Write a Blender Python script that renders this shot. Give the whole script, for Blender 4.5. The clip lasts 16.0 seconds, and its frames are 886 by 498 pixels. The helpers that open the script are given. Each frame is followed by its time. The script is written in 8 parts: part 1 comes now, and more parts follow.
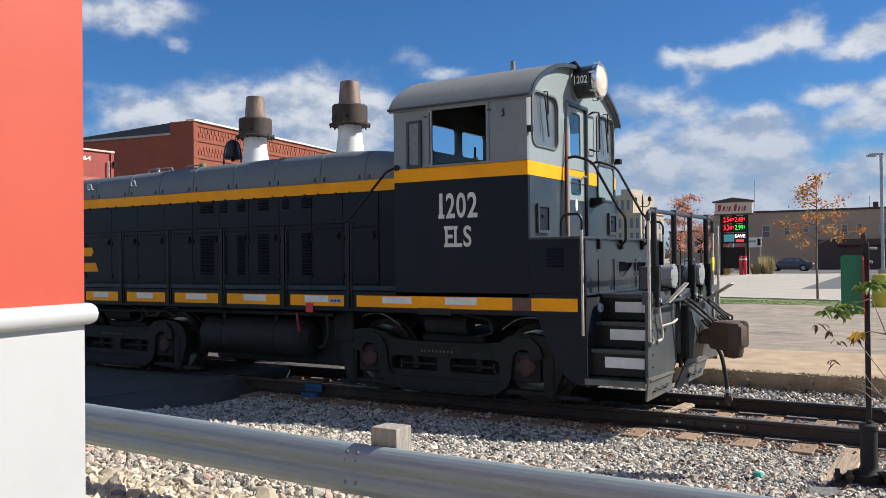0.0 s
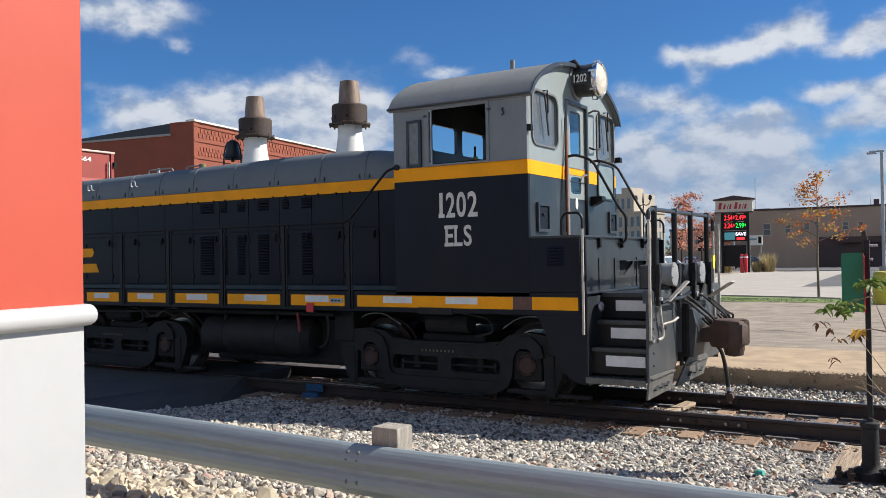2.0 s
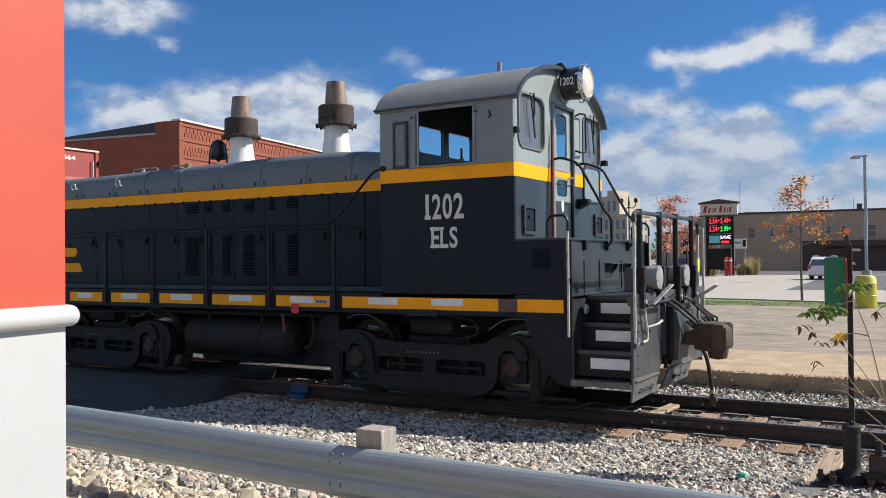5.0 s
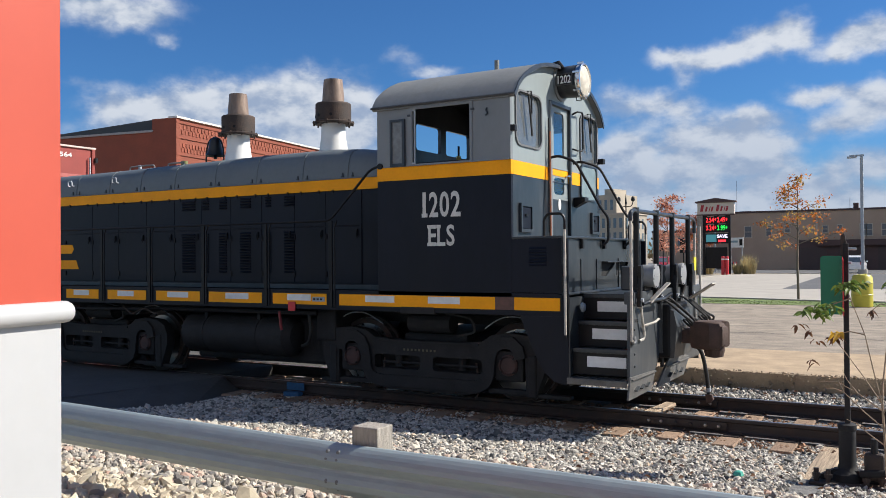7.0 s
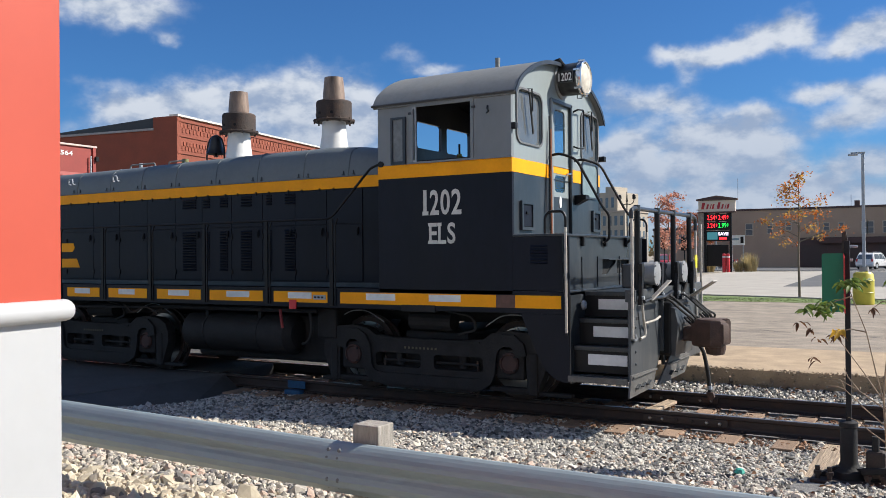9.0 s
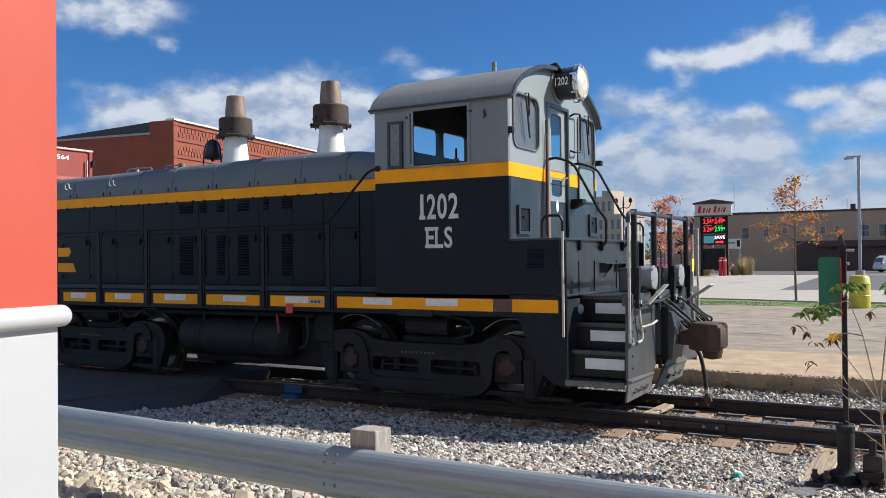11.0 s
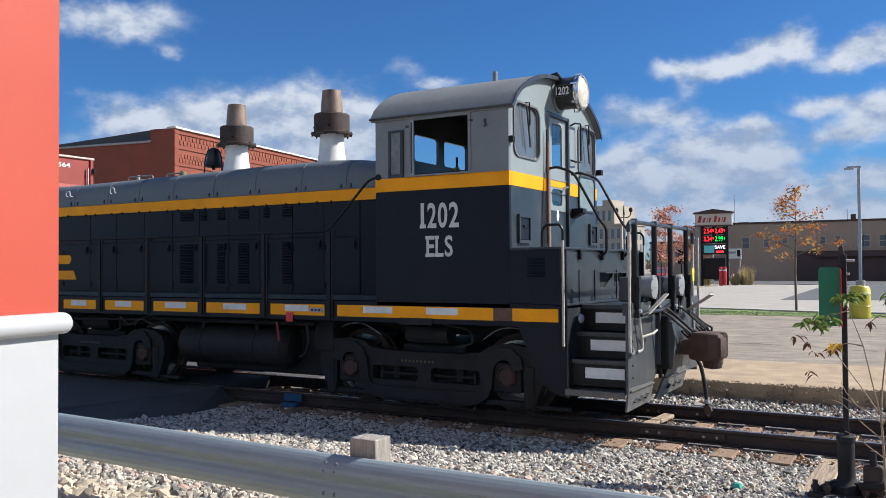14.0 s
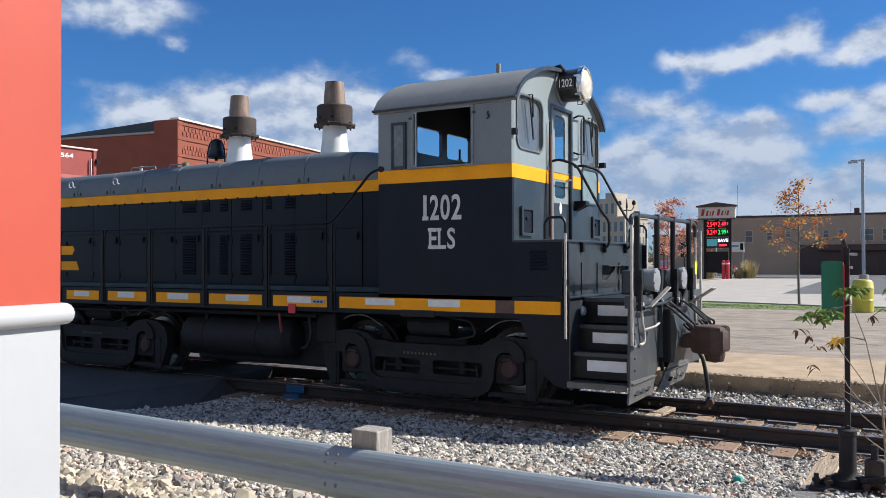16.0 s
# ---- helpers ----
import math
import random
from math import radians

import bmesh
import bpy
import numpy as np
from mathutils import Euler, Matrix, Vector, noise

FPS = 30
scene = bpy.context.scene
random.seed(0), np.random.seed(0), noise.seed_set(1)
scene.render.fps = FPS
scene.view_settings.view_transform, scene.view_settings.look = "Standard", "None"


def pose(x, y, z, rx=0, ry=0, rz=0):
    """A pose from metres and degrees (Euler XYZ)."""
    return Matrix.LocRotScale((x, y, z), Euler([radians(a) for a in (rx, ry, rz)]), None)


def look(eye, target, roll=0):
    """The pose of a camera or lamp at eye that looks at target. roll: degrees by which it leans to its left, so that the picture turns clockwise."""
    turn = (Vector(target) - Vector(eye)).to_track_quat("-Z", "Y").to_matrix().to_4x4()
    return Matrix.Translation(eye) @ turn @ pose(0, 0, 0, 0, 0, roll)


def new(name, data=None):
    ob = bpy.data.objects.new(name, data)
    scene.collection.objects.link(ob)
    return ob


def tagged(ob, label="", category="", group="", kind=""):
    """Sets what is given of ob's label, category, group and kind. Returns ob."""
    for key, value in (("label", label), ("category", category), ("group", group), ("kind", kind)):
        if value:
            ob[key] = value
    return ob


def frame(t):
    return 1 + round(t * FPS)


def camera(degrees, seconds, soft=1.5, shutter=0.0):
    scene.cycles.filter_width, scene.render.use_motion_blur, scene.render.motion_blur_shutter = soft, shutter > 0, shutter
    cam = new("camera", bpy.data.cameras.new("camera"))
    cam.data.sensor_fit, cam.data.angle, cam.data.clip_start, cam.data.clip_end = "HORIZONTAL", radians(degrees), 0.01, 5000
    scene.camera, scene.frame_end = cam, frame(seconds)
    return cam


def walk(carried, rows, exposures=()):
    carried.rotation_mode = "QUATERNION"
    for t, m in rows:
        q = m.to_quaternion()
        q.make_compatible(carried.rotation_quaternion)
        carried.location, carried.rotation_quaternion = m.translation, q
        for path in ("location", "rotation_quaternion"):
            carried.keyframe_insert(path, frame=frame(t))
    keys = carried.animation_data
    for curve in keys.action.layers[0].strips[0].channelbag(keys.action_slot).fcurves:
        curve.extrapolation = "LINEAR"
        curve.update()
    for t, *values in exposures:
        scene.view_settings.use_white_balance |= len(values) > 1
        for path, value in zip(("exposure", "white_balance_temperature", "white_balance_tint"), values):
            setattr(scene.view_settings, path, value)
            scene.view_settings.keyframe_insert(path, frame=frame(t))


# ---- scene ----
PATH = [
    (0, (4.5872, -10.9711, 1.8821), (3.5396, -9.2675, 1.9046), -0.66),
    (0.5, (4.5845, -10.9695, 1.8831), (3.5372, -9.2659, 1.9075), -0.65),
    (1, (4.5852, -10.9667, 1.8839), (3.5378, -9.2631, 1.9134), -0.68),
    (1.5, (4.5867, -10.9667, 1.8830), (3.5390, -9.2634, 1.9102), -0.71),
    (2, (4.5897, -10.9647, 1.8821), (3.5406, -9.2621, 1.9031), -0.92),
    (2.5, (4.5937, -10.9645, 1.8816), (3.5507, -9.2581, 1.9003), -0.96),
    (3, (4.5899, -10.9592, 1.8821), (3.5550, -9.2479, 1.9010), -1.02),
    (3.5, (4.5936, -10.9601, 1.8849), (3.5623, -9.2466, 1.9051), -1.06),
    (4, (4.5943, -10.9628, 1.8869), (3.5651, -9.2481, 1.9108), -0.85),
    (6.5, (4.5888, -10.9576, 1.8833), (3.5728, -9.2350, 1.9053), -0.39),
    (7, (4.5932, -10.9578, 1.8824), (3.5775, -9.2350, 1.9020), -0.43),
    (7.5, (4.5893, -10.9544, 1.8831), (3.5746, -9.2310, 1.9011), -0.40),
    (8, (4.5908, -10.9559, 1.8829), (3.5748, -9.2332, 1.8989), -0.41),
    (8.5, (4.5916, -10.9557, 1.8825), (3.5738, -9.2342, 1.8981), -0.43),
    (9, (4.5910, -10.9510, 1.8821), (3.5733, -9.2294, 1.8969), -0.49),
    (11.5, (4.5877, -10.9507, 1.8866), (3.5813, -9.2226, 1.9170), -0.59),
    (12, (4.5889, -10.9514, 1.8856), (3.5906, -9.2188, 1.9225), -0.57),
    (12.5, (4.5858, -10.9480, 1.8880), (3.5913, -9.2132, 1.9264), -0.58),
    (13, (4.5887, -10.9492, 1.8880), (3.5908, -9.2163, 1.9263), -0.49),
    (13.5, (4.5934, -10.9529, 1.8906), (3.5884, -9.2242, 1.9319), -0.37),
    (14, (4.5897, -10.9565, 1.8864), (3.5784, -9.2316, 1.9306), -0.36),
    (14.5, (4.5918, -10.9560, 1.8821), (3.5777, -9.2327, 1.9268), -0.26),
    (15, (4.5886, -10.9545, 1.8878), (3.5717, -9.2327, 1.9241), -0.04),
    (15.5, (4.5872, -10.9534, 1.8829), (3.5675, -9.2331, 1.9119), -0.08),
    (16, (4.5915, -10.9525, 1.8858), (3.5745, -9.2305, 1.9119), -0.13),
]
cam = camera(54.6, 16.0, soft=0.9)
EXPOSURE = 0.66
walk(cam, [(t, look(eye, target, roll)) for t, eye, target, roll in PATH],
     exposures=((0, EXPOSURE, 6400, 10), (8.5, EXPOSURE, 6300, 10), (11.5, EXPOSURE, 6170, 10), (16, EXPOSURE, 6060, 10)))

# ---- world, sun, exposure ----
SUN_EL, SUN_DIR = radians(39.5), Vector((0.82, 0.572, 0))
world = bpy.data.worlds.new("sky")
scene.world = world
world.use_nodes = True


def cloud_nodes(nt, vector, banks, fine_scale, warp_size):
    """Broken cumulus: soft banks round a few directions (azimuth from +y towards +x, elevation, half width, half height in degrees, weight), torn up by noise. Returns mask and colour."""
    N, L = nt.nodes.new, nt.links.new

    def math_node(op, a, b=None):
        n = N("ShaderNodeMath"); n.operation = op
        for i, v in enumerate((a, b)):
            if isinstance(v, (int, float)):
                n.inputs[i].default_value = v
            elif v is not None:
                L(v, n.inputs[i])
        return n.outputs[0]

    def noise(at, scale, detail, rough=0.55):
        n = N("ShaderNodeTexNoise")
        n.inputs["Scale"].default_value, n.inputs["Detail"].default_value, n.inputs["Roughness"].default_value = scale, detail, rough
        L(at, n.inputs["Vector"])
        return n

    warp = noise(vector, 16.0, 5.0)
    sub = N("ShaderNodeVectorMath"); sub.operation = "SUBTRACT"; sub.inputs[1].default_value = (0.5, 0.5, 0.5)
    L(warp.outputs["Color"], sub.inputs[0])
    scl = N("ShaderNodeVectorMath"); scl.operation = "SCALE"; scl.inputs["Scale"].default_value = warp_size
    L(sub.outputs[0], scl.inputs[0])
    add = N("ShaderNodeVectorMath"); add.operation = "ADD"
    L(vector, add.inputs[0]); L(scl.outputs[0], add.inputs[1])
    sep = N("ShaderNodeSeparateXYZ"); L(add.outputs[0], sep.inputs[0])
    az = math_node("ARCTAN2", sep.outputs["X"], sep.outputs["Y"])
    el = math_node("ARCSINE", sep.outputs["Z"])
    total = None
    for a, e, w, h, weight in banks:
        da = math_node("MULTIPLY", math_node("SUBTRACT", az, radians(a)), 1 / radians(w))
        de = math_node("MULTIPLY", math_node("SUBTRACT", el, radians(e)), 1 / radians(h))
        r2 = math_node("ADD", math_node("MULTIPLY", da, da), math_node("MULTIPLY", de, de))
        g = math_node("MULTIPLY", math_node("POWER", 2.718, math_node("MULTIPLY", r2, -0.6)), weight)
        total = g if total is None else math_node("MAXIMUM", math_node("MAXIMUM", total, g), math_node("MULTIPLY", math_node("ADD", total, g), 0.72))
    squash = N("ShaderNodeMapping"); squash.inputs["Scale"].default_value = (1, 1, 1.7)
    L(vector, squash.inputs["Vector"])
    lift = N("ShaderNodeMapping"); lift.inputs["Scale"].default_value, lift.inputs["Location"].default_value = (1, 1, 1.7), (0.008, 0.006, 0.03)
    L(vector, lift.inputs["Vector"])
    here = noise(squash.outputs[0], fine_scale, 9.0)
    above = noise(lift.outputs[0], fine_scale, 4.0)
    tear = math_node("MULTIPLY", math_node("SUBTRACT", here.outputs["Fac"], 0.5), math_node("ADD", math_node("MULTIPLY", total, 1.0), 0.5))
    dens = math_node("ADD", total, tear)
    mask = N("ShaderNodeMapRange"); mask.interpolation_type = "SMOOTHSTEP"
    mask.inputs["From Min"].default_value, mask.inputs["From Max"].default_value, mask.inputs["To Max"].default_value = 0.1, 0.92, 0.96
    L(dens, mask.inputs["Value"])
    # lumps: bright where the cloud thins out towards the sun, grey where more of it lies above
    lump = math_node("SUBTRACT", here.outputs["Fac"], above.outputs["Fac"])
    ramp = N("ShaderNodeMapRange"); ramp.interpolation_type = "SMOOTHSTEP"
    ramp.inputs["From Min"].default_value, ramp.inputs["From Max"].default_value = -0.2, 0.16
    L(lump, ramp.inputs["Value"])
    high = N("ShaderNodeMapRange")
    high.inputs["From Min"].default_value, high.inputs["From Max"].default_value, high.inputs["To Min"].default_value, high.inputs["To Max"].default_value = radians(5), radians(11), 0.5, 1.0
    L(el, high.inputs["Value"])
    white = N("ShaderNodeMix"); white.data_type = "RGBA"
    white.inputs["A"].default_value, white.inputs["B"].default_value = (0.215, 0.265, 0.355, 1), (0.455, 0.475, 0.505, 1)
    L(math_node("MULTIPLY", ramp.outputs[0], high.outputs[0]), white.inputs["Factor"])
    return mask.outputs[0], white.outputs["Result"]


SKY_TINT = (0.165, 0.315, 0.49, 1)
# banks of cloud in view of the track
CLOUDS = [
    (-51.4, 9.4, 1.31, 0.99, 0.9), (-49.4, 9.2, 2.02, 1.25, 1), (-46.7, 9.5, 2.09, 1.45, 1.0), (-43.8, 10.1, 2.14, 1.28, 1), (-41.0, 10.2, 2.19, 1.48, 1.1), (-38.4, 10.0, 2.22, 1.68, 1.1), (-36.2, 9.3, 1.87, 1.69, 1.0),
    (-48.1, 7.8, 5.14, 1.08, 0.8), (-38.8, 8.0, 3.69, 1.12, 0.9), (-52.7, 15.2, 2.26, 0.87, 0.95), (-50.0, 15.2, 1.84, 0.99, 0.95), (-48.1, 13.6, 0.75, 0.43, 0.6),
    (-33.1, 13.3, 1.05, 0.53, 0.42), (-31.4, 12.4, 1.51, 0.34, 0.6), (-53.0, 10.8, 1.12, 0.49, 0.45),
    (-15.5, 12.6, 0.99, 0.58, 0.85), (-14.0, 12.4, 1.22, 0.58, 0.9), (-11.9, 12.5, 1.53, 0.64, 1), (-9.9, 13.0, 1.49, 0.78, 1.05), (-8.4, 13.5, 0.97, 0.77, 1.05), (-7.4, 12.8, 0.64, 0.76, 0.6), (-6.0, 12.1, 0.94, 0.41, 0.8), (-5.1, 12.7, 1.08, 0.68, 1),
    (-3.7, 13.0, 1.21, 0.84, 1.05), (-14.8, 11.3, 0.7, 0.91, 0.5), (-16.1, 10.2, 0.64, 0.73, 0.5), (-19.3, 9.8, 1.27, 1.04, 0.7), (-17.5, 9.5, 1.26, 0.92, 0.7), (-15.4, 9.2, 1.58, 0.91, 0.85), (-7.0, 9.7, 1.11, 0.62, 0.9),
    (-5.4, 9.8, 1.24, 0.62, 0.9), (-3.9, 9.5, 1.21, 0.84, 0.9), (-6.1, 7.8, 1.88, 0.62, 0.8), (-4.2, 8.2, 1.52, 0.85, 0.95), (-19.4, 6.5, 2.18, 0.93, 0.8), (-16.8, 7.0, 2.14, 1.1, 0.85), (-14.0, 7.4, 2.08, 1.01, 0.9),
    (-11.6, 8.0, 2.03, 0.79, 0.85), (-9.9, 8.4, 1.32, 0.53, 0.75), (-10.6, 6.9, 2.34, 0.95, 1.0), (-13.3, 5.8, 3.1, 0.9, 1.0), (-17.6, 5.0, 3.23, 0.9, 1.0), (-9.6, 5.4, 2.2, 0.8, 1.0), (-7.7, 4.2, 3.2, 0.9, 1.0),
    (-4.0, 5.2, 2.2, 1.0, 0.9), (-11.6, 3.9, 5.07, 0.9, 1.0), (-5.2, 3.2, 3.6, 0.8, 1.0), (-17.9, 3.7, 2.88, 0.74, 0.7), (-14, 2.0, 14.0, 1.6, 0.75), (4, 9, 3.0, 2, 0.9),
]
# the rest of the sky: unseen cloud banks added as fill for the shaded side
FILL_CLOUDS = [
    (30, 14, 10, 5, 0.8), (-88, 12, 9, 5, 0.8), (60, 22, 16, 6, 0.8), (95, 16, 20, 8, 0.9), (140, 14, 24, 8, 0.9), (165, 40, 26, 12, 0.9), (175, 22, 26, 12, 0.9),
    (-170, 20, 24, 10, 0.9), (-150, 38, 20, 10, 0.9), (-125, 16, 20, 8, 0.9), (-20, 42, 12, 5, 0.7), (-60, 62, 20, 8, 0.8),
]


def build_sky():
    nt = world.node_tree
    nt.nodes.clear()
    N, L = nt.nodes.new, nt.links.new
    out, bg = N("ShaderNodeOutputWorld"), N("ShaderNodeBackground")
    sky = N("ShaderNodeTexSky")
    sky.sky_type, sky.sun_disc = "NISHITA", False
    sky.sun_elevation = SUN_EL
    sky.sun_rotation = math.atan2(SUN_DIR.x, SUN_DIR.y)
    sky.air_density, sky.dust_density, sky.ozone_density = 1.0, 0.3, 2.5
    co = N("ShaderNodeTexCoord")
    mask, white = cloud_nodes(nt, co.outputs["Generated"], FILL_CLOUDS, 9.0, 0.12)
    bright = N("ShaderNodeVectorMath"); bright.operation = "SCALE"; bright.inputs["Scale"].default_value = 1 / 0.132
    L(white, bright.inputs[0])
    tint = N("ShaderNodeMix"); tint.data_type = "RGBA"; tint.blend_type = "MULTIPLY"; tint.inputs["Factor"].default_value = 1.0
    tint.inputs["B"].default_value = SKY_TINT
    L(sky.outputs[0], tint.inputs["A"])
    mix = N("ShaderNodeMix"); mix.data_type = "RGBA"
    L(mask, mix.inputs["Factor"]); L(tint.outputs["Result"], mix.inputs["A"]); L(bright.outputs[0], mix.inputs["B"])
    L(mix.outputs["Result"], bg.inputs["Color"])
    bg.inputs["Strength"].default_value = 0.132
    L(bg.outputs[0], out.inputs[0])


def build_cloud_field():
    """The drifting clouds beyond the track: a far curved sheet, clear between the banks."""
    R, bm = 2600.0, bmesh.new()
    rows = []
    for e in range(0, 27, 2):
        rows.append([bm.verts.new((R * math.cos(radians(e + 0.3)) * math.sin(radians(a)), R * math.cos(radians(e + 0.3)) * math.cos(radians(a)), R * math.sin(radians(e + 0.3)))) for a in range(-80, 21, 2)])
    for a, b in zip(rows, rows[1:]):
        for k in range(len(a) - 1):
            bm.faces.new((a[k], a[k + 1], b[k + 1], b[k]))
    me = bpy.data.meshes.new("cloud_field")
    bm.to_mesh(me)
    bm.free()
    m = bpy.data.materials.new("drifting_cloud")
    m.use_nodes = True
    nt = m.node_tree
    nt.nodes.clear()
    N, L = nt.nodes.new, nt.links.new
    co, unit = N("ShaderNodeTexCoord"), N("ShaderNodeVectorMath")
    unit.operation = "NORMALIZE"
    L(co.outputs["Object"], unit.inputs[0])
    mask, white = cloud_nodes(nt, unit.outputs[0], CLOUDS, 21.0, 0.045)
    clear, em, mix, out = N("ShaderNodeBsdfTransparent"), N("ShaderNodeEmission"), N("ShaderNodeMixShader"), N("ShaderNodeOutputMaterial")
    L(white, em.inputs["Color"]); L(mask, mix.inputs[0]); L(clear.outputs[0], mix.inputs[1]); L(em.outputs[0], mix.inputs[2]); L(mix.outputs[0], out.inputs["Surface"])
    me.materials.append(m)
    ob = new("cloud_field", me)
    ob.location = CLOUD_CENTRE
    ob.visible_shadow = False
    return tagged(ob, "white and grey broken cumulus clouds drifting across a blue sky", "clouds", kind="structure")


CLOUD_CENTRE = (4.59, -10.97, 1.9)
clouds = build_cloud_field()
build_sky()
sun = new("sun", bpy.data.lights.new("sun", "SUN"))
sun.data.energy, sun.data.angle, sun.data.color = 5.0, radians(0.55), (1.0, 0.93, 0.82)
sun.matrix_world = look(SUN_DIR.normalized() * 40 * math.cos(SUN_EL) + Vector((0, 0, 40 * math.sin(SUN_EL))), (0, 0, 0))


# ---- materials ----
def material(name, color, rough=0.6, metal=0.0, var=0.15, scale=6.0, bump=0.0, bump_scale=60.0, stain=None, stain_amount=0.4, stain_scale=2.0,
             random_tint=0.0, stretch=(1, 1, 1), coat=0.0, spec=0.5):
    """A surface with its colour varied at two scales, a stain or wear colour in patches and fine relief."""
    m = bpy.data.materials.new(name)
    m.use_nodes = True
    nt = m.node_tree
    N, L = nt.nodes.new, nt.links.new
    b = nt.nodes["Principled BSDF"]
    b.inputs["Roughness"].default_value, b.inputs["Metallic"].default_value = rough, metal
    b.inputs["Coat Weight"].default_value = coat
    b.inputs["Specular IOR Level"].default_value = spec
    co, mp = N("ShaderNodeTexCoord"), N("ShaderNodeMapping")
    mp.inputs["Scale"].default_value = stretch
    L(co.outputs["Object"], mp.inputs["Vector"])
    n1, n2 = N("ShaderNodeTexNoise"), N("ShaderNodeTexNoise")
    n1.inputs["Scale"].default_value, n1.inputs["Detail"].default_value = scale, 6.0
    n2.inputs["Scale"].default_value, n2.inputs["Detail"].default_value = scale * 9, 3.0
    L(mp.outputs[0], n1.inputs["Vector"]); L(mp.outputs[0], n2.inputs["Vector"])
    f = N("ShaderNodeMath"); f.operation = "MULTIPLY_ADD"; f.inputs[1].default_value = 0.35
    L(n2.outputs["Fac"], f.inputs[0]); L(n1.outputs["Fac"], f.inputs[2])
    ramp = N("ShaderNodeMapRange")
    ramp.inputs["From Min"].default_value, ramp.inputs["From Max"].default_value = 0.42, 0.92
    ramp.inputs["To Min"].default_value, ramp.inputs["To Max"].default_value = 1 - var, 1 + var
    L(f.outputs[0], ramp.inputs["Value"])
    mul = N("ShaderNodeVectorMath"); mul.operation = "SCALE"; mul.inputs[0].default_value = color[:3]
    last = ramp.outputs[0]
    if random_tint:
        info, r2, mm = N("ShaderNodeObjectInfo"), N("ShaderNodeMapRange"), N("ShaderNodeMath")
        r2.inputs["To Min"].default_value, r2.inputs["To Max"].default_value = 1 - random_tint, 1 + random_tint
        mm.operation = "MULTIPLY"
        L(info.outputs["Random"], r2.inputs["Value"]); L(r2.outputs[0], mm.inputs[0]); L(last, mm.inputs[1])
        last = mm.outputs[0]
    L(last, mul.inputs["Scale"])
    color_out = mul.outputs[0]
    if stain:
        n3, r3, mx = N("ShaderNodeTexNoise"), N("ShaderNodeMapRange"), N("ShaderNodeMix")
        n3.inputs["Scale"].default_value, n3.inputs["Detail"].default_value, n3.inputs["Roughness"].default_value = stain_scale, 8.0, 0.65
        r3.inputs["From Min"].default_value, r3.inputs["From Max"].default_value = 0.5, 0.72
        r3.inputs["To Max"].default_value = stain_amount
        mx.data_type = "RGBA"; mx.inputs["B"].default_value = (*stain, 1)
        L(mp.outputs[0], n3.inputs["Vector"]); L(n3.outputs["Fac"], r3.inputs["Value"]); L(r3.outputs[0], mx.inputs["Factor"])
        L(color_out, mx.inputs["A"])
        color_out = mx.outputs["Result"]
    L(color_out, b.inputs["Base Color"])
    rr = N("ShaderNodeMapRange")
    rr.inputs["To Min"].default_value, rr.inputs["To Max"].default_value = max(rough - 0.12, 0.03), min(rough + 0.12, 1)
    L(n1.outputs["Fac"], rr.inputs["Value"]); L(rr.outputs[0], b.inputs["Roughness"])
    if bump:
        n4, bp = N("ShaderNodeTexNoise"), N("ShaderNodeBump")
        n4.inputs["Scale"].default_value, n4.inputs["Detail"].default_value = bump_scale, 4.0
        bp.inputs["Strength"].default_value, bp.inputs["Distance"].default_value = bump, 0.02
        L(mp.outputs[0], n4.inputs["Vector"]); L(n4.outputs["Fac"], bp.inputs["Height"]); L(bp.outputs[0], b.inputs["Normal"])
    return m


def glow(name, color, strength):
    m = bpy.data.materials.new(name)
    m.use_nodes = True
    b = m.node_tree.nodes["Principled BSDF"]
    b.inputs["Base Color"].default_value = (0.02, 0.02, 0.02, 1)
    b.inputs["Emission Color"].default_value, b.inputs["Emission Strength"].default_value = (*color, 1), strength
    return m


def glass_pane(name, tint, rough=0.03):
    m = bpy.data.materials.new(name)
    m.use_nodes = True
    b = m.node_tree.nodes["Principled BSDF"]
    b.inputs["Base Color"].default_value = (*tint, 1)
    b.inputs["Roughness"].default_value, b.inputs["Transmission Weight"].default_value = rough, 1.0
    b.inputs["IOR"].default_value = 1.45
    return m


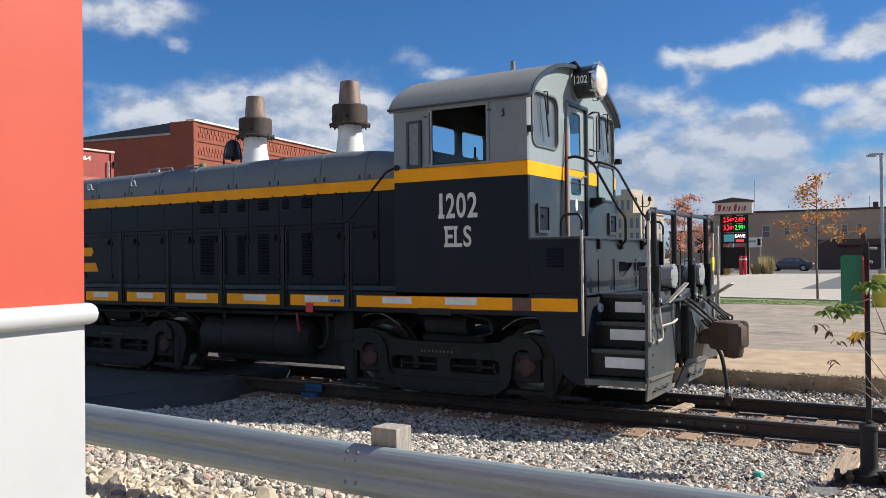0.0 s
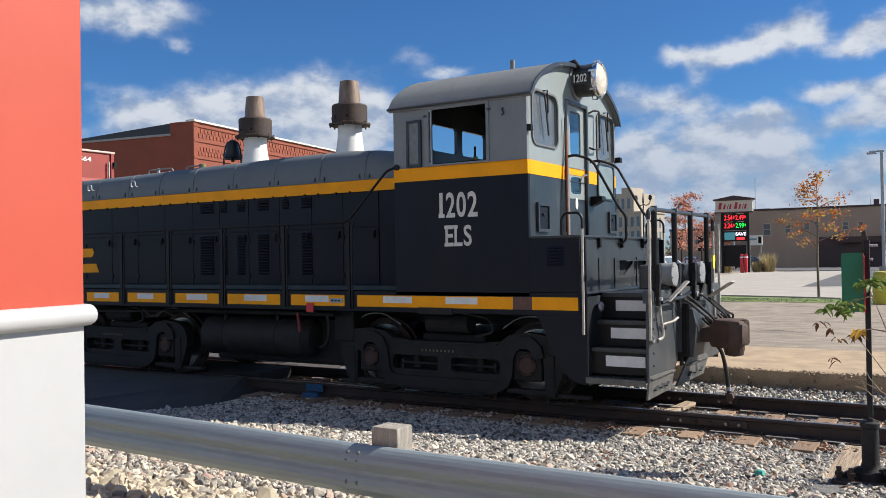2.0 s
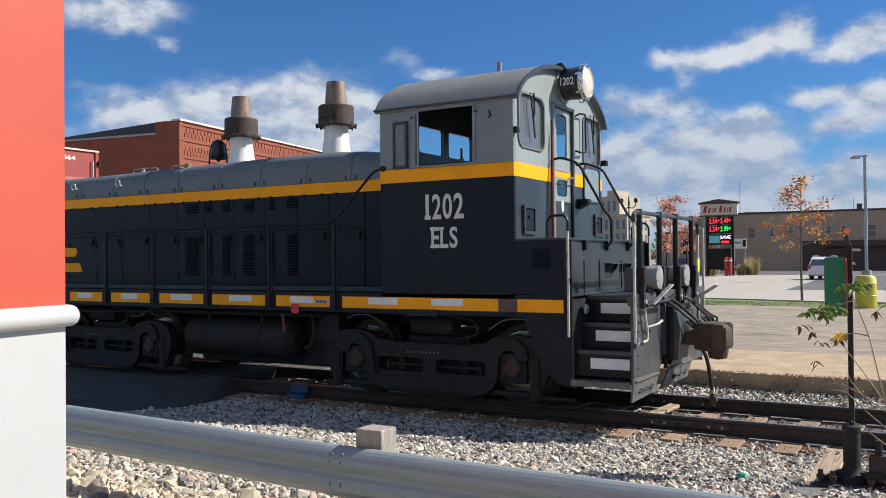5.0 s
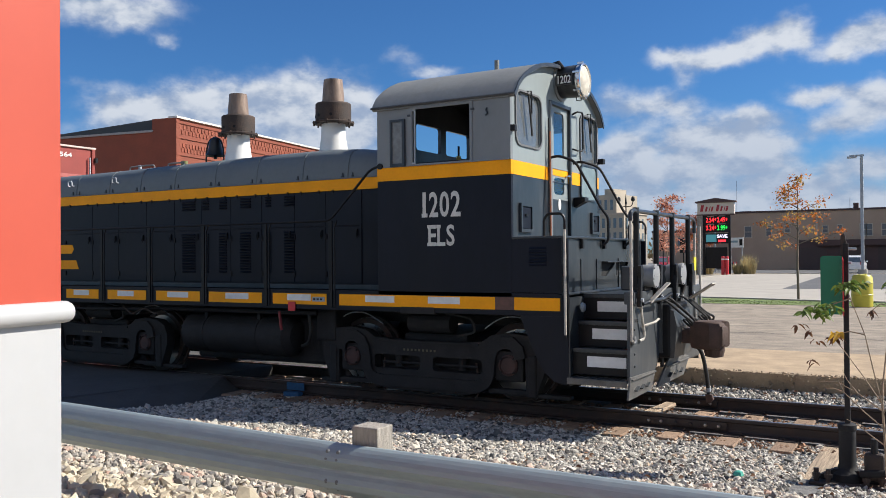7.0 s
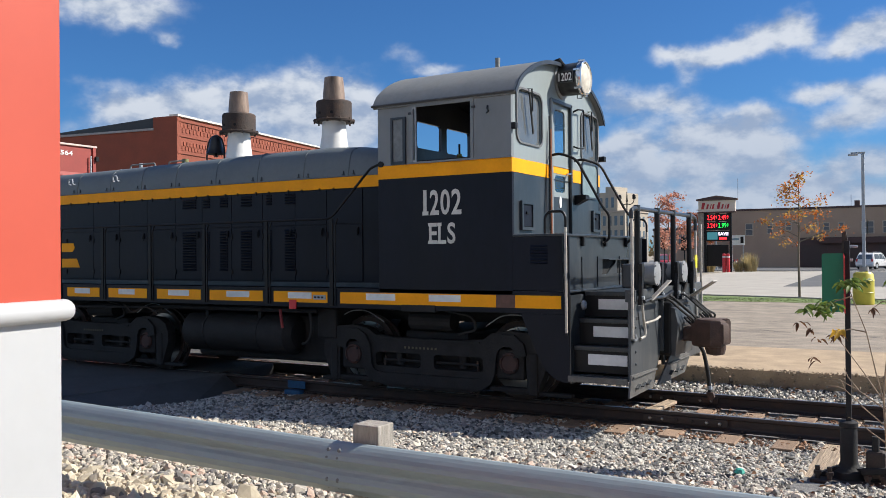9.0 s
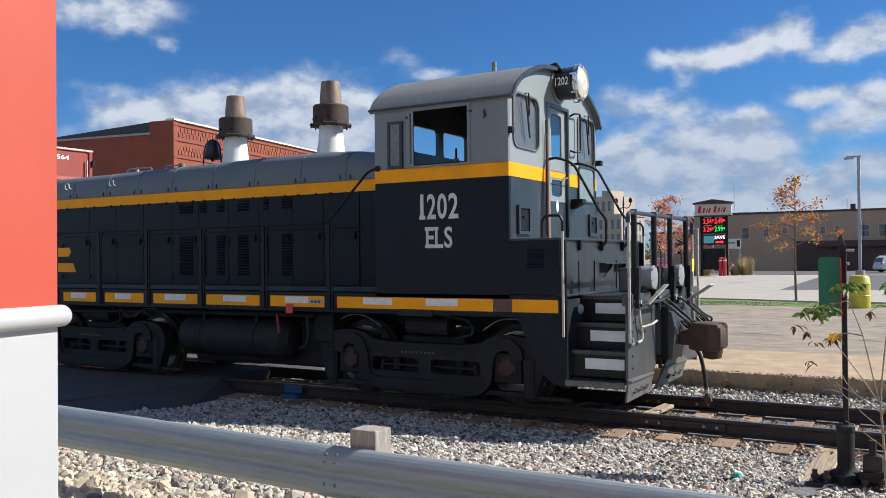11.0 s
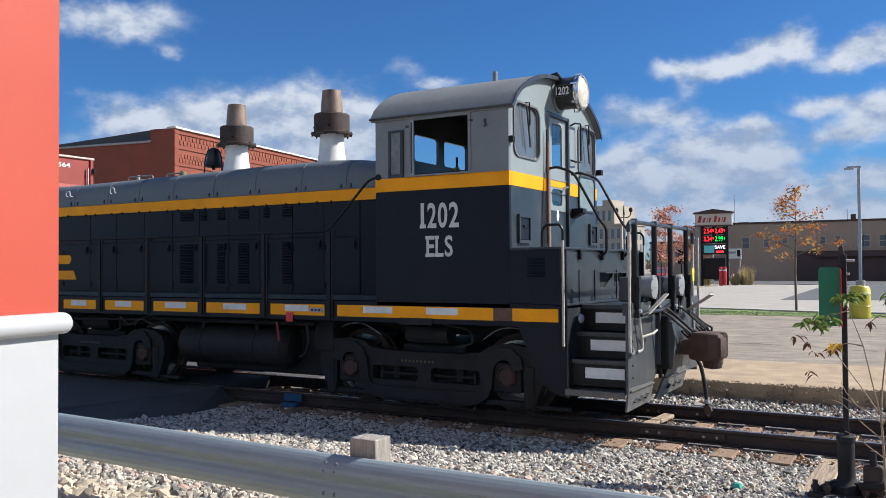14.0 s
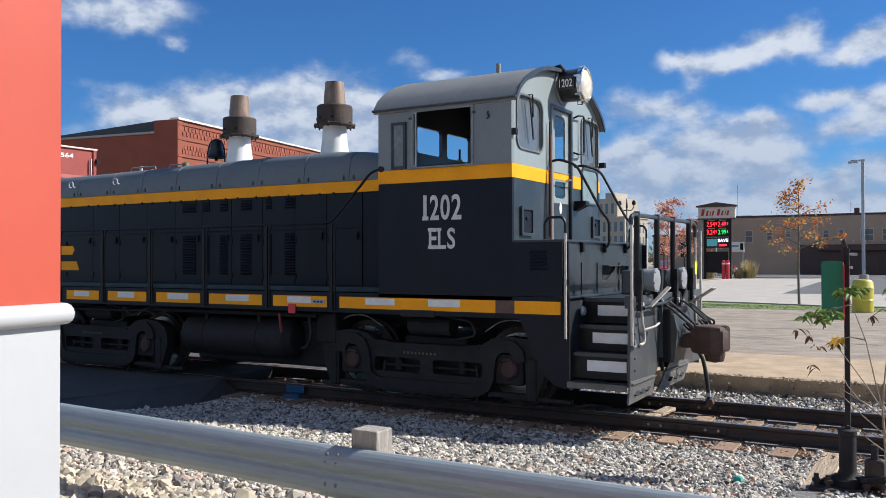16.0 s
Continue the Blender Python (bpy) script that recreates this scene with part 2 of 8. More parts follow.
def island_material(name, dark, light, rough=0.85, bump=0.4, warm=None, warm_share=0.2, scale=20, thin=0.0):
    """Loose pieces (stones, leaves) each with a tone of its own."""
    m = bpy.data.materials.new(name)
    m.use_nodes = True
    nt = m.node_tree
    N, L = nt.nodes.new, nt.links.new
    b = nt.nodes["Principled BSDF"]
    b.inputs["Roughness"].default_value = rough
    geo, ramp = N("ShaderNodeNewGeometry"), N("ShaderNodeValToRGB")
    e = ramp.color_ramp.elements
    e[0].color, e[1].color = (*dark, 1), (*light, 1)
    if warm:
        e[1].position = 1 - warm_share
        w = ramp.color_ramp.elements.new(1.0)
        w.color = (*warm, 1)
    L(geo.outputs["Random Per Island"], ramp.inputs["Fac"])
    co, n = N("ShaderNodeTexCoord"), N("ShaderNodeTexNoise")
    n.inputs["Scale"].default_value, n.inputs["Detail"].default_value = scale, 5.0
    L(co.outputs["Object"], n.inputs["Vector"])
    r = N("ShaderNodeMapRange"); r.inputs["To Min"].default_value, r.inputs["To Max"].default_value = 0.6, 1.35
    L(n.outputs["Fac"], r.inputs["Value"])
    mul = N("ShaderNodeVectorMath"); mul.operation = "SCALE"
    L(ramp.outputs[0], mul.inputs[0]); L(r.outputs[0], mul.inputs["Scale"]); L(mul.outputs[0], b.inputs["Base Color"])
    if bump:
        bp = N("ShaderNodeBump"); bp.inputs["Strength"].default_value, bp.inputs["Distance"].default_value = bump, 0.01
        L(n.outputs["Fac"], bp.inputs["Height"]); L(bp.outputs[0], b.inputs["Normal"])
    if thin:
        tr, mx = N("ShaderNodeBsdfTranslucent"), N("ShaderNodeMixShader")
        mx.inputs[0].default_value = thin
        L(mul.outputs[0], tr.inputs["Color"]); L(b.outputs[0], mx.inputs[1]); L(tr.outputs[0], mx.inputs[2])
        L(mx.outputs[0], nt.nodes["Material Output"].inputs["Surface"])
    return m


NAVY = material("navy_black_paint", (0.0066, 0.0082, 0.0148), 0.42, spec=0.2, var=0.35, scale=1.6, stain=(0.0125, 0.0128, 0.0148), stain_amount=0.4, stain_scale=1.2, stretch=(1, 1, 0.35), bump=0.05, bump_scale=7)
# also serves as the cab end's navy, lightened for the sun on it
DARK_GREY = material("dark_grey_and_lit_navy_paint", (0.026, 0.031, 0.037), 0.32, spec=0.5, var=0.35, scale=2, stain=(0.07, 0.072, 0.073), stain_amount=0.5, stain_scale=4, stretch=(1, 1, 0.4), bump=0.06, bump_scale=9)
# the sides' grey again, lightened to stand in for sun on the cab end
LIT_GREY = material("sunlit_grey_paint", (0.25, 0.285, 0.285), 0.4, var=0.08, scale=1.5, stain=(0.19, 0.2, 0.195), stain_amount=0.35, stain_scale=1.5, stretch=(1, 1, 0.4), bump=0.04, bump_scale=8)
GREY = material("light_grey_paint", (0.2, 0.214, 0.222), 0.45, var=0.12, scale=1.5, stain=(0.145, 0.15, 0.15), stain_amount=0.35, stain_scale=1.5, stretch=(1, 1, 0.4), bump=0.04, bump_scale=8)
ROOF_GREY = material("weathered_roof_grey_paint", (0.2, 0.205, 0.2), 0.6, var=0.18, scale=2, stain=(0.13, 0.12, 0.1), stain_amount=0.5, stain_scale=2, bump=0.05, bump_scale=9)
YELLOW = material("orange_yellow_paint", (0.93, 0.37, 0.004), 0.5, spec=0.2, var=0.1, scale=3, stain=(0.62, 0.27, 0.01), stain_amount=0.25, stain_scale=6)
# hood grey kept darker than the roof's: shade put into the colour
CROWN_GREY = material("shaded_hood_grey_paint", (0.125, 0.145, 0.155), 0.5, var=0.15, scale=2, stain=(0.09, 0.095, 0.095), stain_amount=0.4, stain_scale=2, bump=0.05, bump_scale=9)
WORN_CREAM = material("worn_cream_paint", (0.5, 0.46, 0.4), 0.55, var=0.2, scale=9, stain=(0.25, 0.2, 0.16), stain_amount=0.6, stain_scale=12)
BARREL = material("silver_lamp_housing", (0.24, 0.245, 0.25), 0.5, var=0.15, scale=9)
BARE_BROWN = material("bare_brown_primer", (0.12, 0.065, 0.05), 0.75, var=0.3, scale=12)
DULL_STEEL = material("dull_dark_steel", (0.13, 0.135, 0.14), 0.5, var=0.2, scale=8)
COUPLER_RUST = material("brown_cast_steel", (0.075, 0.045, 0.034), 0.75, var=0.3, scale=9, stain=(0.04, 0.026, 0.02), stain_amount=0.6, stain_scale=6, bump=0.3, bump_scale=40)
DARK_RED = material("dark_red_paint", (0.2, 0.015, 0.02), 0.5, var=0.15, scale=8)
JOURNAL = material("red_brown_journal", (0.06, 0.03, 0.026), 0.75, var=0.3, scale=9, stain=(0.03, 0.02, 0.018), stain_amount=0.6, stain_scale=7)
WHITE = material("white_reflective_tape", (0.72, 0.72, 0.72), 0.45, var=0.08, scale=8, stain=(0.45, 0.43, 0.4), stain_amount=0.4, stain_scale=9)
WHITE_PAINT = material("white_paint", (0.75, 0.75, 0.73), 0.5, var=0.06, scale=2, stain=(0.5, 0.48, 0.44), stain_amount=0.35, stain_scale=3)
# worn grey, its base lifted to stand in for sun on the end plates
PILOT = material("lit_worn_pilot_grey", (0.05, 0.055, 0.06), 0.42, spec=0.4, var=0.25, scale=3, stain=(0.11, 0.11, 0.108), stain_amount=0.5, stain_scale=7, stretch=(1, 1, 0.3), bump=0.08, bump_scale=12)
TREAD = material("scraped_foot_board_steel", (0.125, 0.12, 0.112), 0.5, 0.2, var=0.3, scale=6, stain=(0.08, 0.07, 0.06), stain_amount=0.6, stain_scale=9, bump=0.2, bump_scale=40)
GRIME = material("black_grimy_steel", (0.019, 0.0185, 0.0195), 0.7, spec=0.3, var=0.4, scale=5, stain=(0.01, 0.008, 0.0075), stain_amount=0.7, stain_scale=3, bump=0.3, bump_scale=25)
RUST = material("dark_rusty_steel", (0.04, 0.028, 0.023), 0.75, var=0.35, scale=8, stain=(0.11, 0.06, 0.035), stain_amount=0.6, stain_scale=5, bump=0.3, bump_scale=40)
RAIL_RUST = material("brown_rail_steel", (0.032, 0.023, 0.02), 0.7, var=0.3, scale=6, stain=(0.085, 0.043, 0.025), stain_amount=0.6, stain_scale=4, bump=0.2, bump_scale=50)
RAIL_SHINE = material("polished_rail_head", (0.32, 0.31, 0.30), 0.3, 0.9, var=0.15, scale=9)
COPPER = material("scorched_stack_steel", (0.23, 0.165, 0.125), 0.5, 0.25, var=0.45, scale=4, stain=(0.05, 0.03, 0.022), stain_amount=0.9, stain_scale=5, stretch=(1, 1, 0.3))
BLACK = material("black_paint", (0.009, 0.009, 0.010), 0.45, spec=0.25, var=0.3, scale=6)
# flat black sheets paint the shade of openings; the unlit signal lamps share it
FLAT_BLACK = material("black_opening_shade_and_unlit_lens", (0.004, 0.004, 0.005), 0.8, var=0.1)
RUBBER = material("black_rubber", (0.015, 0.015, 0.015), 0.75, var=0.2, scale=20)
CHROME = material("bright_metal", (0.7, 0.7, 0.7), 0.2, 1.0, var=0.08, scale=10)
STEEL = material("galvanised_steel", (0.36, 0.385, 0.41), 0.6, 0.12, var=0.14, scale=5, stain=(0.3, 0.31, 0.33), stain_amount=0.5, stain_scale=7, bump=0.04, bump_scale=30)
RED_PAINT = material("red_paint", (0.55, 0.03, 0.035), 0.45, var=0.12, scale=4)
BLUE_PAINT = material("blue_marking_paint", (0.012, 0.07, 0.16), 0.7, var=0.3, scale=20)
CREAM_LAMP = material("lens_glass", (0.58, 0.53, 0.44), 0.4, var=0.25, scale=14, spec=0.3)
GUARD = material("dull_galvanised_barrier", (0.275, 0.33, 0.35), 0.45, 0.1, var=0.14, scale=4, stain=(0.17, 0.19, 0.2), stain_amount=0.55, stain_scale=4, bump=0.05, bump_scale=30, stretch=(0.3, 1, 1.4))
# grey in the pane stands in for clouds mirrored in the glass
GREYED_GLASS = material("cloud_reflection_glass", (0.17, 0.185, 0.195), 0.12, var=0.12, scale=3)
GREYED_GLASS.node_tree.nodes["Principled BSDF"].inputs["Transmission Weight"].default_value = 0.5
GLASS = glass_pane("clear_glass", (0.72, 0.78, 0.78))


# ---- mesh helpers ----
def part(name, bm, mat, parent=None, label="", smooth=False):
    """Links a bmesh as one mesh object, under parent if given."""
    me = bpy.data.meshes.new(name)
    bmesh.ops.recalc_face_normals(bm, faces=bm.faces)
    bm.to_mesh(me)
    bm.free()
    me.materials.append(mat)
    if smooth:
        me.polygons.foreach_set("use_smooth", [True] * len(me.polygons))
        me.set_sharp_from_angle(angle=radians(35))
    ob = new(name, me)
    if parent:
        ob.parent = parent
    if label:
        ob["label"] = label
    return ob


def thing(name, at, label, category, group="", rz=0.0, kind=""):
    ob = new(name)
    ob.matrix_basis = pose(*at, 0, 0, rz)
    return tagged(ob, label, category, group, kind)


def box(x0, x1, y0, y1, z0, z1, bevel=0.0, bm=None):
    bm = bm or bmesh.new()
    m = Matrix.Translation(((x0 + x1) / 2, (y0 + y1) / 2, (z0 + z1) / 2)) @ Matrix.Diagonal((abs(x1 - x0), abs(y1 - y0), abs(z1 - z0), 1))
    made = bmesh.ops.create_cube(bm, size=1, matrix=m)
    if bevel:
        edges = list({e for v in made["verts"] for e in v.link_edges})
        bmesh.ops.bevel(bm, geom=edges, offset=bevel, segments=2, affect="EDGES", profile=0.5)
    return bm


def cyl(p0, p1, r0, r1=None, seg=20, bm=None, caps=True):
    bm = bm or bmesh.new()
    p0, p1 = Vector(p0), Vector(p1)
    d = p1 - p0
    m = Matrix.Translation((p0 + p1) / 2) @ d.to_track_quat("Z", "Y").to_matrix().to_4x4()
    bmesh.ops.create_cone(bm, cap_ends=caps, segments=seg, radius1=r0, radius2=r0 if r1 is None else r1, depth=d.length, matrix=m)
    return bm


def tube(points, r, seg=8, bm=None, closed=False, bend=0.0):
    """A round bar along points; bend rounds its corners by that radius."""
    bm = bm or bmesh.new()
    pts = [Vector(p) for p in points]
    if bend:
        soft = [pts[0]]
        for a, b, c in zip(pts, pts[1:], pts[2:]):
            k = min(bend, (a - b).length * 0.45, (c - b).length * 0.45)
            p, q = b + (a - b).normalized() * k, b + (c - b).normalized() * k
            soft += [p.lerp(b, s).lerp(b.lerp(q, s), s) for s in (0, 0.25, 0.5, 0.75, 1)]
        pts = soft + [pts[-1]]
    rings, up = [], None
    for i, p in enumerate(pts):
        d = (pts[min(i + 1, len(pts) - 1)] - pts[max(i - 1, 0)]).normalized()
        if up is None:
            up = d.orthogonal().normalized()
        up = (up - d * up.dot(d)).normalized()
        side = d.cross(up)
        rad = r[i] if isinstance(r, (list, tuple)) else r
        rings.append([bm.verts.new(p + (up * math.cos(a) + side * math.sin(a)) * rad) for a in (2 * math.pi * k / seg for k in range(seg))])
    for a, b in zip(rings, rings[1:]):
        for k in range(seg):
            bm.faces.new((a[k], a[(k + 1) % seg], b[(k + 1) % seg], b[k]))
    bm.faces.new(rings[0][::-1])
    bm.faces.new(rings[-1])
    return bm


def prism(poly, axis, a, b, bm=None, bevel=0.0):
    """A polygon pulled along an axis from a to b. poly holds the two other coordinates in the order xyz."""
    bm = bm or bmesh.new()

    def at(p, v):
        return {"x": (v, p[0], p[1]), "y": (p[0], v, p[1]), "z": (p[0], p[1], v)}[axis]

    lo, hi = [bm.verts.new(at(p, a)) for p in poly], [bm.verts.new(at(p, b)) for p in poly]
    n = len(poly)
    bm.faces.new(lo), bm.faces.new(hi[::-1])
    for i in range(n):
        bm.faces.new((lo[i], lo[(i + 1) % n], hi[(i + 1) % n], hi[i]))
    if bevel:
        rim = [e for e in bm.edges if all(v in lo for v in e.verts) or all(v in hi for v in e.verts)]
        bmesh.ops.bevel(bm, geom=rim, offset=bevel, segments=2, affect="EDGES", profile=0.5)
    return bm


def lathe(profile, origin=(0, 0, 0), axis="z", seg=28, bm=None):
    """Rings (radius, height) turned round an axis."""
    bm = bm or bmesh.new()
    o = Vector(origin)
    rings = []
    for r, h in profile:
        ring = []
        for k in range(seg):
            a = 2 * math.pi * k / seg
            u, v = r * math.cos(a), r * math.sin(a)
            ring.append(bm.verts.new(o + Vector({"z": (u, v, h), "x": (h, u, v), "y": (v, h, u)}[axis])))
        rings.append(ring)
    for a, b in zip(rings, rings[1:]):
        for k in range(seg):
            bm.faces.new((a[k], a[(k + 1) % seg], b[(k + 1) % seg], b[k]))
    bm.faces.new(rings[0][::-1]), bm.faces.new(rings[-1])
    return bm


def rounded(x0, x1, z0, z1, r, seg=5):
    pts = []
    for cx, cz, a0 in ((x1 - r, z1 - r, 0), (x0 + r, z1 - r, 90), (x0 + r, z0 + r, 180), (x1 - r, z0 + r, 270)):
        for k in range(seg + 1):
            a = radians(a0 + 90 * k / seg)
            pts.append((cx + r * math.cos(a), cz + r * math.sin(a)))
    return pts


def frame_ring(outer, inner, axis, a, b):
    """A flat ring between two outlines of equal count, with thickness."""
    bm = bmesh.new()

    def at(p, v):
        return {"x": (v, p[0], p[1]), "y": (p[0], v, p[1]), "z": (p[0], p[1], v)}[axis]

    rows = [[bm.verts.new(at(p, v)) for p in poly] for poly, v in ((outer, a), (outer, b), (inner, b), (inner, a))]
    n = len(outer)
    for i in range(4):
        r, s = rows[i], rows[(i + 1) % 4]
        for k in range(n):
            bm.faces.new((r[k], r[(k + 1) % n], s[(k + 1) % n], s[k]))
    return bm


def lettering(name, text, mat, parent, m, height, width, bold=0.0, depth=0.004, label=""):
    """Built-in font, laid on a surface by the pose m and scaled to the given height and width."""
    cu = bpy.data.curves.new(name, "FONT")
    cu.body, cu.size, cu.extrude, cu.offset = text, 1.0, 0.0, bold
    cu.resolution_u = 4
    tmp = new(name, cu)
    bpy.context.view_layer.update()
    me = bpy.data.meshes.new_from_object(tmp)
    bpy.data.objects.remove(tmp)
    v = np.empty(len(me.vertices) * 3)
    me.vertices.foreach_get("co", v)
    v = v.reshape(-1, 3)
    lo, hi = v.min(0), v.max(0)
    size = np.maximum(hi - lo, 1e-6)
    v[:, 0], v[:, 1], v[:, 2] = (v[:, 0] - lo[0]) / size[0] * width, (v[:, 1] - lo[1]) / size[1] * height, depth
    me.vertices.foreach_set("co", v.ravel())
    me.transform(m)
    me.materials.append(mat)
    ob = new(name, me)
    ob.parent = parent
    if label:
        ob["label"] = label
    return ob


def ribbon(points, w, a, b, bm=None):
    """A flat bar of width w along points in the x-z plane, mitred at the corners and pulled from y = a to y = b."""
    pts = [Vector(p) for p in points]
    left, right = [], []
    for i, p in enumerate(pts):
        d0 = (p - pts[max(i - 1, 0)]).normalized() if i else (pts[1] - p).normalized()
        d1 = (pts[min(i + 1, len(pts) - 1)] - p).normalized() if i < len(pts) - 1 else d0
        t = (d0 + d1).normalized()
        n = Vector((-t.y, t.x)) * (w / 2 / max(t.dot(d0), 0.4))
        left.append(tuple(p + n)), right.append(tuple(p - n))
    return prism(left + right[::-1], "y", a, b, bm)


# ---- ground and track ----
CONCRETE = material("pale_concrete", (0.37, 0.34, 0.295), 0.85, var=0.12, scale=0.8, stain=(0.3, 0.27, 0.23), stain_amount=0.5, stain_scale=0.6, bump=0.15, bump_scale=30)
TAN = material("sandy_worn_concrete", (0.37, 0.275, 0.175), 0.9, var=0.28, scale=3, stain=(0.27, 0.2, 0.14), stain_amount=0.5, stain_scale=1.4, bump=0.3, bump_scale=18)
LOT = material("old_grey_asphalt", (0.27, 0.225, 0.175), 0.9, var=0.34, scale=2.6, stain=(0.14, 0.12, 0.095), stain_amount=0.8, stain_scale=0.8, bump=0.8, bump_scale=25, stretch=(0.8, 1.0, 1))
ASPHALT = material("dark_asphalt", (0.07, 0.067, 0.064), 0.88, var=0.25, scale=2, stain=(0.045, 0.043, 0.041), stain_amount=0.6, stain_scale=1.1, bump=0.5, bump_scale=70)
STREET = material("street_asphalt", (0.10, 0.10, 0.10), 0.85, var=0.2, scale=0.3, bump=0.2)
EARTH = material("dusty_ground", (0.30, 0.26, 0.205), 0.95, var=0.25, scale=0.7, stain=(0.2, 0.17, 0.13), stain_amount=0.6, stain_scale=0.5, bump=0.5, bump_scale=20)
BALLAST_BED = material("fine_grey_ballast", (0.15, 0.145, 0.14), 0.95, var=0.4, scale=14, stain=(0.07, 0.065, 0.06), stain_amount=0.7, stain_scale=9, bump=1.0, bump_scale=45)
GRASS_BED = material("grass_soil", (0.13, 0.175, 0.05), 0.95, var=0.3, scale=2, bump=0.4)
GRASS = island_material("green_grass", (0.11, 0.165, 0.04), (0.17, 0.225, 0.06), 0.8, 0.0, thin=0.45)
STONE_GREY = island_material("grey_ballast_stone", (0.045, 0.044, 0.042), (0.62, 0.58, 0.5), 0.85, 0.8, (0.46, 0.33, 0.22), 0.14, 38)
STONE_MIXED = island_material("mixed_gravel_stone", (0.16, 0.15, 0.14), (0.55, 0.49, 0.40), 0.85, 0.4, (0.4, 0.26, 0.2), 0.2, 24)
STONE_CREAM = island_material("cream_limestone", (0.3, 0.255, 0.185), (0.64, 0.56, 0.42), 0.85, 0.5, (0.15, 0.14, 0.13), 0.2, 18)
TIMBER = material("weathered_tie_timber", (0.29, 0.195, 0.13), 0.9, var=0.3, scale=5, stain=(0.1, 0.065, 0.045), stain_amount=0.85, stain_scale=5, bump=0.6, bump_scale=14, random_tint=0.25, stretch=(9, 0.7, 3))
LONG_TIMBER = material("split_grey_brown_timber", (0.38, 0.29, 0.2), 0.9, var=0.4, scale=5, stain=(0.12, 0.085, 0.06), stain_amount=0.9, stain_scale=4, bump=1.0, bump_scale=11, stretch=(10, 0.45, 3))
POST_WOOD = material("grey_weathered_post", (0.33, 0.3, 0.26), 0.9, var=0.25, scale=6, stain=(0.2, 0.17, 0.14), stain_amount=0.6, stain_scale=4, bump=0.5, bump_scale=25, stretch=(6, 6, 0.6))


GROUND_PROFILE = ((-400, 0.24), (-12, 0.24), (-7.2, 0.2), (-6.2, 0.17), (-4.6, 0.04), (-3.4, -0.09), (-2.4, -0.2), (-1.6, -0.225), (0, -0.225), (1.6, -0.225), (2.75, -0.19))


def ground_z(y):
    for (y0, z0), (y1, z1) in zip(GROUND_PROFILE, GROUND_PROFILE[1:]):
        if y0 <= y <= y1:
            return z0 + (z1 - z0) * (y - y0) / (y1 - y0)
    return 0.05


def sheet(name, poly, z, mat, label, category, thick=0.0, parent=None, grid=0):
    bm = bmesh.new()
    if thick:
        prism(poly, "z", z - thick, z, bm)
    else:
        bm.faces.new([bm.verts.new((x, y, z)) for x, y in poly])
    ob = part(name, bm, mat, parent)
    return tagged(ob, label, category, kind="structure")


DRIVE = [(160, 24.6), (30, 24.4), (0.4, 24.7), (-2.1, 25.6), (-4.6, 26.2), (-6.0, 28.5), (-7.2, 35.6), (-10.2, 47.3), (-12.4, 59.2), (-12.85, 65.1), (-12.5, 69.7), (-10.7, 72.3), (-5.3, 75.3), (0, 76.5), (160, 76.8)]


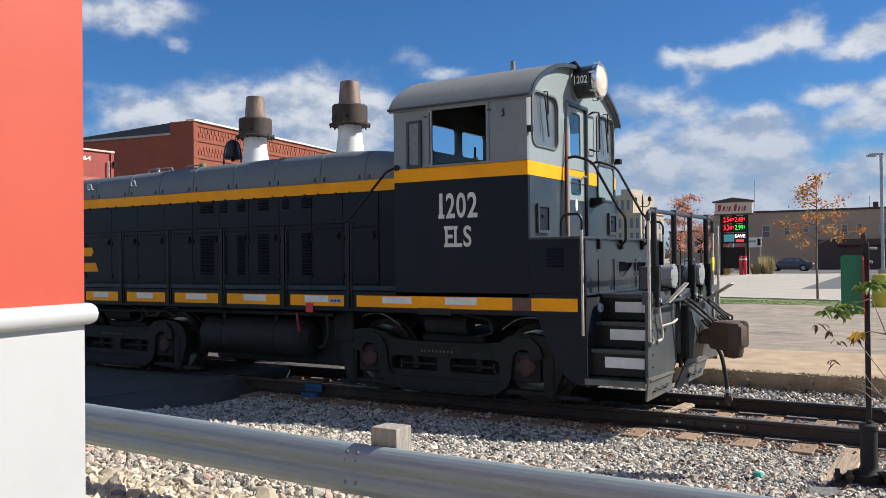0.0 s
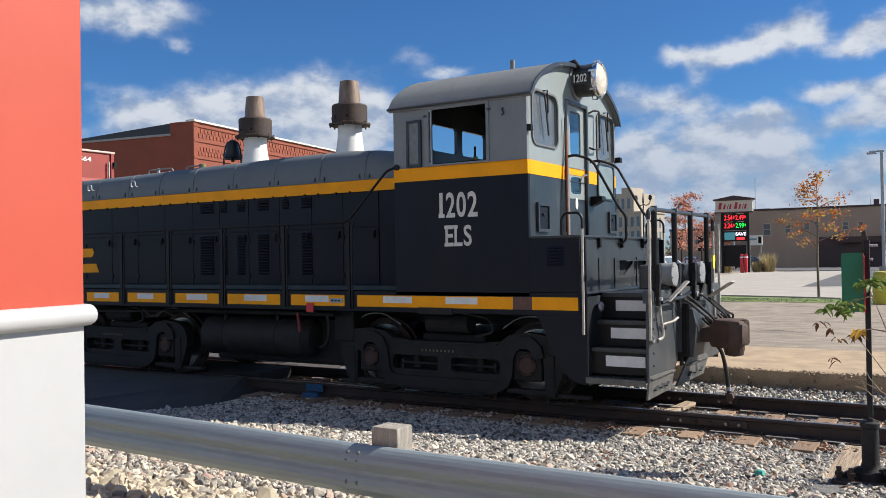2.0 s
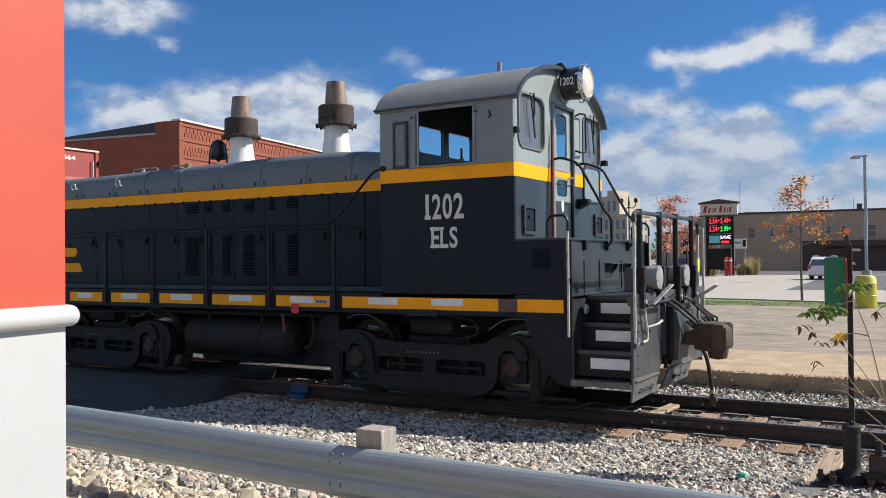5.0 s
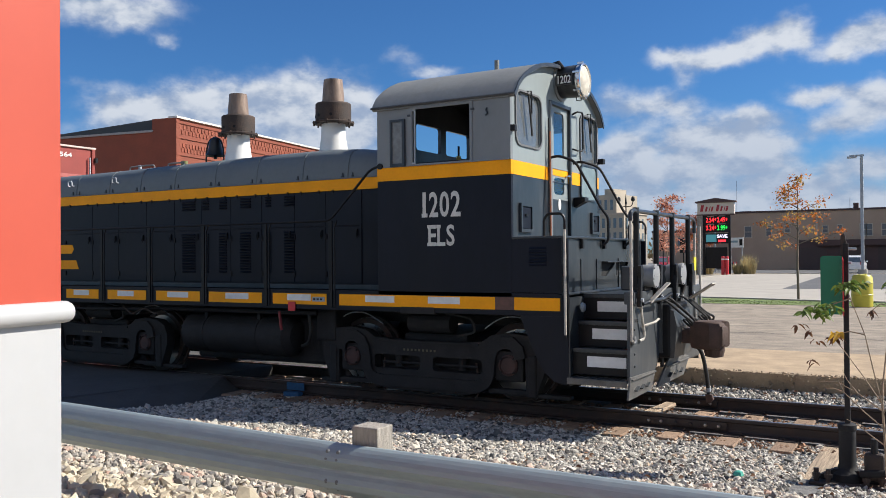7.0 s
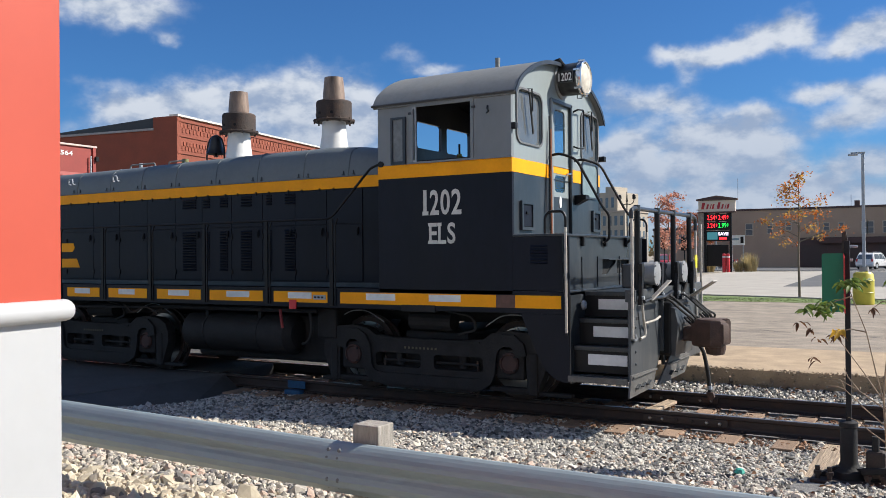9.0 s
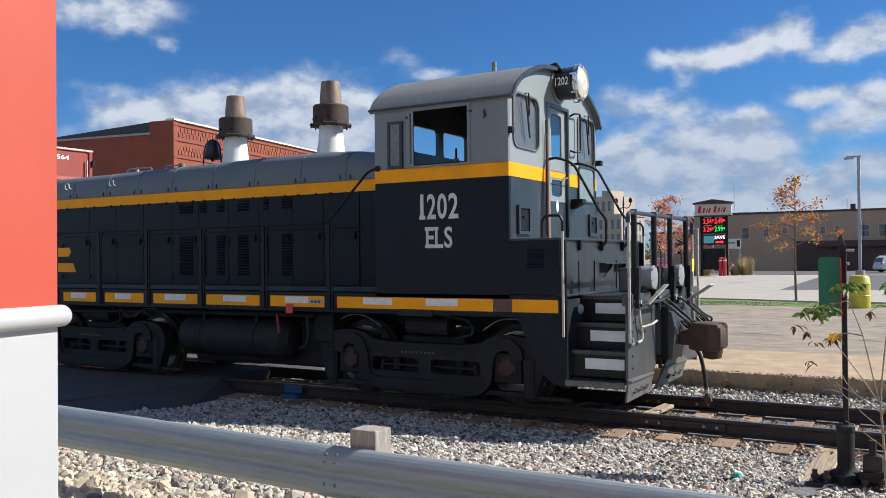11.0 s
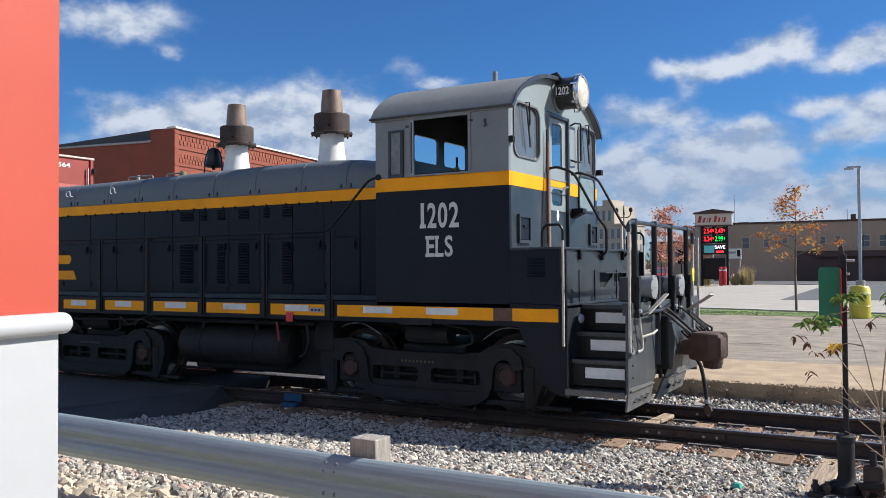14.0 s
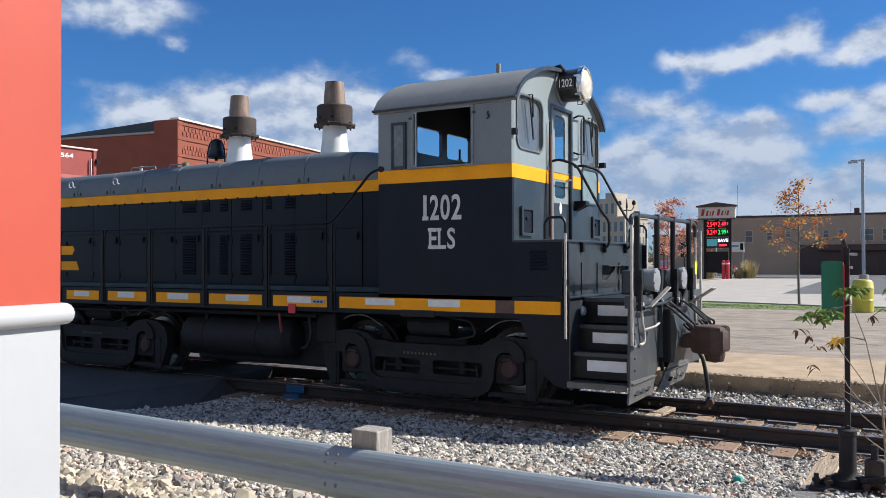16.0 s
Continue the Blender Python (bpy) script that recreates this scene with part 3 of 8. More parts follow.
def build_ground():
    bm = bmesh.new()
    ys = list(GROUND_PROFILE) + [(2.8, -0.19), (2.81, 0.05), (40, 0.05), (200, 0.05), (3000, 0.05)]
    xs = [-3000, -300, -60, -30, -12, -6, 0, 6, 12, 60, 300, 3000]
    grid = [[bm.verts.new((x, y, z)) for x in xs] for y, z in ys]
    for a, b in zip(grid, grid[1:]):
        for i in range(len(xs) - 1):
            bm.faces.new((a[i], a[i + 1], b[i + 1], b[i]))
    tagged(part("ground", bm, EARTH), "dusty bare ground sloping down to the track bed", "ground", kind="structure")
    bm = bmesh.new()
    rows = [(-5.2, 0.0), (-4.6, 0.05), (-3.4, -0.08), (-2.4, -0.19), (-1.6, -0.21), (1.6, -0.21), (2.79, -0.175)]
    cols = [-60, -30, -10, -4, 0, 4, 10, 40]
    g = [[bm.verts.new((x, y, z + 0.004)) for x in cols] for y, z in rows]
    for a, b in zip(g, g[1:]):
        for i in range(len(cols) - 1):
            bm.faces.new((a[i], a[i + 1], b[i + 1], b[i]))
    tagged(part("track_bed", bm, BALLAST_BED), "crushed grey ballast bed under the railway track", "ballast", kind="structure")
    # concrete edge and the paved areas beyond the track
    sheet("platform_edge", [(-40, 2.78), (60, 2.78), (60, 6.2), (-40, 6.2)], 0.085, TAN, "low sandy concrete platform with a rough crumbling edge", "platform", 0.35)
    sheet("parking_lot", [(-160, 6.2), (160, 6.2), (160, 21.9), (-160, 21.9)], 0.08, LOT, "old cracked grey asphalt lot beyond the track", "pavement", 0.1)
    sheet("grass_verge", [(-30, 21.9), (160, 21.9), (160, 28.3), (-8, 28.3), (-13, 31), (-17, 40), (-19, 60), (-16, 76), (-24, 80), (-40, 60)], 0.09, GRASS_BED, "narrow strip of mown grass beside the lot", "grass", 0.1)
    drive = DRIVE
    sheet("forecourt", drive, 0.115, CONCRETE, "wide pale concrete forecourt with a curved kerb", "pavement", 0.12)
    kerb = bmesh.new()
    line = [Vector((x, y, 0)) for x, y in DRIVE[1:14]]
    for p, q in zip(line, line[1:]):
        n = Vector((q.y - p.y, p.x - q.x, 0)).normalized() * 0.16
        lo, hi = [(p, 0.05), (q, 0.05), (q - n, 0.05), (p - n, 0.05)], [(p, 0.14), (q, 0.14), (q - n, 0.14), (p - n, 0.14)]
        v = [kerb.verts.new((c.x, c.y, z)) for c, z in lo + hi]
        for f in ((4, 5, 6, 7), (0, 1, 5, 4), (1, 2, 6, 5), (2, 3, 7, 6), (3, 0, 4, 7)):
            kerb.faces.new([v[k] for k in f])
    tagged(part("kerb", kerb, CONCRETE), "pale concrete kerb round the forecourt", "kerb", kind="structure")
    sheet("street", [(-400, 78), (400, 80), (400, 96), (-400, 94)], 0.1, STREET, "asphalt street in front of the brown building", "road", 0.1)
    sheet("cross_street", [(-50, 22), (-26, 22), (-26, 400), (-75, 400)], 0.098, STREET, "asphalt side street with traffic lights", "road", 0.1)


def stones(name, n, spots, mat, label, category, blunt=False):
    """Many angular stones in one mesh: spots gives an array of x, y, z, size."""
    base = bmesh.new()
    if blunt:
        bmesh.ops.create_icosphere(base, subdivisions=1, radius=0.5)
    else:
        bmesh.ops.create_cube(base, size=0.72)
        bmesh.ops.triangulate(base, faces=base.faces)
    v0 = np.array([v.co[:] for v in base.verts])
    f0 = np.array([[v.index for v in f.verts] for f in base.faces])
    base.free()
    nv, nf = len(v0), len(f0)
    q = np.random.normal(size=(n, 4))
    q /= np.linalg.norm(q, axis=1)[:, None]
    w, x, y, z = q.T
    rot = np.stack([1 - 2 * (y * y + z * z), 2 * (x * y - z * w), 2 * (x * z + y * w), 2 * (x * y + z * w), 1 - 2 * (x * x + z * z), 2 * (y * z - x * w),
                    2 * (x * z - y * w), 2 * (y * z + x * w), 1 - 2 * (x * x + y * y)], 1).reshape(n, 3, 3)
    jit = v0[None] * np.random.uniform(0.6 if blunt else 0.4, 1.3, (n, nv, 3)) * np.random.uniform(0.55, 1.25, (n, 1, 3))
    co = np.einsum("nij,nvj->nvi", rot, jit) * spots[:, 3][:, None, None] + spots[:, None, :3]
    me = bpy.data.meshes.new(name)
    me.vertices.add(n * nv)
    me.vertices.foreach_set("co", co.astype(np.float32).ravel())
    me.loops.add(n * nf * 3)
    me.loops.foreach_set("vertex_index", (f0[None] + (np.arange(n) * nv)[:, None, None]).astype(np.int32).ravel())
    me.polygons.add(n * nf)
    me.polygons.foreach_set("loop_start", np.arange(0, n * nf * 3, 3, dtype=np.int32))
    me.polygons.foreach_set("use_smooth", np.zeros(n * nf, dtype=bool))
    me.update(calc_edges=True)
    me.materials.append(mat)
    return tagged(new(name, me), label, category, kind="stuff")


def scatter(n, x0, x1, y0, y1, size, lift=0.0, skip=None, top=None):
    x, y = np.random.uniform(x0, x1, n), np.random.uniform(y0, y1, n)
    z = np.array([ground_z(v) if top is None else top for v in y])
    s = size * np.exp(np.random.normal(0, 0.28, n))
    spots = np.stack([x, y, z + s * 0.15 + lift, s], 1)
    return spots if skip is None else spots[~skip(x, y)]


def rail_profile(y):
    """Flat-bottomed rail, head at z = 0, foot at -0.17."""
    half = [(0.0, 0.0), (0.028, 0.0), (0.035, -0.008), (0.035, -0.035), (0.012, -0.05), (0.009, -0.13), (0.02, -0.148), (0.068, -0.16), (0.068, -0.172)]
    return [(y + a, b) for a, b in half] + [(y - a, b) for a, b in half[::-1]]


def build_track():
    for y in (-0.7525, 0.7525):
        rail = thing("rail", (0, 0, 0), "brown rusty steel rail with a polished running surface", "rail", "rails")
        part("rail_body", prism([p for i, p in enumerate(rail_profile(y)) if i not in (0, 17)], "x", -60, 40), RAIL_RUST, rail)
        part("running_surface", box(-60, 40, y - 0.022, y + 0.026, -0.004, 0.0015), RAIL_SHINE, rail, "shiny worn rail head")
        # joint bars with bolts
        for xj in (1.87 if y < 0 else 1.42, 10.0):
            bar = part("joint_bar", box(xj - 0.5, xj + 0.5, y - 0.045, y - 0.012, -0.13, -0.045, 0.008), RAIL_RUST, rail)
            for dx in (-0.41, -0.26, -0.09, 0.09, 0.26, 0.41):
                part("bolt", lathe([(0.004, -0.03), (0.016, -0.026), (0.02, -0.012), (0.02, 0.0)], (xj + dx, y - 0.043, -0.09), "y", 10), RAIL_SHINE if abs(dx) > 0.2 else RAIL_RUST, bar)
    xs = [3.525 if k == 4 else 1.2 + 0.612 * k for k in range(-20, 11)]
    for k, x in enumerate(xs):
        long = 3.4 < x < 3.6 or 4.2 < x < 4.3
        y0, y1 = (-3.5, 1.35) if long else (-1.34 + random.uniform(-0.06, 0.06), 1.32)
        w = 0.115
        a = random.uniform(-0.02, 0.02)
        bm = box(-w, w, y0, y1, -0.18, 0.0, 0.012)
        tie = part("railway_tie", bm, LONG_TIMBER if long else TIMBER)
        tie.matrix_basis = pose(x, 0, -0.178, 0, 0, math.degrees(a))
        tagged(tie, "long weathered switch timber with split grain" if long else "weathered brown timber railway tie bedded in ballast", "railway tie", "ties under the track")
        for y in (-0.7525, 0.7525):
            plate = part("tie_plate", box(-0.09, 0.09, y - 0.17, y + 0.17, 0.0, 0.012, 0.003), RAIL_RUST, tie)
            if x > 1.4:
                for sx, sy in ((-0.05, -0.1), (0.05, 0.1)):
                    part("spike", cyl((sx, y + sy, 0.01), (sx, y + sy, 0.035), 0.016, 0.011, seg=6), RAIL_RUST, tie)
                part("rail_anchor", tube([(0.105, y - 0.12, 0.035), (0.112, y - 0.07, 0.02), (0.112, y, -0.003), (0.112, y + 0.06, 0.0)], 0.011, 6), RAIL_RUST, tie)
    # grade crossing
    top = [(-40, -0.9), (-5.76, -0.9), (-5.76, -8.5), (-40, -8.5)]
    ap = thing("grade_crossing", (0, 0, 0), "dark asphalt road apron across the railway track", "road crossing", kind="structure")
    bm = bmesh.new()
    z = 0.0
    a = [bm.verts.new(p) for p in ((-40, -0.83, z), (-5.5, -0.83, z), (-5.62, -2.2, z), (-5.7, -3.6, z + 0.01), (-5.9, -6.0, 0.1), (-40, -6.0, 0.1))]
    b = [bm.verts.new(p) for p in ((-5.1, -0.83, -0.26), (-4.75, -2.2, -0.22), (-4.6, -3.6, -0.13), (-5.0, -6.0, 0.03))]
    bm.faces.new(a)
    for k in range(3):
        bm.faces.new((a[k + 1], b[k], b[k + 1], a[k + 2]))
    part("approach", bm, ASPHALT, ap)
    part("gauge_panel", box(-40, -5.8, -0.67, 0.67, -0.2, -0.012, 0.01), ASPHALT, ap)
    part("far_approach", box(-40, -5.8, 0.84, 2.78, -0.25, 0.0, 0.01), ASPHALT, ap)


build_ground()
build_track()


# ---- the locomotive ----
def plate(outer, holes, axis, a, b):
    """A flat panel with openings cut through it, from a to b along axis."""
    bm = bmesh.new()

    def at(p, v):
        return {"x": (v, p[0], p[1]), "y": (p[0], v, p[1]), "z": (p[0], p[1], v)}[axis]

    loops, edges = [], []
    for poly in (outer, *holes):
        vs = [bm.verts.new(at(p, a)) for p in poly]
        loops.append(vs)
        edges += [bm.edges.new((vs[i], vs[(i + 1) % len(vs)])) for i in range(len(vs))]
    bmesh.ops.triangle_fill(bm, use_beauty=True, use_dissolve=False, edges=edges)
    off = Vector(at((0, 0), b)) - Vector(at((0, 0), a))
    twin = {v: bm.verts.new(v.co + off) for vs in loops for v in vs}
    for f in list(bm.faces):
        bm.faces.new([twin[v] for v in f.verts][::-1])
    for vs in loops:
        for i in range(len(vs)):
            p, q = vs[i], vs[(i + 1) % len(vs)]
            bm.faces.new((p, q, twin[q], twin[p]))
    return bm


SIDE = 1.52
RX = -1.98


def roof_z(y, top=4.47, eave=3.87, half=1.57):
    t = min(abs(y) / half, 1)
    return eave + (top - eave) * (1 - t ** 2.2) ** 0.72


def build_cab(loco):
    # near and far side walls
    for s in (-1, 1):
        y0, y1 = (-SIDE, -SIDE + 0.05) if s < 0 else (SIDE - 0.05, SIDE)
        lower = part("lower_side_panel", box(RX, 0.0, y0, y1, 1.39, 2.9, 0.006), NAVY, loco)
        part("side_stripe", box(RX - 0.002, 0.002, y0 - 0.003, y1 + 0.003, 2.9, 3.075), YELLOW, loco, "orange-yellow stripe")
        win = [(-1.42, 3.1), (-0.56, 3.1), (-0.56, 3.82), (-1.42, 3.82)]
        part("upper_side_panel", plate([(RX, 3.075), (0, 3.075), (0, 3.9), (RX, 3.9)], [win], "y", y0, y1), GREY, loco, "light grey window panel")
        yo = -SIDE - 0.025 if s < 0 else SIDE
        w = part("side_window", frame_ring([(-1.47, 3.075), (-0.52, 3.075), (-0.52, 3.85), (-1.47, 3.85)], [(-1.42, 3.1), (-0.56, 3.1), (-0.56, 3.81), (-1.42, 3.81)], "y", yo, yo + 0.025), GREY, loco, "open sliding cab window")
        part("sash", frame_ring([(-1.43, 3.1), (-1.37, 3.1), (-1.37, 3.81), (-1.43, 3.81)], [(-1.415, 3.12), (-1.385, 3.12), (-1.385, 3.79), (-1.415, 3.79)], "y", yo + 0.005, yo + 0.03), STEEL, w)
        if s < 0:
            part("sliding_pane", box(-0.56, 0.0, -SIDE - 0.012, -SIDE - 0.001, 3.085, 3.84, 0.003), GREY, loco, "blanked grey sliding panel")
            part("track_rail", box(-1.5, -0.02, -SIDE - 0.03, -SIDE, 3.075, 3.095), GREY, loco)
            part("drip_strip", box(RX + 0.02, 0.0, -SIDE - 0.035, -SIDE, 3.84, 3.86), GREY, loco)
            # number shutter beside the window
            v = part("narrow_window", frame_ring([(-1.76, 3.08), (-1.53, 3.08), (-1.53, 3.7), (-1.76, 3.7)], [(-1.73, 3.12), (-1.57, 3.12), (-1.57, 3.67), (-1.73, 3.67)], "y", -SIDE - 0.03, -SIDE), DARK_GREY, loco)
            part("obscured_pane", box(-1.73, -1.57, -SIDE - 0.012, -SIDE - 0.002, 3.12, 3.67), material("dusty_pane", (0.17, 0.18, 0.18), 0.4, var=0.3, scale=14), v)
            part("hook", tube([(-0.32, -SIDE - 0.01, 3.73), (-0.32, -SIDE - 0.03, 3.7), (-0.3, -SIDE - 0.03, 3.66), (-0.33, -SIDE - 0.03, 3.64)], 0.012, 6), DARK_GREY, loco)
            for x in (-0.52, -1.46):
                part("window_latch", box(x - 0.025, x + 0.025, -SIDE - 0.03, -SIDE, 3.72, 3.75, 0.005), DARK_GREY, loco)
    # roof sheet with an overhang
    ys = [-1.57 + 3.14 * k / 28 for k in range(29)]
    outer = [(y, roof_z(y)) for y in ys]
    inner = [(y * 0.975, roof_z(y) - 0.035) for y in ys[::-1]]
    part("roof", prism(outer + inner, "x", RX - 0.06, 0.07), ROOF_GREY, loco, "weathered grey arched cab roof", True)
    rim = [(y * 1.0, roof_z(y) + 0.006) for y in ys] + [(y * 0.985, roof_z(y) - 0.045) for y in ys[::-1]]
    part("roof_edge", prism(rim, "x", 0.07, 0.085), DARK_GREY, loco, "", True)
    part("gutter", tube([(RX - 0.06, -1.575, 3.87), (0.08, -1.575, 3.87)], 0.016, 6), DARK_GREY, loco)
    part("roof_vent_pipe", cyl((-1.0, 0.1, 4.42), (-1.0, 0.1, 4.72), 0.035), ROOF_GREY, loco)
    # end walls
    def wall_top(a, b, n=16):
        return [(a + (b - a) * k / n, roof_z(a + (b - a) * k / n) - 0.03) for k in range(n + 1)]

    near_w, far_w = rounded(-1.375, -0.63, 3.29, 3.95, 0.13), rounded(0.77, 1.42, 3.25, 3.93, 0.1)
    door_hole = [(-0.31, 2.16), (0.33, 2.16), (0.33, 3.93), (-0.31, 3.93)]
    front = [(-SIDE + 0.052, 3.075), (SIDE - 0.052, 3.075)] + wall_top(SIDE - 0.052, -SIDE + 0.052)
    # end wall in the lightened grey: sunlight put into the colour
    part("front_wall_upper", plate(front, [near_w, far_w, [(-0.31, 3.09), (0.33, 3.09), (0.33, 3.93), (-0.31, 3.93)]], "x", -0.05, 0.0), LIT_GREY, loco, "grey cab end wall, coloured lighter for the sun on it")
    # navy of the sides in a lighter grey, painting in the sun
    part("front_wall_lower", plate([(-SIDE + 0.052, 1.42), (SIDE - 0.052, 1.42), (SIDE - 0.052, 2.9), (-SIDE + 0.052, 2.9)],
                                   [[(-0.31, 2.16), (0.33, 2.16), (0.33, 2.89), (-0.31, 2.89)]], "x", -0.05, 0.0), DARK_GREY, loco, "scuffed navy lower cab end, greyed lighter for the sun on it")
    for a, b in ((-SIDE + 0.053, -0.31), (0.33, 0.76), (1.4, SIDE - 0.053)):
        part("front_stripe", box(-0.05, 0.004, a, b, 2.9, 3.075), YELLOW, loco)
    part("front_filler", box(-0.05, 0.0, 0.76, 1.4, 2.9, 3.075), LIT_GREY, loco)
    for nm, w, lab in (("windscreen", near_w, "rounded cab end window in a grey rubber seal"), ("windscreen", far_w, "rounded cab end window in a grey rubber seal")):
        cy = sum(p[0] for p in w) / len(w)
        cz = sum(p[1] for p in w) / len(w)
        grow = [(cy + (p[0] - cy) * 1.07, cz + (p[1] - cz) * 1.07) for p in w]
        ws = part(nm, frame_ring(grow, w, "x", -0.004, 0.018), material("window_rubber", (0.11, 0.115, 0.12), 0.6), loco, lab)
        pane = part("pane", prism(w, "x", -0.03, -0.022), GREYED_GLASS, ws)
        pane.visible_shadow = False
        wip = part("wiper", tube([(0.0, cy - 0.04, 3.98), (0.06, cy - 0.04, 3.98), (0.05, cy + 0.0, 3.7)], 0.01, 6), BLACK, ws)
        part("wiper_blade", tube([(0.035, cy - 0.06, 3.92), (0.03, cy + 0.05, 3.42)], 0.013, 5), RUBBER, wip)
    part("corner_bracket", box(-0.01, 0.06, -SIDE - 0.01, -SIDE + 0.06, 3.42, 3.5, 0.01), BLACK, loco)
    # lower far window and hatches
    lw = rounded(0.78, 1.38, 2.72, 3.2, 0.08)
    low = part("lower_window", frame_ring([(1.08 + (p[0] - 1.08) * 1.1, 2.96 + (p[1] - 2.96) * 1.1) for p in lw], lw, "x", 0.0, 0.022), DARK_GREY, loco)
    part("pane", prism(lw, "x", 0.004, 0.01), material("dusty_green_pane", (0.2, 0.24, 0.23), 0.15, var=0.2, scale=5), low)
    for y0, y1, z0, z1 in ((-1.3, -0.94, 2.19, 2.555), (1.16, 1.47, 2.21, 2.53)):
        h = part("hatch", frame_ring([(y0, z0), (y1, z0), (y1, z1), (y0, z1)], [(y0 + 0.04, z0 + 0.04), (y1 - 0.04, z0 + 0.04), (y1 - 0.04, z1 - 0.04), (y0 + 0.04, z1 - 0.04)], "x", 0.001, 0.035), DARK_GREY, loco, "square vent hatch")
        part("hatch_door", box(0.001, 0.018, y0 + 0.045, y1 - 0.045, z0 + 0.045, z1 - 0.045, 0.004), NAVY, h)
        part("hatch_latch", box(0.018, 0.035, (y0 + y1) / 2 - 0.04, (y0 + y1) / 2 + 0.04, (z0 + z1) / 2 + 0.02, (z0 + z1) / 2 + 0.05), BLACK, h)
    # door
    door = part("cab_door", plate([(-0.3, 2.17), (0.32, 2.17), (0.32, 3.92), (-0.3, 3.92)], [rounded(-0.17, 0.19, 3.24, 3.86, 0.07), rounded(-0.17, 0.19, 2.73, 2.96, 0.06)], "x", -0.04, -0.012), LIT_GREY, loco, "grey cab door with a tall window, coloured lighter for the sun")
    part("door_lower_skin", box(-0.012, -0.008, -0.3, 0.32, 2.17, 2.66), DARK_GREY, door)
    part("door_stripe", box(-0.012, -0.008, -0.3, 0.32, 2.985, 3.075), YELLOW, door)
    for z0, z1, y0 in ((3.2, 3.84, -0.2), (2.7, 2.96, -0.2)):
        p = part("pane", box(-0.03, -0.024, y0, 0.2, z0, z1), GLASS, door)
        p.visible_shadow = False
    part("oval_plate", prism([(0.0 + 0.045 * math.cos(a), 2.594 + 0.08 * math.sin(a)) for a in (math.pi * k / 8 for k in range(16))], "x", -0.009, 0.0), WHITE_PAINT, door, "white oval plate")
    part("door_handle", tube([(0.0, 0.24, 3.0), (0.05, 0.24, 3.0), (0.05, 0.14, 2.99)], 0.015, 8), CHROME, door)
    for y in (-0.33, 0.35):
        part("door_post", box(-0.005, 0.03, y - 0.025, y + 0.025, 2.15, 3.97, 0.006), DARK_GREY if y > 0 else GREY, loco)
    part("door_header", box(-0.005, 0.03, -0.35, 0.37, 3.93, 3.98, 0.006), DARK_GREY, loco)
    part("copper_pipe", tube([(0.035, -0.4, 2.15), (0.035, -0.4, 3.55)], 0.012, 6), material("orange_pipe", (0.4, 0.13, 0.05), 0.5), loco)
    # black rod set beside the copper pipe as its cast shadow
    part("pipe_shadow", tube([(0.035, -0.45, 2.2), (0.035, -0.45, 3.72)], 0.010, 6), BLACK, loco)
    part("door_side_handle", tube([(0.0, 0.48, 3.9), (0.07, 0.48, 3.93), (0.07, 0.7, 3.95), (0.07, 0.7, 3.4), (0.07, 0.48, 3.38), (0.0, 0.48, 3.41)], 0.013, 8, bend=0.04), BLACK, loco, "black tall looped handle")
    part("far_bracket", box(-0.01, 0.1, SIDE - 0.06, SIDE + 0.03, 3.28, 3.36, 0.01), BLACK, loco)
    part("warning_sticker", box(0.0, 0.006, -0.39, -0.33, 2.35, 2.58), RED_PAINT, loco)
    part("marker_lamp", prism([(0.0, 2.58), (0.05, 2.6), (0.17, 2.66), (0.17, 2.72), (0.0, 2.72)], "y", 0.5, 0.64), BLACK, loco)
    # rear wall with windows over the hood
    rear = [(-SIDE + 0.052, 1.42), (SIDE - 0.052, 1.42)] + wall_top(SIDE - 0.052, -SIDE + 0.052)
    part("rear_wall", plate(rear, [rounded(-0.62, 0.07, 3.42, 3.8, 0.05), rounded(0.22, 0.95, 3.42, 3.8, 0.05)], "x", RX, RX + 0.05), DARK_GREY, loco)
    part("cab_floor", box(RX, 0, -SIDE + 0.05, SIDE - 0.05, 2.0, 2.08), BLACK, loco)
    # inside
    stand = part("control_stand", box(-1.5, -1.0, -0.35, 0.25, 2.08, 3.22, 0.05), BLACK, loco, "black control stand")
    part("brake_lever", cyl((-1.25, -0.6, 3.2), (-1.25, -0.6, 3.42), 0.015), BLACK, stand)
    part("lever_knob", cyl((-1.25, -0.6, 3.18), (-1.25, -0.6, 3.28), 0.035), material("yellow_green_plastic", (0.3, 0.32, 0.1), 0.5), stand)
    part("desk", box(-1.75, -0.62, -1.35, -0.5, 3.02, 3.14, 0.03), BLACK, stand)
    seat = part("cab_seat", box(-0.95, -0.6, -0.2, 0.3, 2.5, 3.26, 0.08), BLACK, loco, "black upholstered cab seat")
    part("ceiling_lining", prism([(y, roof_z(y) - 0.25) for y in ys[2:-2]] + [(y, roof_z(y) - 0.22) for y in ys[2:-2][::-1]], "x", RX + 0.06, -0.08), BLACK, loco)
    # headlight and its number boxes
    HZ = 4.272
    HOUSING = material("worn_dark_lamp_housing", (0.055, 0.056, 0.055), 0.35, 0.2, spec=0.5, var=0.35, scale=5, stain=(0.15, 0.15, 0.145), stain_amount=0.5, stain_scale=5)
    hl = part("headlight", lathe([(0.05, -0.02), (0.19, -0.02), (0.215, 0.02), (0.222, 0.3), (0.212, 0.31)], (0, 0.05, HZ), "x", 36), HOUSING, loco, "large worn barrel headlight with number boards", True)
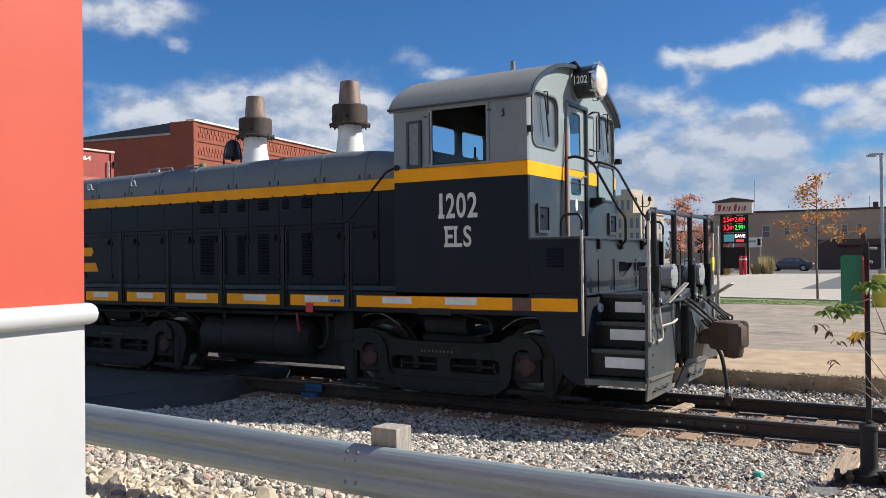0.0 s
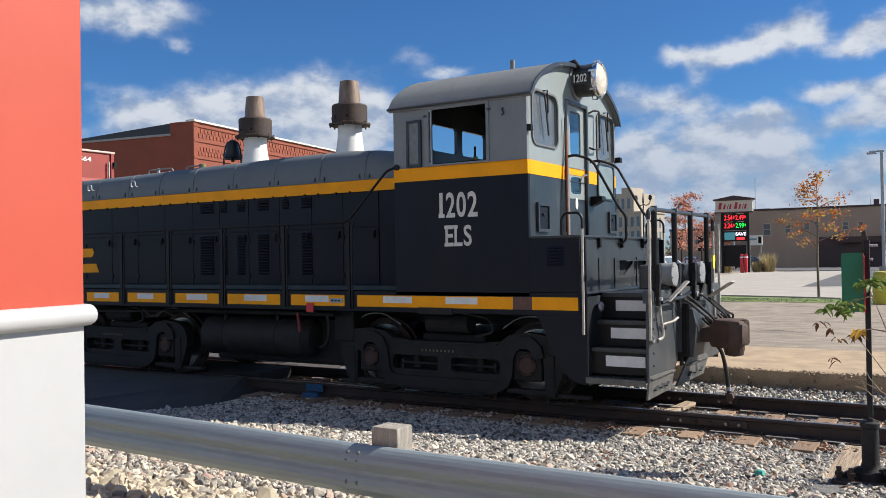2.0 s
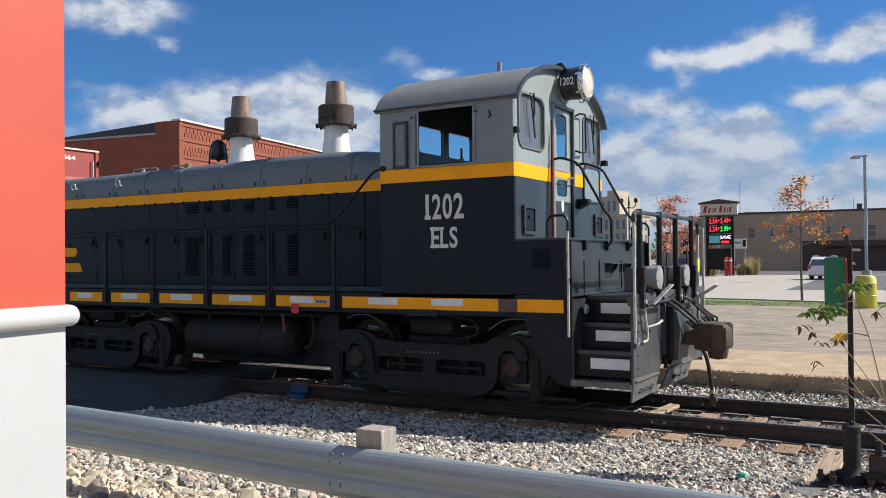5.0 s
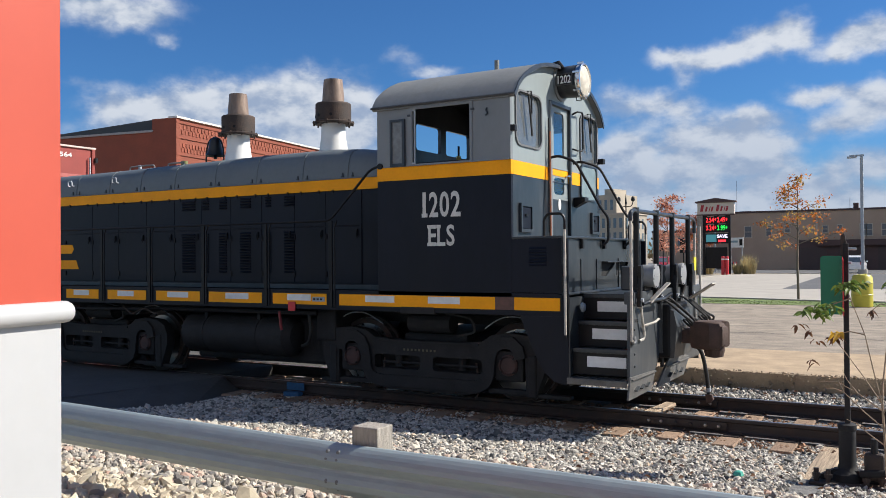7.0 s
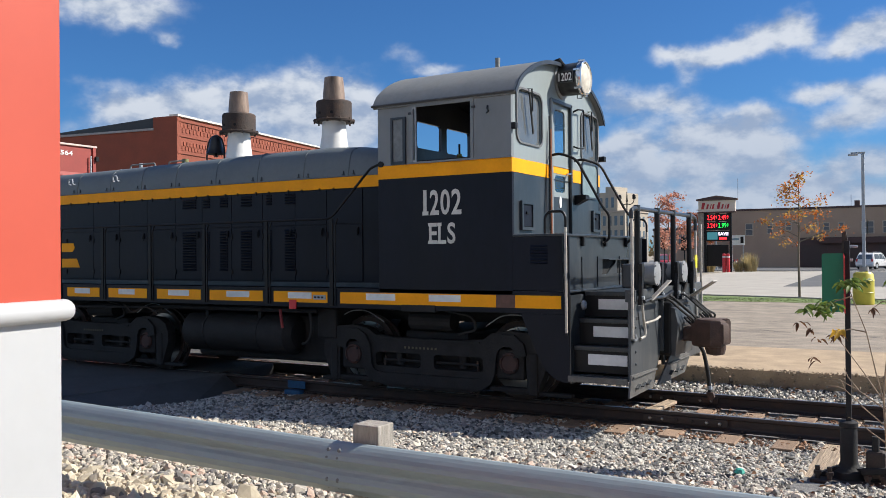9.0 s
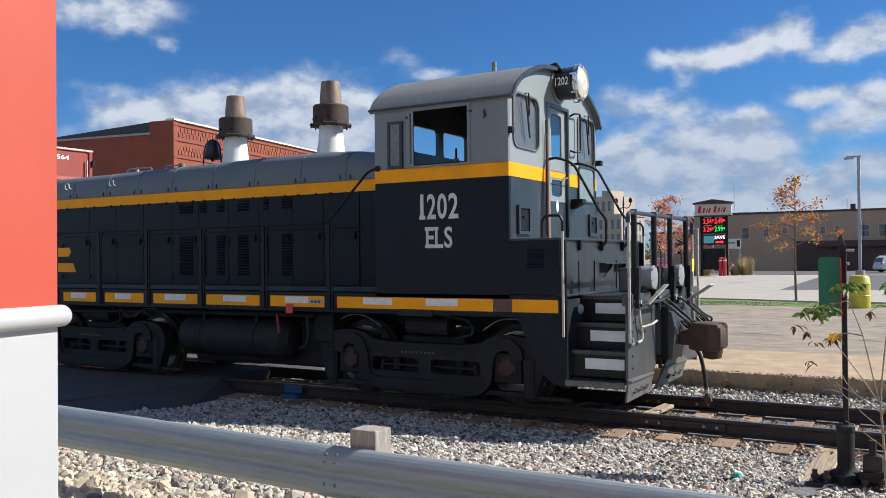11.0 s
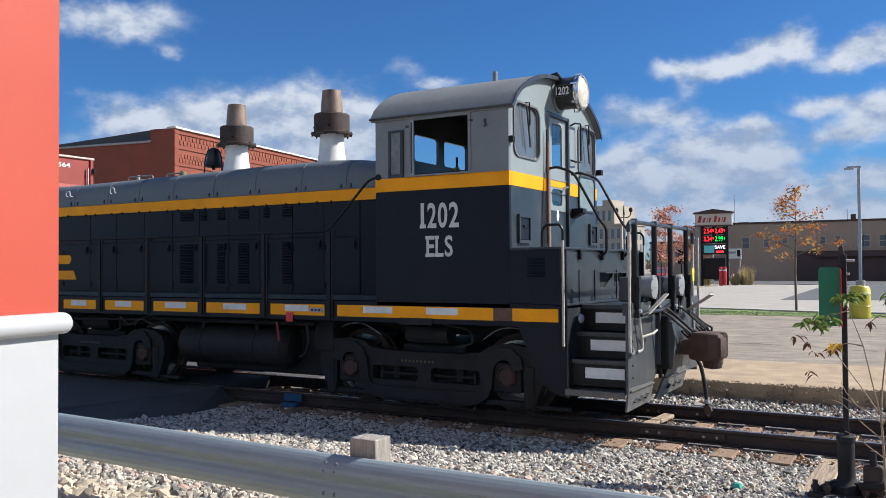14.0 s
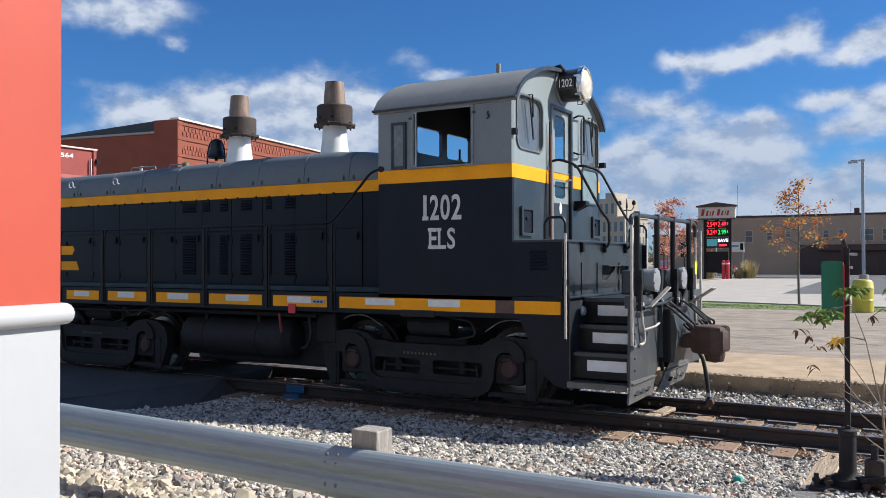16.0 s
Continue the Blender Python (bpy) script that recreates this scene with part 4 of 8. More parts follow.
    part("lens", lathe([(0.19, 0.31), (0.205, 0.33), (0.2, 0.35), (0.15, 0.372), (0.08, 0.385), (0.01, 0.388)], (0, 0.05, HZ), "x", 36), CREAM_LAMP, hl, "cream glass lens", True)
    part("lens_rim", lathe([(0.2, 0.30), (0.235, 0.305), (0.24, 0.335), (0.232, 0.365), (0.212, 0.372), (0.205, 0.345)], (0, 0.05, HZ), "x", 36), CHROME, hl, "bright steel rim", True)
    for k in range(6):
        a = radians(60 * k + 40)
        part("rim_clip", box(0.27, 0.36, 0.05 + 0.24 * math.cos(a) - 0.015, 0.05 + 0.24 * math.cos(a) + 0.015, HZ + 0.24 * math.sin(a) - 0.015, HZ + 0.24 * math.sin(a) + 0.015, 0.004), CHROME, hl)
    part("mounting_ring", lathe([(0.2, 0.0), (0.255, 0.002), (0.255, 0.02), (0.22, 0.03)], (0, 0.05, HZ), "x", 36), GREY, hl, "", True)
    part("drain_loop", tube([(0.24, 0.04, HZ - 0.21), (0.24, 0.04, HZ - 0.265), (0.3, 0.06, HZ - 0.27), (0.3, 0.06, HZ - 0.21)], 0.007, 6), DARK_GREY, hl)
    part("roof_bracket", tube([(-0.02, -0.12, HZ + 0.23), (0.05, -0.12, HZ + 0.25), (0.1, -0.1, HZ + 0.17)], 0.03, 8), BLACK, hl)
    nb = part("number_board", box(0.05, 0.275, -0.2, -0.12, 4.19, 4.34, 0.008), BLACK, hl, "black number board")
    part("board_frame", frame_ring([(0.045, 4.185), (0.28, 4.185), (0.28, 4.345), (0.045, 4.345)], [(0.058, 4.198), (0.267, 4.198), (0.267, 4.332), (0.058, 4.332)], "y", -0.205, -0.198), HOUSING, nb)
    lettering("number", "1202", WHITE_PAINT, nb, pose(0.068, -0.2005, 4.21, 90), 0.11, 0.19, 0.02, 0.002)
    part("number_board", box(0.05, 0.275, 0.22, 0.3, 4.19, 4.34, 0.008), BLACK, hl)
    # painted number and mark on the side
    letters = material("off_white_lettering", (0.62, 0.6, 0.55), 0.5, var=0.12, scale=12)
    for ch, x, w in (("1", -1.272, 0.05), ("2", -1.172, 0.135), ("0", -1.015, 0.14), ("2", -0.852, 0.145)):
        num = lettering("numeral", ch, letters, loco, pose(x, -SIDE - 0.002, 2.4, 90), 0.325, w, 0.02, 0.002, "off-white block numeral")
        if ch == "1":
            part("serif", box(-1.285, -1.196, -SIDE - 0.0055, -SIDE - 0.0015, 2.4, 2.45), letters, num)
    for ch, x, w in (("E", -1.188, 0.118), ("L", -1.052, 0.118), ("S", -0.916, 0.118)):
        mark = lettering("letter", ch, letters, loco, pose(x, -SIDE - 0.002, 2.03, 90), 0.27, w, 0.02, 0.002, "off-white block letter")
        if ch != "S":
            for z in (2.03, 2.258):
                part("serif", box(x - 0.014, x + 0.05, -SIDE - 0.0055, -SIDE - 0.0015, z, z + 0.042), letters, mark)


def hood_section(x):
    """Outline of the hood's grey crown, lower near the cab."""
    k = min(max((x + 3.3) / 1.3, 0), 1)
    k = k * k * (3 - 2 * k)
    r = min(max((x + 9.5) / 4.8, 0), 1)
    top = 3.46 + 0.07 * r - 0.13 * k
    half = [(0.95, 3.04), (0.945, 3.12), (0.925, 3.25 - 0.03 * k), (0.885, top - 0.13), (0.82, top - 0.065), (0.7, top - 0.02), (0.4, top + 0.015), (0.0, top + 0.03)]
    return [(-a, b) for a, b in half] + [(a, b) for a, b in half[::-1][1:]]


LOUVRES = ((-6.13, 0.3), (-5.745, 0.14), (-5.36, 0.16), (-4.88, 0.22), (-4.41, 0.11), (-3.99, 0.2))


def build_hood(loco):
    x0, x1 = -10.75, RX
    body = part("hood", box(x0, x1, -0.945, 0.945, 1.42, 2.87, 0.02), NAVY, loco, "navy-black engine hood")
    for s in (-1, 1):
        part("hood_stripe", box(x0, x1, s * 0.945 - 0.006, s * 0.945 + 0.006, 2.87, 3.035, 0.002), YELLOW, loco, "orange-yellow stripe")
    bm = bmesh.new()
    rings = [[bm.verts.new((x, y, z)) for y, z in hood_section(x)] for x in (x0, x0 + 0.4, -8, -6, -4.5, -3.3, -3.0, -2.7, -2.4, -2.1, x1)]
    for a, b in zip(rings, rings[1:]):
        for i in range(len(a) - 1):
            bm.faces.new((a[i], a[i + 1], b[i + 1], b[i]))
    for r in (rings[0], rings[-1][::-1]):
        bm.faces.new(r)
    bm.faces.new([r[0] for r in rings] + [r[-1] for r in rings[::-1]])
    crown = part("hood_crown", bm, CROWN_GREY, loco, "grey rounded hood crown", True)
    part("hood_core", box(x0 + 0.01, x1, -0.935, 0.935, 2.86, 3.045), NAVY, loco)
    part("crown_lip", box(x0, x1 - 0.0, -0.965, -0.945, 3.035, 3.055, 0.004), CROWN_GREY, loco)
    # seams and hinges of the crown's side doors
    for x in (-9.0, -8.1, -7.3, -6.47, -5.55, -4.66, -3.74, -2.9):
        pts = [(x, y * 1.004, z + 0.002) for y, z in hood_section(x)[:6]]
        part("crown_seam", tube(pts, 0.006, 5), CROWN_GREY, crown)
        for dx in (-0.09, 0.09):
            hx = x + dx
            part("hinge", box(hx - 0.008, hx + 0.008, -0.962, -0.945, 3.06, 3.12, 0.003), DARK_GREY, crown)
            part("hinge_pin", cyl((hx - 0.02, -0.962, 3.07), (hx + 0.02, -0.962, 3.07), 0.008, seg=6), DARK_GREY, crown)
    for x in (-9.1, -7.9):
        part("lift_ring", tube([(x - 0.06, -0.955, 3.22), (x - 0.06, -1.01, 3.22), (x - 0.05, -1.01, 3.31), (x + 0.05, -1.01, 3.31), (x + 0.06, -1.01, 3.22), (x + 0.06, -0.955, 3.22)], 0.012, 6, bend=0.03), STEEL, crown)
    # side doors with louvres
    seams = [-9.3, -8.55, -7.85, -7.15, -6.47, -5.85, -5.2, -4.55, -3.9, -3.3, -2.65]
    
    slot_me = bpy.data.meshes.new("louvre")
    prism([(0.0, 0.014), (-0.022, -0.006), (-0.018, -0.010), (0.0, -0.006)], "x", -0.065, 0.065).to_mesh(slot_me)

    slot_me.materials.append(NAVY)
    # black strip under each louvre, painted in for the shade there
    shade_me = bpy.data.meshes.new("louvre_shade")
    box(-0.06, 0.06, -0.004, 0.002, -0.019, -0.008).to_mesh(shade_me)
    shade_me.materials.append(FLAT_BLACK)
    for i, (a, b) in enumerate(zip(seams, seams[1:])):
        d = part("hood_door", box(a + 0.004, b - 0.004, -0.962, -0.944, 1.52, 2.34, 0.004), NAVY, loco, "navy-black hinged hood door")
        part("latch", box(b - 0.09, b - 0.06, -0.985, -0.96, 2.2, 2.3, 0.006), BLACK, d)
        part("latch_handle", tube([(b - 0.075, -0.985, 2.28), (b - 0.075, -1.0, 2.22), (b - 0.06, -0.99, 2.17)], 0.008, 5), BLACK, d)
        for z in (1.65, 2.2):
            part("hinge", cyl((a + 0.02, -0.968, z - 0.04), (a + 0.02, -0.968, z + 0.04), 0.013, seg=6), BLACK, d)
        u = part("upper_hood_door", box(a + 0.004, b - 0.004, -0.958, -0.944, 2.355, 2.86, 0.004), NAVY, loco)
        for dx in (0.13, b - a - 0.13):
            part("door_hinge", box(a + dx - 0.012, a + dx + 0.012, -0.968, -0.945, 2.83, 2.885, 0.003), BLACK, u)
        for x, w in LOUVRES:
            if a <= x < b:
                for z0, n, owner, y in ((1.68, 15, d, -0.963), (2.69, 4, u, -0.959)):
                    for k in range(n):
                        for me in (slot_me, shade_me):
                            o = new(me.name, me)
                            o.parent = owner
                            o.location, o.scale = (x, y, z0 + 0.043 * k), (w / 0.13, 1, 1)
    part("hood_sill_strip", box(x0, x1, -0.965, -0.93, 1.43, 1.5, 0.005), DARK_GREY, loco)
    part("yellow_emblem", prism([(-9.9, 1.72), (-8.92, 1.72), (-9.0, 1.88), (-9.9, 1.88)], "y", -0.966, -0.962), YELLOW, loco)
    part("yellow_emblem", prism([(-9.9, 2.0), (-9.12, 2.0), (-9.06, 2.08), (-9.1, 2.16), (-9.9, 2.16)], "y", -0.966, -0.962), YELLOW, loco)
    # stacks
    for x, dz in ((-3.89, 0.0), (-5.95, -0.02)):
        st = part("exhaust_pipe", lathe([(0.26, 3.44), (0.235, 3.56), (0.2, 3.8), (0.185, 4.1 + dz)], (x, 0, 0), "z", 28), WHITE_PAINT, loco, "white conical exhaust stack", True)
        part("spark_band", lathe([(0.19, 4.03 + dz), (0.33, 4.03 + dz), (0.335, 4.055 + dz), (0.285, 4.07 + dz), (0.285, 4.34 + dz), (0.27, 4.36 + dz), (0.15, 4.37 + dz)], (x, 0, 0), "z", 28), RUST, st, "rusty brown steel collar", True)
        part("stack_tip", lathe([(0.178, 4.36 + dz), (0.172, 4.5 + dz), (0.15, 4.74 + dz), (0.12, 4.74 + dz), (0.13, 4.6 + dz)], (x, 0, 0), "z", 24), COPPER, st, "scorched copper-brown tip", True)
        for k in range(10):
            a = 2 * math.pi * k / 10
            part("collar_bolt", cyl((x + 0.31 * math.cos(a), 0.31 * math.sin(a), 4.0 + dz), (x + 0.31 * math.cos(a), 0.31 * math.sin(a), 4.08 + dz), 0.014, seg=6), RUST, st)
        for k in range(3):
            a = radians(-150 + 45 * k)
            # black disc in place of a shaded port
            part("collar_port_shade", cyl((x + 0.28 * math.cos(a), 0.28 * math.sin(a), 4.15 + dz), (x + 0.292 * math.cos(a), 0.292 * math.sin(a), 4.15 + dz), 0.025, seg=10), FLAT_BLACK, st)
    # bell on its yoke
    bell = part("bell", lathe([(0.02, 4.02), (0.06, 4.01), (0.1, 3.95), (0.115, 3.85), (0.135, 3.76), (0.17, 3.7), (0.165, 3.69), (0.1, 3.76)], (-6.5, 0, 0), "z", 24), material("black_bronze", (0.03, 0.03, 0.03), 0.35, 0.5), loco, "blackened bronze bell on a yoke", True)
    part("bell_yoke", tube([(-6.72, 0, 3.48), (-6.72, 0, 3.8), (-6.64, 0, 3.99), (-6.5, 0, 4.03), (-6.36, 0, 3.97), (-6.3, 0, 3.8), (-6.3, 0, 3.48)], 0.014, 8, bend=0.1), BLACK, bell)
    part("clapper", cyl((-6.5, 0, 3.64), (-6.5, 0, 3.74), 0.03), BLACK, bell)
    # crown pipes
    for xa, xb in ((-8.35, -7.7), (-7.35, -6.95)):
        part("crown_rail", tube([(xa, -0.3, 3.48), (xa, -0.3, 3.585), (xb, -0.3, 3.585), (xb, -0.3, 3.48)], 0.014, 6, bend=0.05), ROOF_GREY, crown)
    part("filler_cap", cyl((-7.1, -0.15, 3.5), (-7.1, -0.15, 3.63), 0.06), material("olive_brass", (0.2, 0.2, 0.08), 0.5), crown)
    part("whistle_pipe", cyl((-8.2, -0.2, 3.5), (-8.2, -0.2, 3.62), 0.03), STEEL, crown)


def build_frame(loco):
    part("deck", box(-10.9, 0.66, -1.48, 1.48, 1.3, 1.42), DARK_GREY, loco, "dark steel walkway deck")
    for s in (-1, 1):
        y0, y1 = (-SIDE, -1.48) if s < 0 else (1.48, SIDE)
        part("side_sill", box(-10.9, 0.66, y0, y1, 1.17, 1.445, 0.004), NAVY, loco)
        poly = [(0.1, 1.17), (0.32, 0.68), (0.42, 0.5), (0.55, 0.4), (0.66, 0.37), (0.73, 0.37), (0.73, 1.17)]
        part("step_skirt", prism(poly, "y", y0, y1), NAVY, loco, "navy-black skirt beside the steps")
        part("skirt_upper", box(0.661, 0.73, y0, y1, 1.17, 2.1, 0.004), NAVY, loco)
    # stripe segments on the near sill
    yf = -SIDE - 0.004
    for a, b, whites in ((-9.6, -8.65, ()), (-8.5, -7.66, ((-8.3, -7.9),)), (-7.43, -6.5, ((-7.18, -6.79),)), (-6.27, -5.3, ((-6.01, -5.55),)), (-5.11, -4.04, ((-4.76, -4.3),)),
                         (-3.83, -2.85, ((-3.56, -3.13),)), (-2.63, -0.23, ((-2.19, -1.72), (-1.2, -0.73))), (0.03, 0.63, ())):
        s = part("sill_stripe", box(a, b, yf, yf + 0.004, 1.235, 1.39), YELLOW, loco, "orange-yellow stripe along the sill")
        for wa, wb in whites:
            part("reflective_patch", box(wa, wb, yf - 0.003, yf, 1.29, 1.378), WHITE, s, "white reflective patch")
    part("bare_patch", box(-0.23, 0.03, yf, yf + 0.003, 1.235, 1.39), BARE_BROWN, loco, "bare brown patch")
    plq = part("builder_plate", box(-3.1, -2.88, yf - 0.006, yf, 1.28, 1.345, 0.002), STEEL, loco)
    for k in range(3):
        part("plate_text_bar", box(-3.08 + 0.06 * k, -3.04 + 0.06 * k, yf - 0.008, yf - 0.006, 1.3, 1.325), BLACK, plq)
    part("jack_pad", box(-1.62, -1.1, -SIDE - 0.02, -1.4, 1.15, 1.24, 0.01), GRIME, loco)
    # handrail along the walkway
    yr = -SIDE - 0.01
    rail = part("handrail", tube([(-9.8, yr, 2.4), (-2.78, yr, 2.4), (-2.1, yr, 3.06), (-1.98, yr + 0.01, 3.1), (-1.9, yr + 0.03, 3.1)], 0.017, 8, bend=0.12), BLACK, loco, "black walkway handrail")
    for x in (-8.7, -7.55, -6.4, -5.2, -3.94, -2.75):
        part("stanchion", box(x - 0.05, x + 0.01, yr - 0.01, yr + 0.014, 1.2, 2.4, 0.005), BLACK, rail)
        part("stanchion_rod", tube([(x + 0.045, yr, 1.2), (x + 0.045, yr, 2.3), (x + 0.09, yr, 2.4)], 0.012, 6), BLACK, rail)
    part("rail_flange", cyl((-1.93, yr - 0.015, 3.1), (-1.93, yr + 0.02, 3.1), 0.04), BLACK, rail)
    # battery box with foot holes below the door
    tri = lambda y: [(y - 0.19, 1.8), (y + 0.33, 1.8), (y + 0.3, 1.76), (y - 0.02, 1.615), (y - 0.2, 1.615)]
    # box in the same lightened navy; only its side keeps the true one
    bb = part("battery_box", box(0.002, 0.62, -SIDE, SIDE, 1.45, 2.1, 0.01), DARK_GREY, loco, "scuffed navy battery box below the cab door, greyed lighter for sun")
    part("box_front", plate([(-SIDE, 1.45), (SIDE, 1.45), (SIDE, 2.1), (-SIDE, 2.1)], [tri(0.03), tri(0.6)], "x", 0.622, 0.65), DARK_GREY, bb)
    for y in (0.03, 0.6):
        # black sheet behind the cut-outs, standing in for shade inside
        part("foot_hole_shade", prism(tri(y), "x", 0.6215, 0.6235), FLAT_BLACK, bb)
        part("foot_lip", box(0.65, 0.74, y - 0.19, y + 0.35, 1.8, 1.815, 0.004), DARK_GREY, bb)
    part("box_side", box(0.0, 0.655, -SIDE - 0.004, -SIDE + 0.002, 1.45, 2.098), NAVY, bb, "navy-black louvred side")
    part("box_lid", box(0.0, 0.68, -SIDE - 0.006, SIDE + 0.006, 2.1, 2.13, 0.008), DARK_GREY, bb, "hinged lid")
    for y in (-0.9, -0.1, 0.75):
        part("lid_hasp", box(0.65, 0.69, y - 0.03, y + 0.03, 1.98, 2.1, 0.006), BLACK, bb)
    for y in (-0.9, -0.35, 0.5, 1.1):
        part("weld_strip", box(0.65, 0.662, y - 0.012, y + 0.012, 1.46, 1.85), DARK_GREY, bb)
    for k in range(6):
        part("louvre", prism([(-SIDE - 0.004, 1.8 + 0.04 * k), (-SIDE - 0.018, 1.778 + 0.04 * k), (-SIDE - 0.004, 1.77 + 0.04 * k)], "x", 0.24, 0.46), NAVY, bb)
    part("deck_edge", box(0.66, 1.45, -0.84, 0.84, 1.37, 1.42, 0.008), DARK_GREY, loco)
    part("box_foot", box(0.6, 0.73, -SIDE, SIDE, 1.425, 1.45, 0.006), DARK_GREY, loco)
    # corner steps
    for s in (-1, 1):
        st = part("step_well", box(0.735, 0.75, min(s * 0.85, s * SIDE), max(s * 0.85, s * SIDE), 0.36, 1.4), DARK_GREY, loco, "black corner steps with white edges")
        part("well_back", box(0.75, 1.44, min(s * 0.84, s * 0.88), max(s * 0.84, s * 0.88), 0.4, 1.4), BLACK, st)
        for z, y in ((1.415, 1.08), (1.10, 1.26), (0.79, 1.44)):
            a, b = sorted((s * 0.86, s * y))
            tread = part("tread", box(0.75, 1.44, a, b, z - 0.02, z + 0.012, 0.006), DARK_GREY, st)
            n0, n1 = sorted((s * (y - 0.01), s * (y + 0.008)))
            part("nosing", box(0.76, 1.43, n0, n1, z - 0.035, z + 0.016, 0.006), DARK_GREY, tread)
            f0, f1 = sorted((s * (y - 0.04), s * (y - 0.012)))
            part("riser", box(0.75, 1.44, f0, f1, z - 0.29, z - 0.02), BLACK, st)
            g0, g1 = sorted((s * (y - 0.012), s * (y - 0.006)))
            part("white_edge", box(0.925, 1.40, g0, g1, z - 0.2, z - 0.075, 0.002), WHITE, st, "white reflective step edge")
        a, b = sorted((s * 1.2, s * 1.6))
        bottom = part("bottom_step", box(0.74, 1.46, a, b, 0.44, 0.465, 0.006), TREAD, st, "worn bare steel bottom step")
        part("step_lip", box(0.74, 1.46, s * 1.6 - 0.006, s * 1.6 + 0.006, 0.40, 0.47, 0.003), TREAD, bottom)
        for k in range(9):
            part("grip_bar", box(0.78 + 0.075 * k, 0.80 + 0.075 * k, a + 0.03, b - 0.03, 0.465, 0.474), TREAD, bottom)
    part("lamp_bracket", lathe([(0.03, -0.02), (0.06, 0.0), (0.05, 0.03), (0.02, 0.04)], (0.78, -1.2, 1.27), "x", 14), STEEL, loco)
    # pilot: side plates with a rounded inner edge, over two sloping foot boards
    for s in (-1, 1):
        outline = [(s * 1.54, 1.44), (s * 0.44, 1.44), (s * 0.44, 0.68), (s * 0.47, 0.59), (s * 0.56, 0.51), (s * 0.7, 0.46), (s * 1.56, 0.46)]
        pp = part("pilot_plate", prism(outline, "x", 1.45, 1.485, bevel=0.006), PILOT, loco, "scratched dark grey pilot plate")
        part("edge_flange", prism([(s * 0.455, 1.44), (s * 0.425, 1.44), (s * 0.425, 0.68), (s * 0.455, 0.68)], "x", 1.485, 1.53), PILOT, pp)
        for z in (0.62, 0.76, 0.9, 1.04):
            part("rivet", lathe([(0.002, 0.016), (0.012, 0.012), (0.018, 0.0), (0.018, -0.004)], (1.485, s * 1.4, z), "x", 10), PILOT, pp)
        # black plate laid on as the shade of a hand slot
        part("hand_slot_shade", box(1.484, 1.489, s * 1.32 - 0.06, s * 1.32 + 0.06, 1.12, 1.155, 0.001), FLAT_BLACK, pp)
    for edge, rib, row in (([(-1.7, 0.27), (-0.83, 0.285), (-0.7, 0.47), (-0.72, 0.5), (-1.62, 0.52)], (-1.6, -0.72, 0.49), (-1.45, 0.2)),
                           ([(-0.62, 0.275), (0.6, 0.29), (0.82, 0.46), (0.85, 0.52), (0.05, 0.6), (-0.1, 0.57)], (-0.2, 0.82, 0.49), (-0.1, 0.26))):
        fb = part("foot_board", prism(edge, "x", 1.488, 1.512, bevel=0.004), TREAD, loco, "sloping bare steel foot board with cleats")
        part("board_rib", box(1.512, 1.535, rib[0], rib[1], rib[2] - 0.009, rib[2] + 0.009, 0.003), TREAD, fb)
        for k in range(3):
            y = row[0] + row[1] * k
            part("cleat", prism([(y - 0.05, 0.365), (y + 0.04, 0.4), (y + 0.045, 0.385), (y - 0.045, 0.35)], "x", 1.512, 1.55, bevel=0.003), DARK_GREY, fb)
    part("board_hanger", prism([(0.68, 0.48), (0.74, 0.48), (0.84, 0.68), (0.78, 0.74), (0.62, 0.70)], "x", 1.47, 1.5, bevel=0.006), TREAD, loco, "pale worn foot board hanger")
    part("board_hanger", prism([(-0.3, 0.49), (-0.22, 0.49), (-0.26, 0.66), (-0.34, 0.66)], "x", 1.46, 1.49), GRIME, loco)
    for s in (-1, 1):
        g = [(0.71, s * 1.56, 0.93), (0.71, s * 1.56, 2.33), (0.67, s * 1.56, 2.39), (0.5, s * 1.56, 2.39), (0.45, s * 1.56, 2.33), (0.45, s * 1.56, 2.13)]
        gi = part("grab_iron", tube(g, 0.016, 8, bend=0.05), BLACK, loco, "grab iron, black top and worn white shaft")
        part("white_shaft", tube([(0.71, s * 1.56, 0.96), (0.71, s * 1.56, 2.2)], 0.017, 8), WORN_CREAM, gi)
        gf = part("grab_iron", tube([(1.505, s * 1.55, 0.92), (1.505, s * 1.55, 2.3)], 0.018, 8), WORN_CREAM, loco, "worn white grab iron at the end sill")
        part("grab_foot", tube([(1.505, s * 1.55, 0.94), (1.51, s * 1.52, 0.895), (1.51, s * 1.44, 0.9), (1.485, s * 1.41, 0.96)], 0.018, 8, bend=0.03), DULL_STEEL, gf)
    rail_x = 1.5
    er = part("end_railing", tube([(rail_x, -1.55, 2.28), (rail_x, -1.55, 2.37), (rail_x, -1.46, 2.4), (rail_x, 1.16, 2.4), (rail_x, 1.27, 2.36), (rail_x, 1.27, 2.2)], 0.026, 10, bend=0.07), DARK_GREY, loco, "dark end railing with black posts")
    for y in (-1.34, -0.56, 0.14, 0.925):
        part("railing_post", cyl((rail_x, y, 1.4), (rail_x, y, 2.4), 0.033, seg=14), BLACK, er)
        part("post_collar", cyl((rail_x, y, 2.37), (rail_x, y, 2.44), 0.038, seg=10), DARK_GREY, er)
